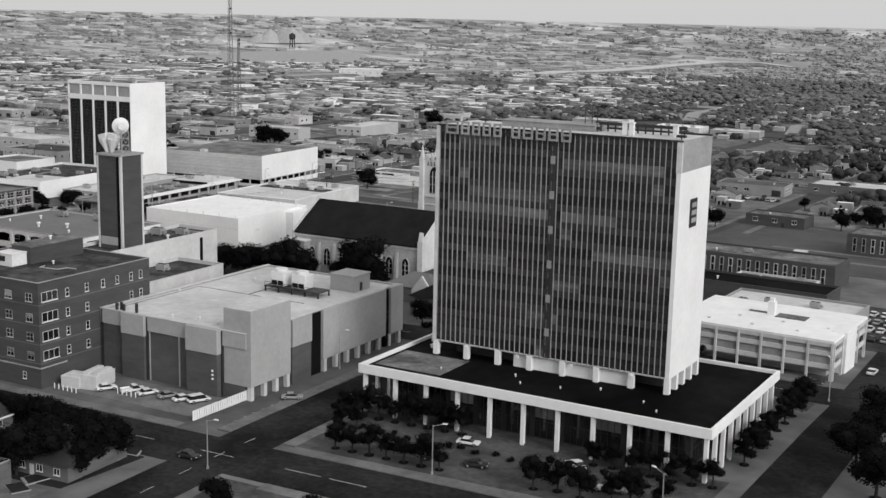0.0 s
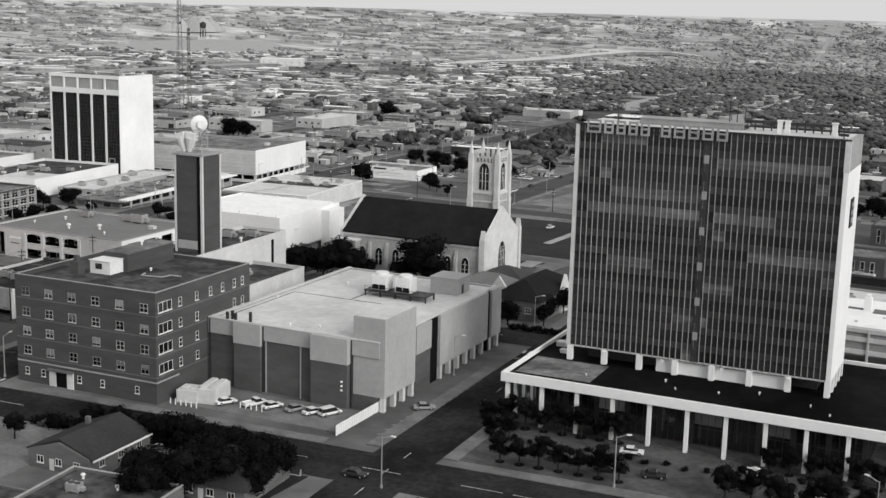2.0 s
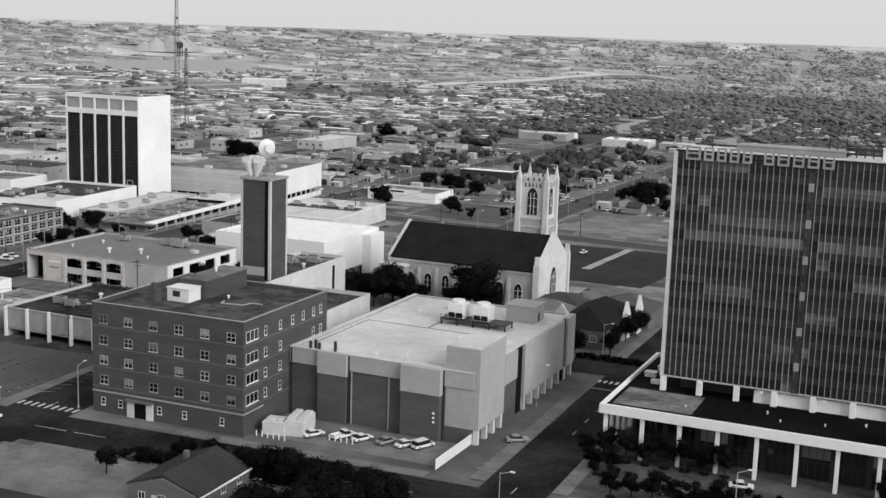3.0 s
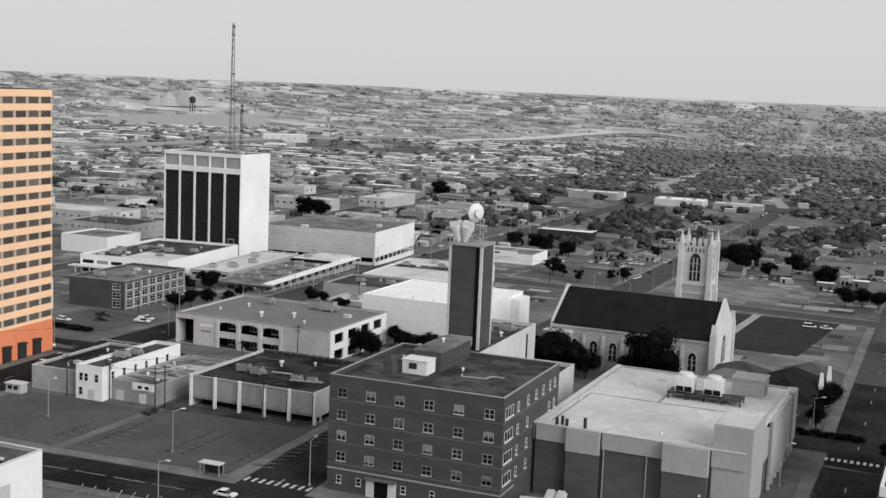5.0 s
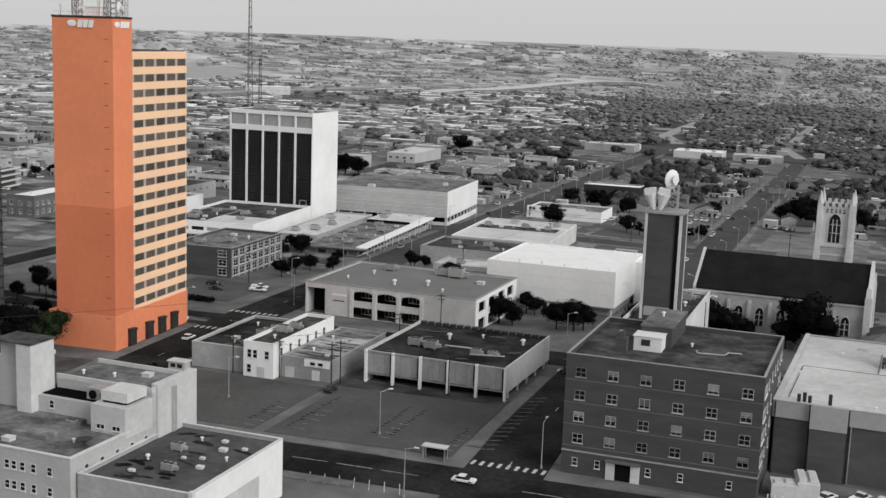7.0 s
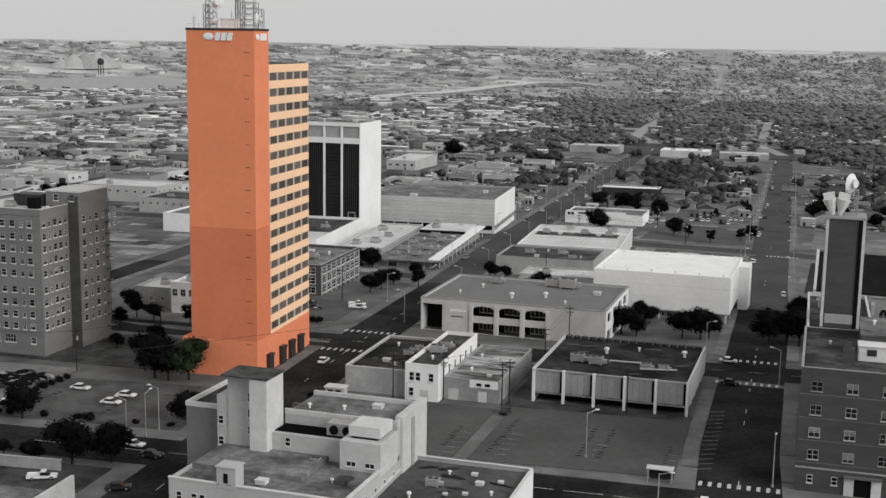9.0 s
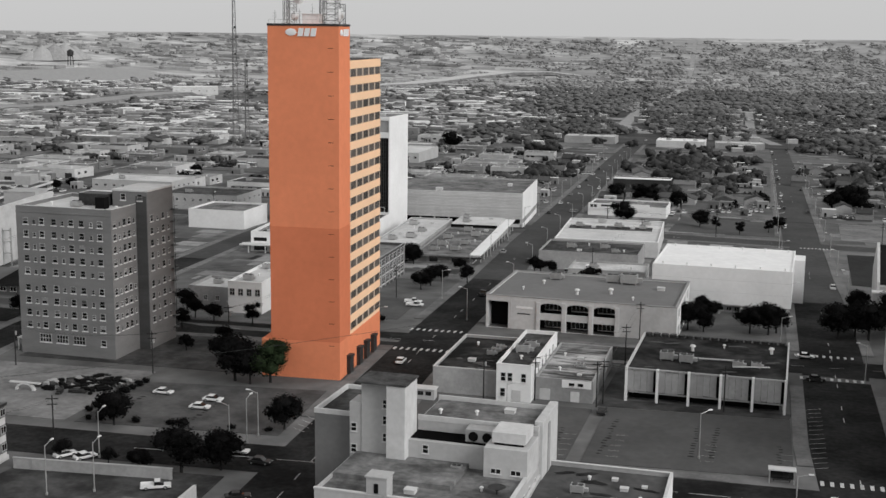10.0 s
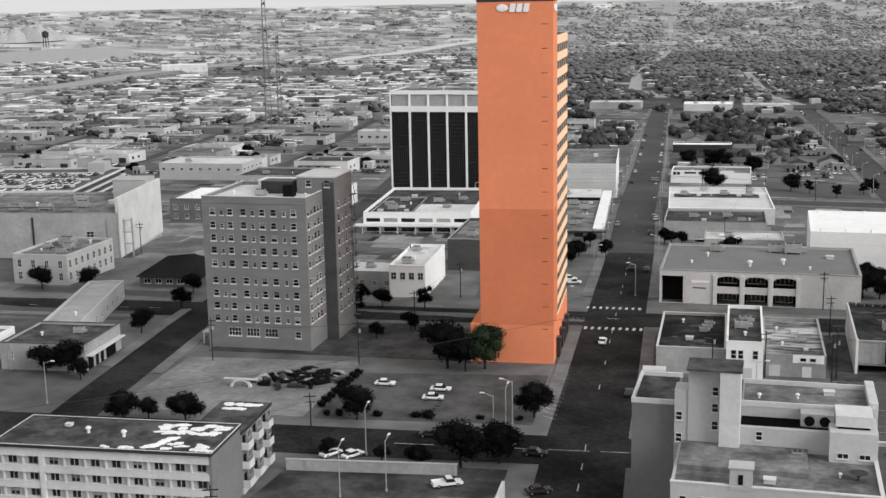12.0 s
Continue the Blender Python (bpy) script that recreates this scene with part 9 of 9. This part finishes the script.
def far_trees(n, r0, r1, per, size, name, dense, woods=1.0, m=None):
    x, y = far_field(n, r0, r1, 1.0)
    keep = npr.rand(n) < np.where(wooded(x, y), woods, dense)
    keep &= off_avenue(x, y, 24) & off_highway(x, y, 62) & (np.hypot(x - 200, y + 240) < 4740)
    patch = np.sin(x * 0.013 + 1.3) * np.sin(y * 0.006 + x * 0.004) + 0.6 * np.sin(x * 0.031 + y * 0.017)
    keep &= (patch > -0.55) | (npr.rand(n) < 0.3)
    keep &= ~((x > -145) & (x < 85) & (y < 965))
    x, y = x[keep], y[keep]
    crowns(x, y, size * npr.uniform(0.6, 1.25, len(x)), per, name, "dark far woods of uneven tree crowns", rise(x, y), m)


# woods pale with range: the haze is put into the leaf colours
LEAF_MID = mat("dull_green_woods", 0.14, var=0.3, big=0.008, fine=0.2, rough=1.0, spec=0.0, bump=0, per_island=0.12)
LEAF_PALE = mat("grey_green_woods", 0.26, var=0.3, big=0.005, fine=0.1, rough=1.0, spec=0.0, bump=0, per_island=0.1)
for x, y, s in ((-12, 640, 10), (-6, 648, 11), (0, 645, 12), (7, 650, 11), (13, 643, 12), (19, 648, 10), (4, 636, 9), (30, 690, 8), (38, 694, 8), (46, 692, 8), (54, 695, 8), (22, 592, 10), (28, 588, 9), (40, 585, 9), (-30, 735, 7), (-14, 760, 7), (2, 768, 7), (20, 755, 7), (-135, 762, 9), (-116, 742, 9), (-110, 750, 8), (-125, 800, 8), (-64, 850, 7), (6, 810, 7), (-10, 842, 6), (26, 848, 6), (40, 840, 6), (-95, 862, 7), (-104, 511, 8), (-26, 599, 8), (179, 704, 9), (203, 623, 9), (206, 676, 9), (215, 474, 8), (234, 445, 9), (240, 452, 8), (192, 566, 9), (222, 554, 9), (167, 825, 9), (228, 430, 8), (186, 640, 9), (246, 410, 8)):
    more_trees.append((x, y, s))
mt = np.array(more_trees)
LEAF_TOWN = mat("town_foliage", 0.052, var=0.45, big=0.05, fine=0.8, rough=0.95, spec=0.01, per_island=0.35, bump=0)
crowns(mt[:, 0], mt[:, 1], mt[:, 2], 16, "town_trees", "many dark trees among the town houses", np.array([gz(v) for v in mt[:, 1]]), LEAF_TOWN, 0.8)
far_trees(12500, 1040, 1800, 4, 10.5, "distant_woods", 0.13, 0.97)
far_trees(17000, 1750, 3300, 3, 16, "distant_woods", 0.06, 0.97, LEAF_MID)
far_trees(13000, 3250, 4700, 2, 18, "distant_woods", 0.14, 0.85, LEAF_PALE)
bx, by, bs = [], [], []
for x, y in zip(*far_field(210, 1300, 4650)):                   # belts of trees along the fields
    k = int(npr.uniform(8, 50))
    bx.append(x + np.arange(k) * 9.0 + npr.uniform(-5, 5, k))
    by.append(y + np.arange(k) * npr.uniform(-1.5, 1.5) + npr.uniform(-9, 9, k))
    bs.append(npr.uniform(6, 11, k))
bx, by, bs = np.concatenate(bx), np.concatenate(by), np.concatenate(bs)
ok = off_highway(bx, by, 50) & (np.hypot(bx - 200, by + 240) < 4740)
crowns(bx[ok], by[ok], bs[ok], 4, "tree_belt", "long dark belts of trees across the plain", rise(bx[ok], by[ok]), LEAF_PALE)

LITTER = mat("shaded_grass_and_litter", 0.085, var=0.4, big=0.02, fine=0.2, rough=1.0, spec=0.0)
lf = bmesh.new()
rows = []
for y in np.arange(880, 3300, 110):
    xa = -150 - 0.20 * (y - 780)
    rows.append([lf.verts.new((x, y, gz(y) + 0.25)) for x in np.linspace(xa, 420 + 0.3 * y, 8)])
for r, q in zip(rows, rows[1:]):
    for k in range(7):
        lf.faces.new((r[k], r[k + 1], q[k + 1], q[k]))
# grass of the far slopes, its colour lightened to imitate haze
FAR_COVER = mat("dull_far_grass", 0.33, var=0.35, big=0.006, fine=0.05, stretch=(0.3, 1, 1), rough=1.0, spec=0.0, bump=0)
cf = bmesh.new()
for y in range(3150, 4480, 38):
    xa = -150 - 0.20 * (y - 780) + npr.uniform(-260, 160)
    a, b = [[cf.verts.new((x, yy, float(rise(x, yy)) + 0.5)) for x in np.linspace(xa, 420 + 0.3 * y, 24)] for yy in (y, y + 38)]
    for k in range(23):
        cf.faces.new((a[k], a[k + 1], b[k + 1], b[k]))
lay("ground_cover", cf, FAR_COVER, "grass between the woods on the far slopes, paled for haze", "ground")
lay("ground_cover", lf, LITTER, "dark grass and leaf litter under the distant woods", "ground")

# open fields, the raised highway and its ramps
fb = bmesh.new()
fx, fy = far_field(520, 1250, 4720, 0.9)
for x, y in zip(fx, fy):
    w, d = npr.uniform(90, 420), npr.uniform(25, 110)
    if wooded(x, y) and npr.rand() < 0.8 or not off_highway(np.array([x]), np.array([y]), 130)[0]:
        continue
    up = 0.2 + npr.uniform(0, 0.3)
    grid = [[fb.verts.new((x + u * w + v * d * 0.1, y + v * d + u * w * 0.05, float(rise(x + u * w + v * d * 0.1, y + v * d + u * w * 0.05)) + up)) for u in (-0.5, 0, 0.5)] for v in (-0.5, 0.5)]
    for k in range(2):
        fb.faces.new((grid[0][k], grid[0][k + 1], grid[1][k + 1], grid[1][k]))
pf = bmesh.new()
rim = [(OVAL[0] + OVAL[2] * math.cos(a * math.tau / 24), OVAL[1] + OVAL[3] * math.sin(a * math.tau / 24)) for a in range(24)]
hub = pf.verts.new((OVAL[0], OVAL[1], float(rise(*OVAL[:2])) + 0.9))
rim = [pf.verts.new((x, y, float(rise(x, y)) + 0.9)) for x, y in rim]
for k in range(24):
    pf.faces.new((hub, rim[k], rim[(k + 1) % 24]))
tagged(new("field", meshed("field", pf, CONCRETE)), "broad oval field of pale bare soil", "field", kind="structure")
FIELD = mat("open_fields", 0.31, var=0.35, big=0.01, fine=0.1, per_island=0.7, bump=0)
tagged(new("field", meshed("field", fb, FIELD)), "broad pale and dark fields on the plain", "field", kind="structure")


def bank(name, pts, width, z, m, label, slope=9):
    bm = bmesh.new()
    rows = []
    ends = [Vector((x, y, 0)) for x, y in pts]
    pts = [a.lerp(b, k / 5) for a, b in zip(ends, ends[1:]) for k in range(5)] + ends[-1:]
    for k, p in enumerate(pts):
        d = (pts[min(k + 1, len(pts) - 1)] - pts[max(k - 1, 0)]).normalized()
        s, g = Vector((d.y, -d.x, 0)), float(rise(p.x, p.y))
        up = 0.4 + (z - 0.4) * min(1, k / 4, (len(pts) - 1 - k) / 4)
        rows.append([bm.verts.new((q.x, q.y, zz)) for q, zz in ((p - s * (width / 2 + slope), g - 0.2), (p - s * width / 2, g + up), (p + s * width / 2, g + up), (p + s * (width / 2 + slope), g - 0.2))])
    for u, v in zip(rows, rows[1:]):
        for k in range(3):
            f = bm.faces.new((u[k], u[k + 1], v[k + 1], v[k]))
            f.material_index = 0 if k == 1 else 1
    tagged(new(name, meshed(name, bm, [m, DIRT])), label, "highway", kind="structure")


bank("avenue", [(-80, 1060), (-130, 1220), (-177, 1639), (-209, 2028), (-234, 2398), (-268, 3050), (-330, 3800), (-395, 4500)], 15, 0.6, CONCRETE, "long straight pale avenue through the woods", 3)
bank("avenue", [(60, 942), (28, 1082), (11, 1327), (-20, 1800)], 11, 0.6, CONCRETE, "narrow pale street into the woods", 2)
bank("highway", HIGHWAYS[0], 52, 4.5, CONCRETE, "broad grey highway on a low grassy bank")
bank("highway", HIGHWAYS[1], 66, 9.0, LIGHT_ROOF, "broad pale concrete overpass on a low dirt bank")
bank("highway", HIGHWAYS[2], 24, 5.0, CONCRETE, "lower grey highway ramp on an embankment")


# ---- landmarks on the plain ----
MAST_STEEL = mat("weathered_mast_steel", 0.14, var=0.3, rough=0.6)


def lattice_mast(x, y, h, w):
    t = thing("radio_mast", "tall slender steel lattice radio mast", "radio mast", at(x, y))
    legs = [(w * math.cos(a), w * math.sin(a)) for a in (0.3, 2.4, 4.5)]
    top = [(0.9 * math.cos(a), 0.9 * math.sin(a)) for a in (0.3, 2.4, 4.5)]
    n = int(h / 6)
    P = lambda k, i: (legs[i][0] + (top[i][0] - legs[i][0]) * k / n, legs[i][1] + (top[i][1] - legs[i][1]) * k / n, h * k / n)
    for i in range(3):
        leg, lace, j = bmesh.new(), bmesh.new(), (i + 1) % 3
        beam(leg, P(0, i), P(n, i), 0.26, n=4)
        part("leg", leg, MAST_STEEL, t)
        for k in range(n):
            beam(lace, P(k, i), P(k + 1, j), 0.12, n=3)
            beam(lace, P(k, i), P(k, j), 0.14, n=3)
        part("bracing", lace, MAST_STEEL, t)
    for z in (0.55, 0.7, 0.93, 0.98):
        bm = bmesh.new()
        disc(bm, (0.8, 0, h * z), 0.9, 0.4, "y", 8)
        box(bm, -1.6, 1.6, -0.2, 0.2, h * z - 1, h * z - 0.7)
        part("aerial", bm, DARK_METAL, t)


lattice_mast(-347, 632, 138, 3.4)
lattice_mast(-336, 630, 72, 2.4)
wt = thing("water_tower", "dark elevated water tank on tall legs", "water tower", pose(-2072, 2962, float(rise(-2072, 2962)) - 1) @ Matrix.Scale(1.05, 4))
for a in range(6):
    wb = bmesh.new()
    beam(wb, (9 * math.cos(a * 1.047), 9 * math.sin(a * 1.047), 0), (7 * math.cos(a * 1.047), 7 * math.sin(a * 1.047), 34), 0.9, n=5)
    part("leg", wb, DARK_METAL, wt)
wb = bmesh.new()
beam(wb, (0, 0, 0), (0, 0, 34), 1.4, n=8)
part("riser_pipe", wb, DARK_METAL, wt)
wb = bmesh.new()
beam(wb, (0, 0, 30), (0, 0, 34), 4, r2=9.5, n=16)
beam(wb, (0, 0, 34), (0, 0, 45), 9.5, n=16)
beam(wb, (0, 0, 45), (0, 0, 50), 9.5, r2=1.5, n=16)
part("tank", wb, DARK_METAL, wt)
for k, (x, y, hh) in enumerate(((-2272, 3040, 34), (-2245, 3070, 47), (-2222, 3102, 52), (-2203, 3132, 51), (-2188, 3158, 44), (-2300, 2862, 31))):
    pb = bmesh.new()
    r = random.Random(k)
    top = pb.verts.new((0, 0, hh))
    rim = [pb.verts.new((math.cos(a * math.tau / 18) * hh * 1.3 * r.uniform(0.94, 1.06), math.sin(a * math.tau / 18) * hh * 1.25, 0)) for a in range(18)]
    mid = [pb.verts.new((math.cos(a * math.tau / 18) * hh * 0.40 * r.uniform(0.9, 1.1), math.sin(a * math.tau / 18) * hh * 0.40, hh * 0.70)) for a in range(18)]
    for a in range(18):
        b2 = (a + 1) % 18
        pb.faces.new((rim[a], rim[b2], mid[b2], mid[a]))
        pb.faces.new((mid[a], mid[b2], top))
    solo("cotton_stockpile", pb, STUCCO if k % 2 else CONCRETE, "huge pale conical stockpile on the plain", "stockpile", pose(x, y, float(rise(x, y)) - 2), "stockpiles")
hb = low_block("warehouse", "big pale hangar beside the highway", -1090, 1838, 28, 85, 45, 14, PALE, BRIGHT_ROOF, (), win=6)


# ---- yards, driveways and parked cars of the town ----
YARD = mat("yards_and_driveways", 0.16, var=0.4, big=0.05, fine=0.5, per_island=0.85, bump=0.1)
yb = bmesh.new()
rng = random.Random(5)
spots = []
for k in range(3600):
    y = 100 + 760 * rng.random()
    s = 0.47 * (y + 250)
    x = rng.uniform(-1.45 * s - 40, 0.85 * s + 60)
    if near_road(x, y, 8) or any(x0 < x < x1 and y0 < y < y1 for x0, x1, y0, y1 in KEEP[:1]):
        continue
    w, d = rng.uniform(5, 17), rng.uniform(4, 13)
    z = 0.03 + 0.02 * rng.random()
    c, n = math.cos(radians(3)), math.sin(radians(3))
    yb.faces.new([yb.verts.new((x + u * c - v * n, y + u * n + v * c, gz(y + u * n + v * c) + z)) for u, v in ((-w / 2, -d / 2), (w / 2, -d / 2), (w / 2, d / 2), (-w / 2, d / 2))])
    spots.append((x, y))
tagged(new("yard", meshed("yard", yb, YARD)), "patchwork of asphalt yards, driveways and dirt between buildings", "yard", kind="structure")

cv, cf, ci = [], [], []


def small_car(x, y, rot, paint, up=0.08):
    c, n, z = math.cos(radians(rot)), math.sin(radians(rot)), gz(y) + up
    for (x0, x1, w0, z0), (a0, a1, w1, z1), m in (((-2.2, 2.2, 0.88, 0.25), (-2.15, 2.15, 0.86, 0.85), paint), ((-1.6, 1.2, 0.82, 0.85), (-1.0, 0.5, 0.66, 1.42), 3), ((-1.02, 0.52, 0.68, 1.42), (-0.95, 0.45, 0.62, 1.47), paint)):
        o = len(cv)
        for u, v, h in ((x0, -w0, z0), (x1, -w0, z0), (x1, w0, z0), (x0, w0, z0), (a0, -w1, z1), (a1, -w1, z1), (a1, w1, z1), (a0, w1, z1)):
            cv.append((x + u * c - v * n, y + u * n + v * c, z + h))
        for f in ((4, 5, 6, 7), (0, 1, 5, 4), (1, 2, 6, 5), (2, 3, 7, 6), (3, 0, 4, 7)):
            cf.append([o + k for k in f])
            ci.append(m)


for x, y in spots:
    if rng.random() < 0.5 and open_spot(x, y, 2):
        for q in range(rng.randint(1, 5)):
            small_car(x + q * 2.7, y + rng.uniform(-0.3, 0.3), 93 + rng.uniform(-4, 4), rng.choice((0, 0, 1, 2, 2)))
for pts, off in ((ROAD_A, 6.3), (ROAD_A, -6.3), (ROAD_B, 6.3), (ROAD_B, -6.3), (ROAD_C, 5), (ROAD_F, 5.5)):
    for (xa, ya), (xb, yb2) in zip(pts, pts[1:]):
        L = math.hypot(xb - xa, yb2 - ya)
        for k in range(int(L / 6.5)):
            u = (k + 0.5) * 6.5 / L
            x, y = xa + (xb - xa) * u + off * (yb2 - ya) / L, ya + (yb2 - ya) * u - off * (xb - xa) / L
            if rng.random() < 0.05 and y > 95 and not any(g0 - 4 < y < g1 + 4 for g0, g1 in YG):
                small_car(x, y, math.degrees(math.atan2(yb2 - ya, xb - xa)), rng.choice((0, 0, 1, 2)))
ca, sa = math.cos(radians(13)), math.sin(radians(13))
for v in (5, 11, 19, 25, 31, 40, 46, 51):                       # cars on the roof of the parking deck
    for k in range(18):
        if rng.random() < 0.5:
            u = 4 + k * 2.9
            small_car(-303.5 + u * ca - v * sa, 178.5 + u * sa + v * ca, 103, rng.choice((0, 0, 1, 2)), 8.15 + gz(178.5) - gz(178.5 + u * sa + v * ca))
me = bpy.data.meshes.new("town_cars")
me.from_pydata(cv, [], cf)
for m in (CAR_WHITE, CAR_GREY, CAR_DARK, CAR_GLASS):
    me.materials.append(m)
me.polygons.foreach_set("material_index", np.array(ci, np.int32))
me.update()
tagged(new("town_cars", me), "many small parked cars along the town streets and yards", "parked cars", kind="stuff")

sheds = [(x, y) for x, y in spots[1500:] if open_spot(x, y, 4)][:800]
sv, sf, si = [], [], []
for x, y in sheds:
    w, d, h, z = rng.uniform(3, 8), rng.uniform(3, 6), rng.uniform(2.6, 4.4), gz(y)
    o = len(sv)
    sv += [(x + a * w, y + b * d, z + c * h - 0.3 * (c == 0)) for c in (0, 1) for a, b in ((-0.5, -0.5), (0.5, -0.5), (0.5, 0.5), (-0.5, 0.5))]
    sf += [[o + k for k in f] for f in ((4, 5, 6, 7), (0, 1, 5, 4), (1, 2, 6, 5), (2, 3, 7, 6), (3, 0, 4, 7))]
    si += [rng.choice((0, 0, 0, 0, 2)), 1, 1, 1, 1]
    for k in range(rng.randint(1, 2)):
        o, u = len(sv), x - w * 0.3 + k * w * 0.5
        sv += [(u + a, y - d / 2 - 0.05, z + c) for a, c in ((0, 0.3), (1.1, 0.3), (1.1, 2.2), (0, 2.2))]
        sf.append([o, o + 1, o + 2, o + 3])
        si.append(3)
me = bpy.data.meshes.new("sheds")
me.from_pydata(sv, [], sf)
for m in (FAR_ROOF, FAR_WALL, BRIGHT_ROOF, BLACK):
    me.materials.append(m)
me.polygons.foreach_set("material_index", np.array(si, np.int32))
me.update()
tagged(new("sheds", me), "many small sheds and annexes behind the town shops", "sheds", kind="stuff")
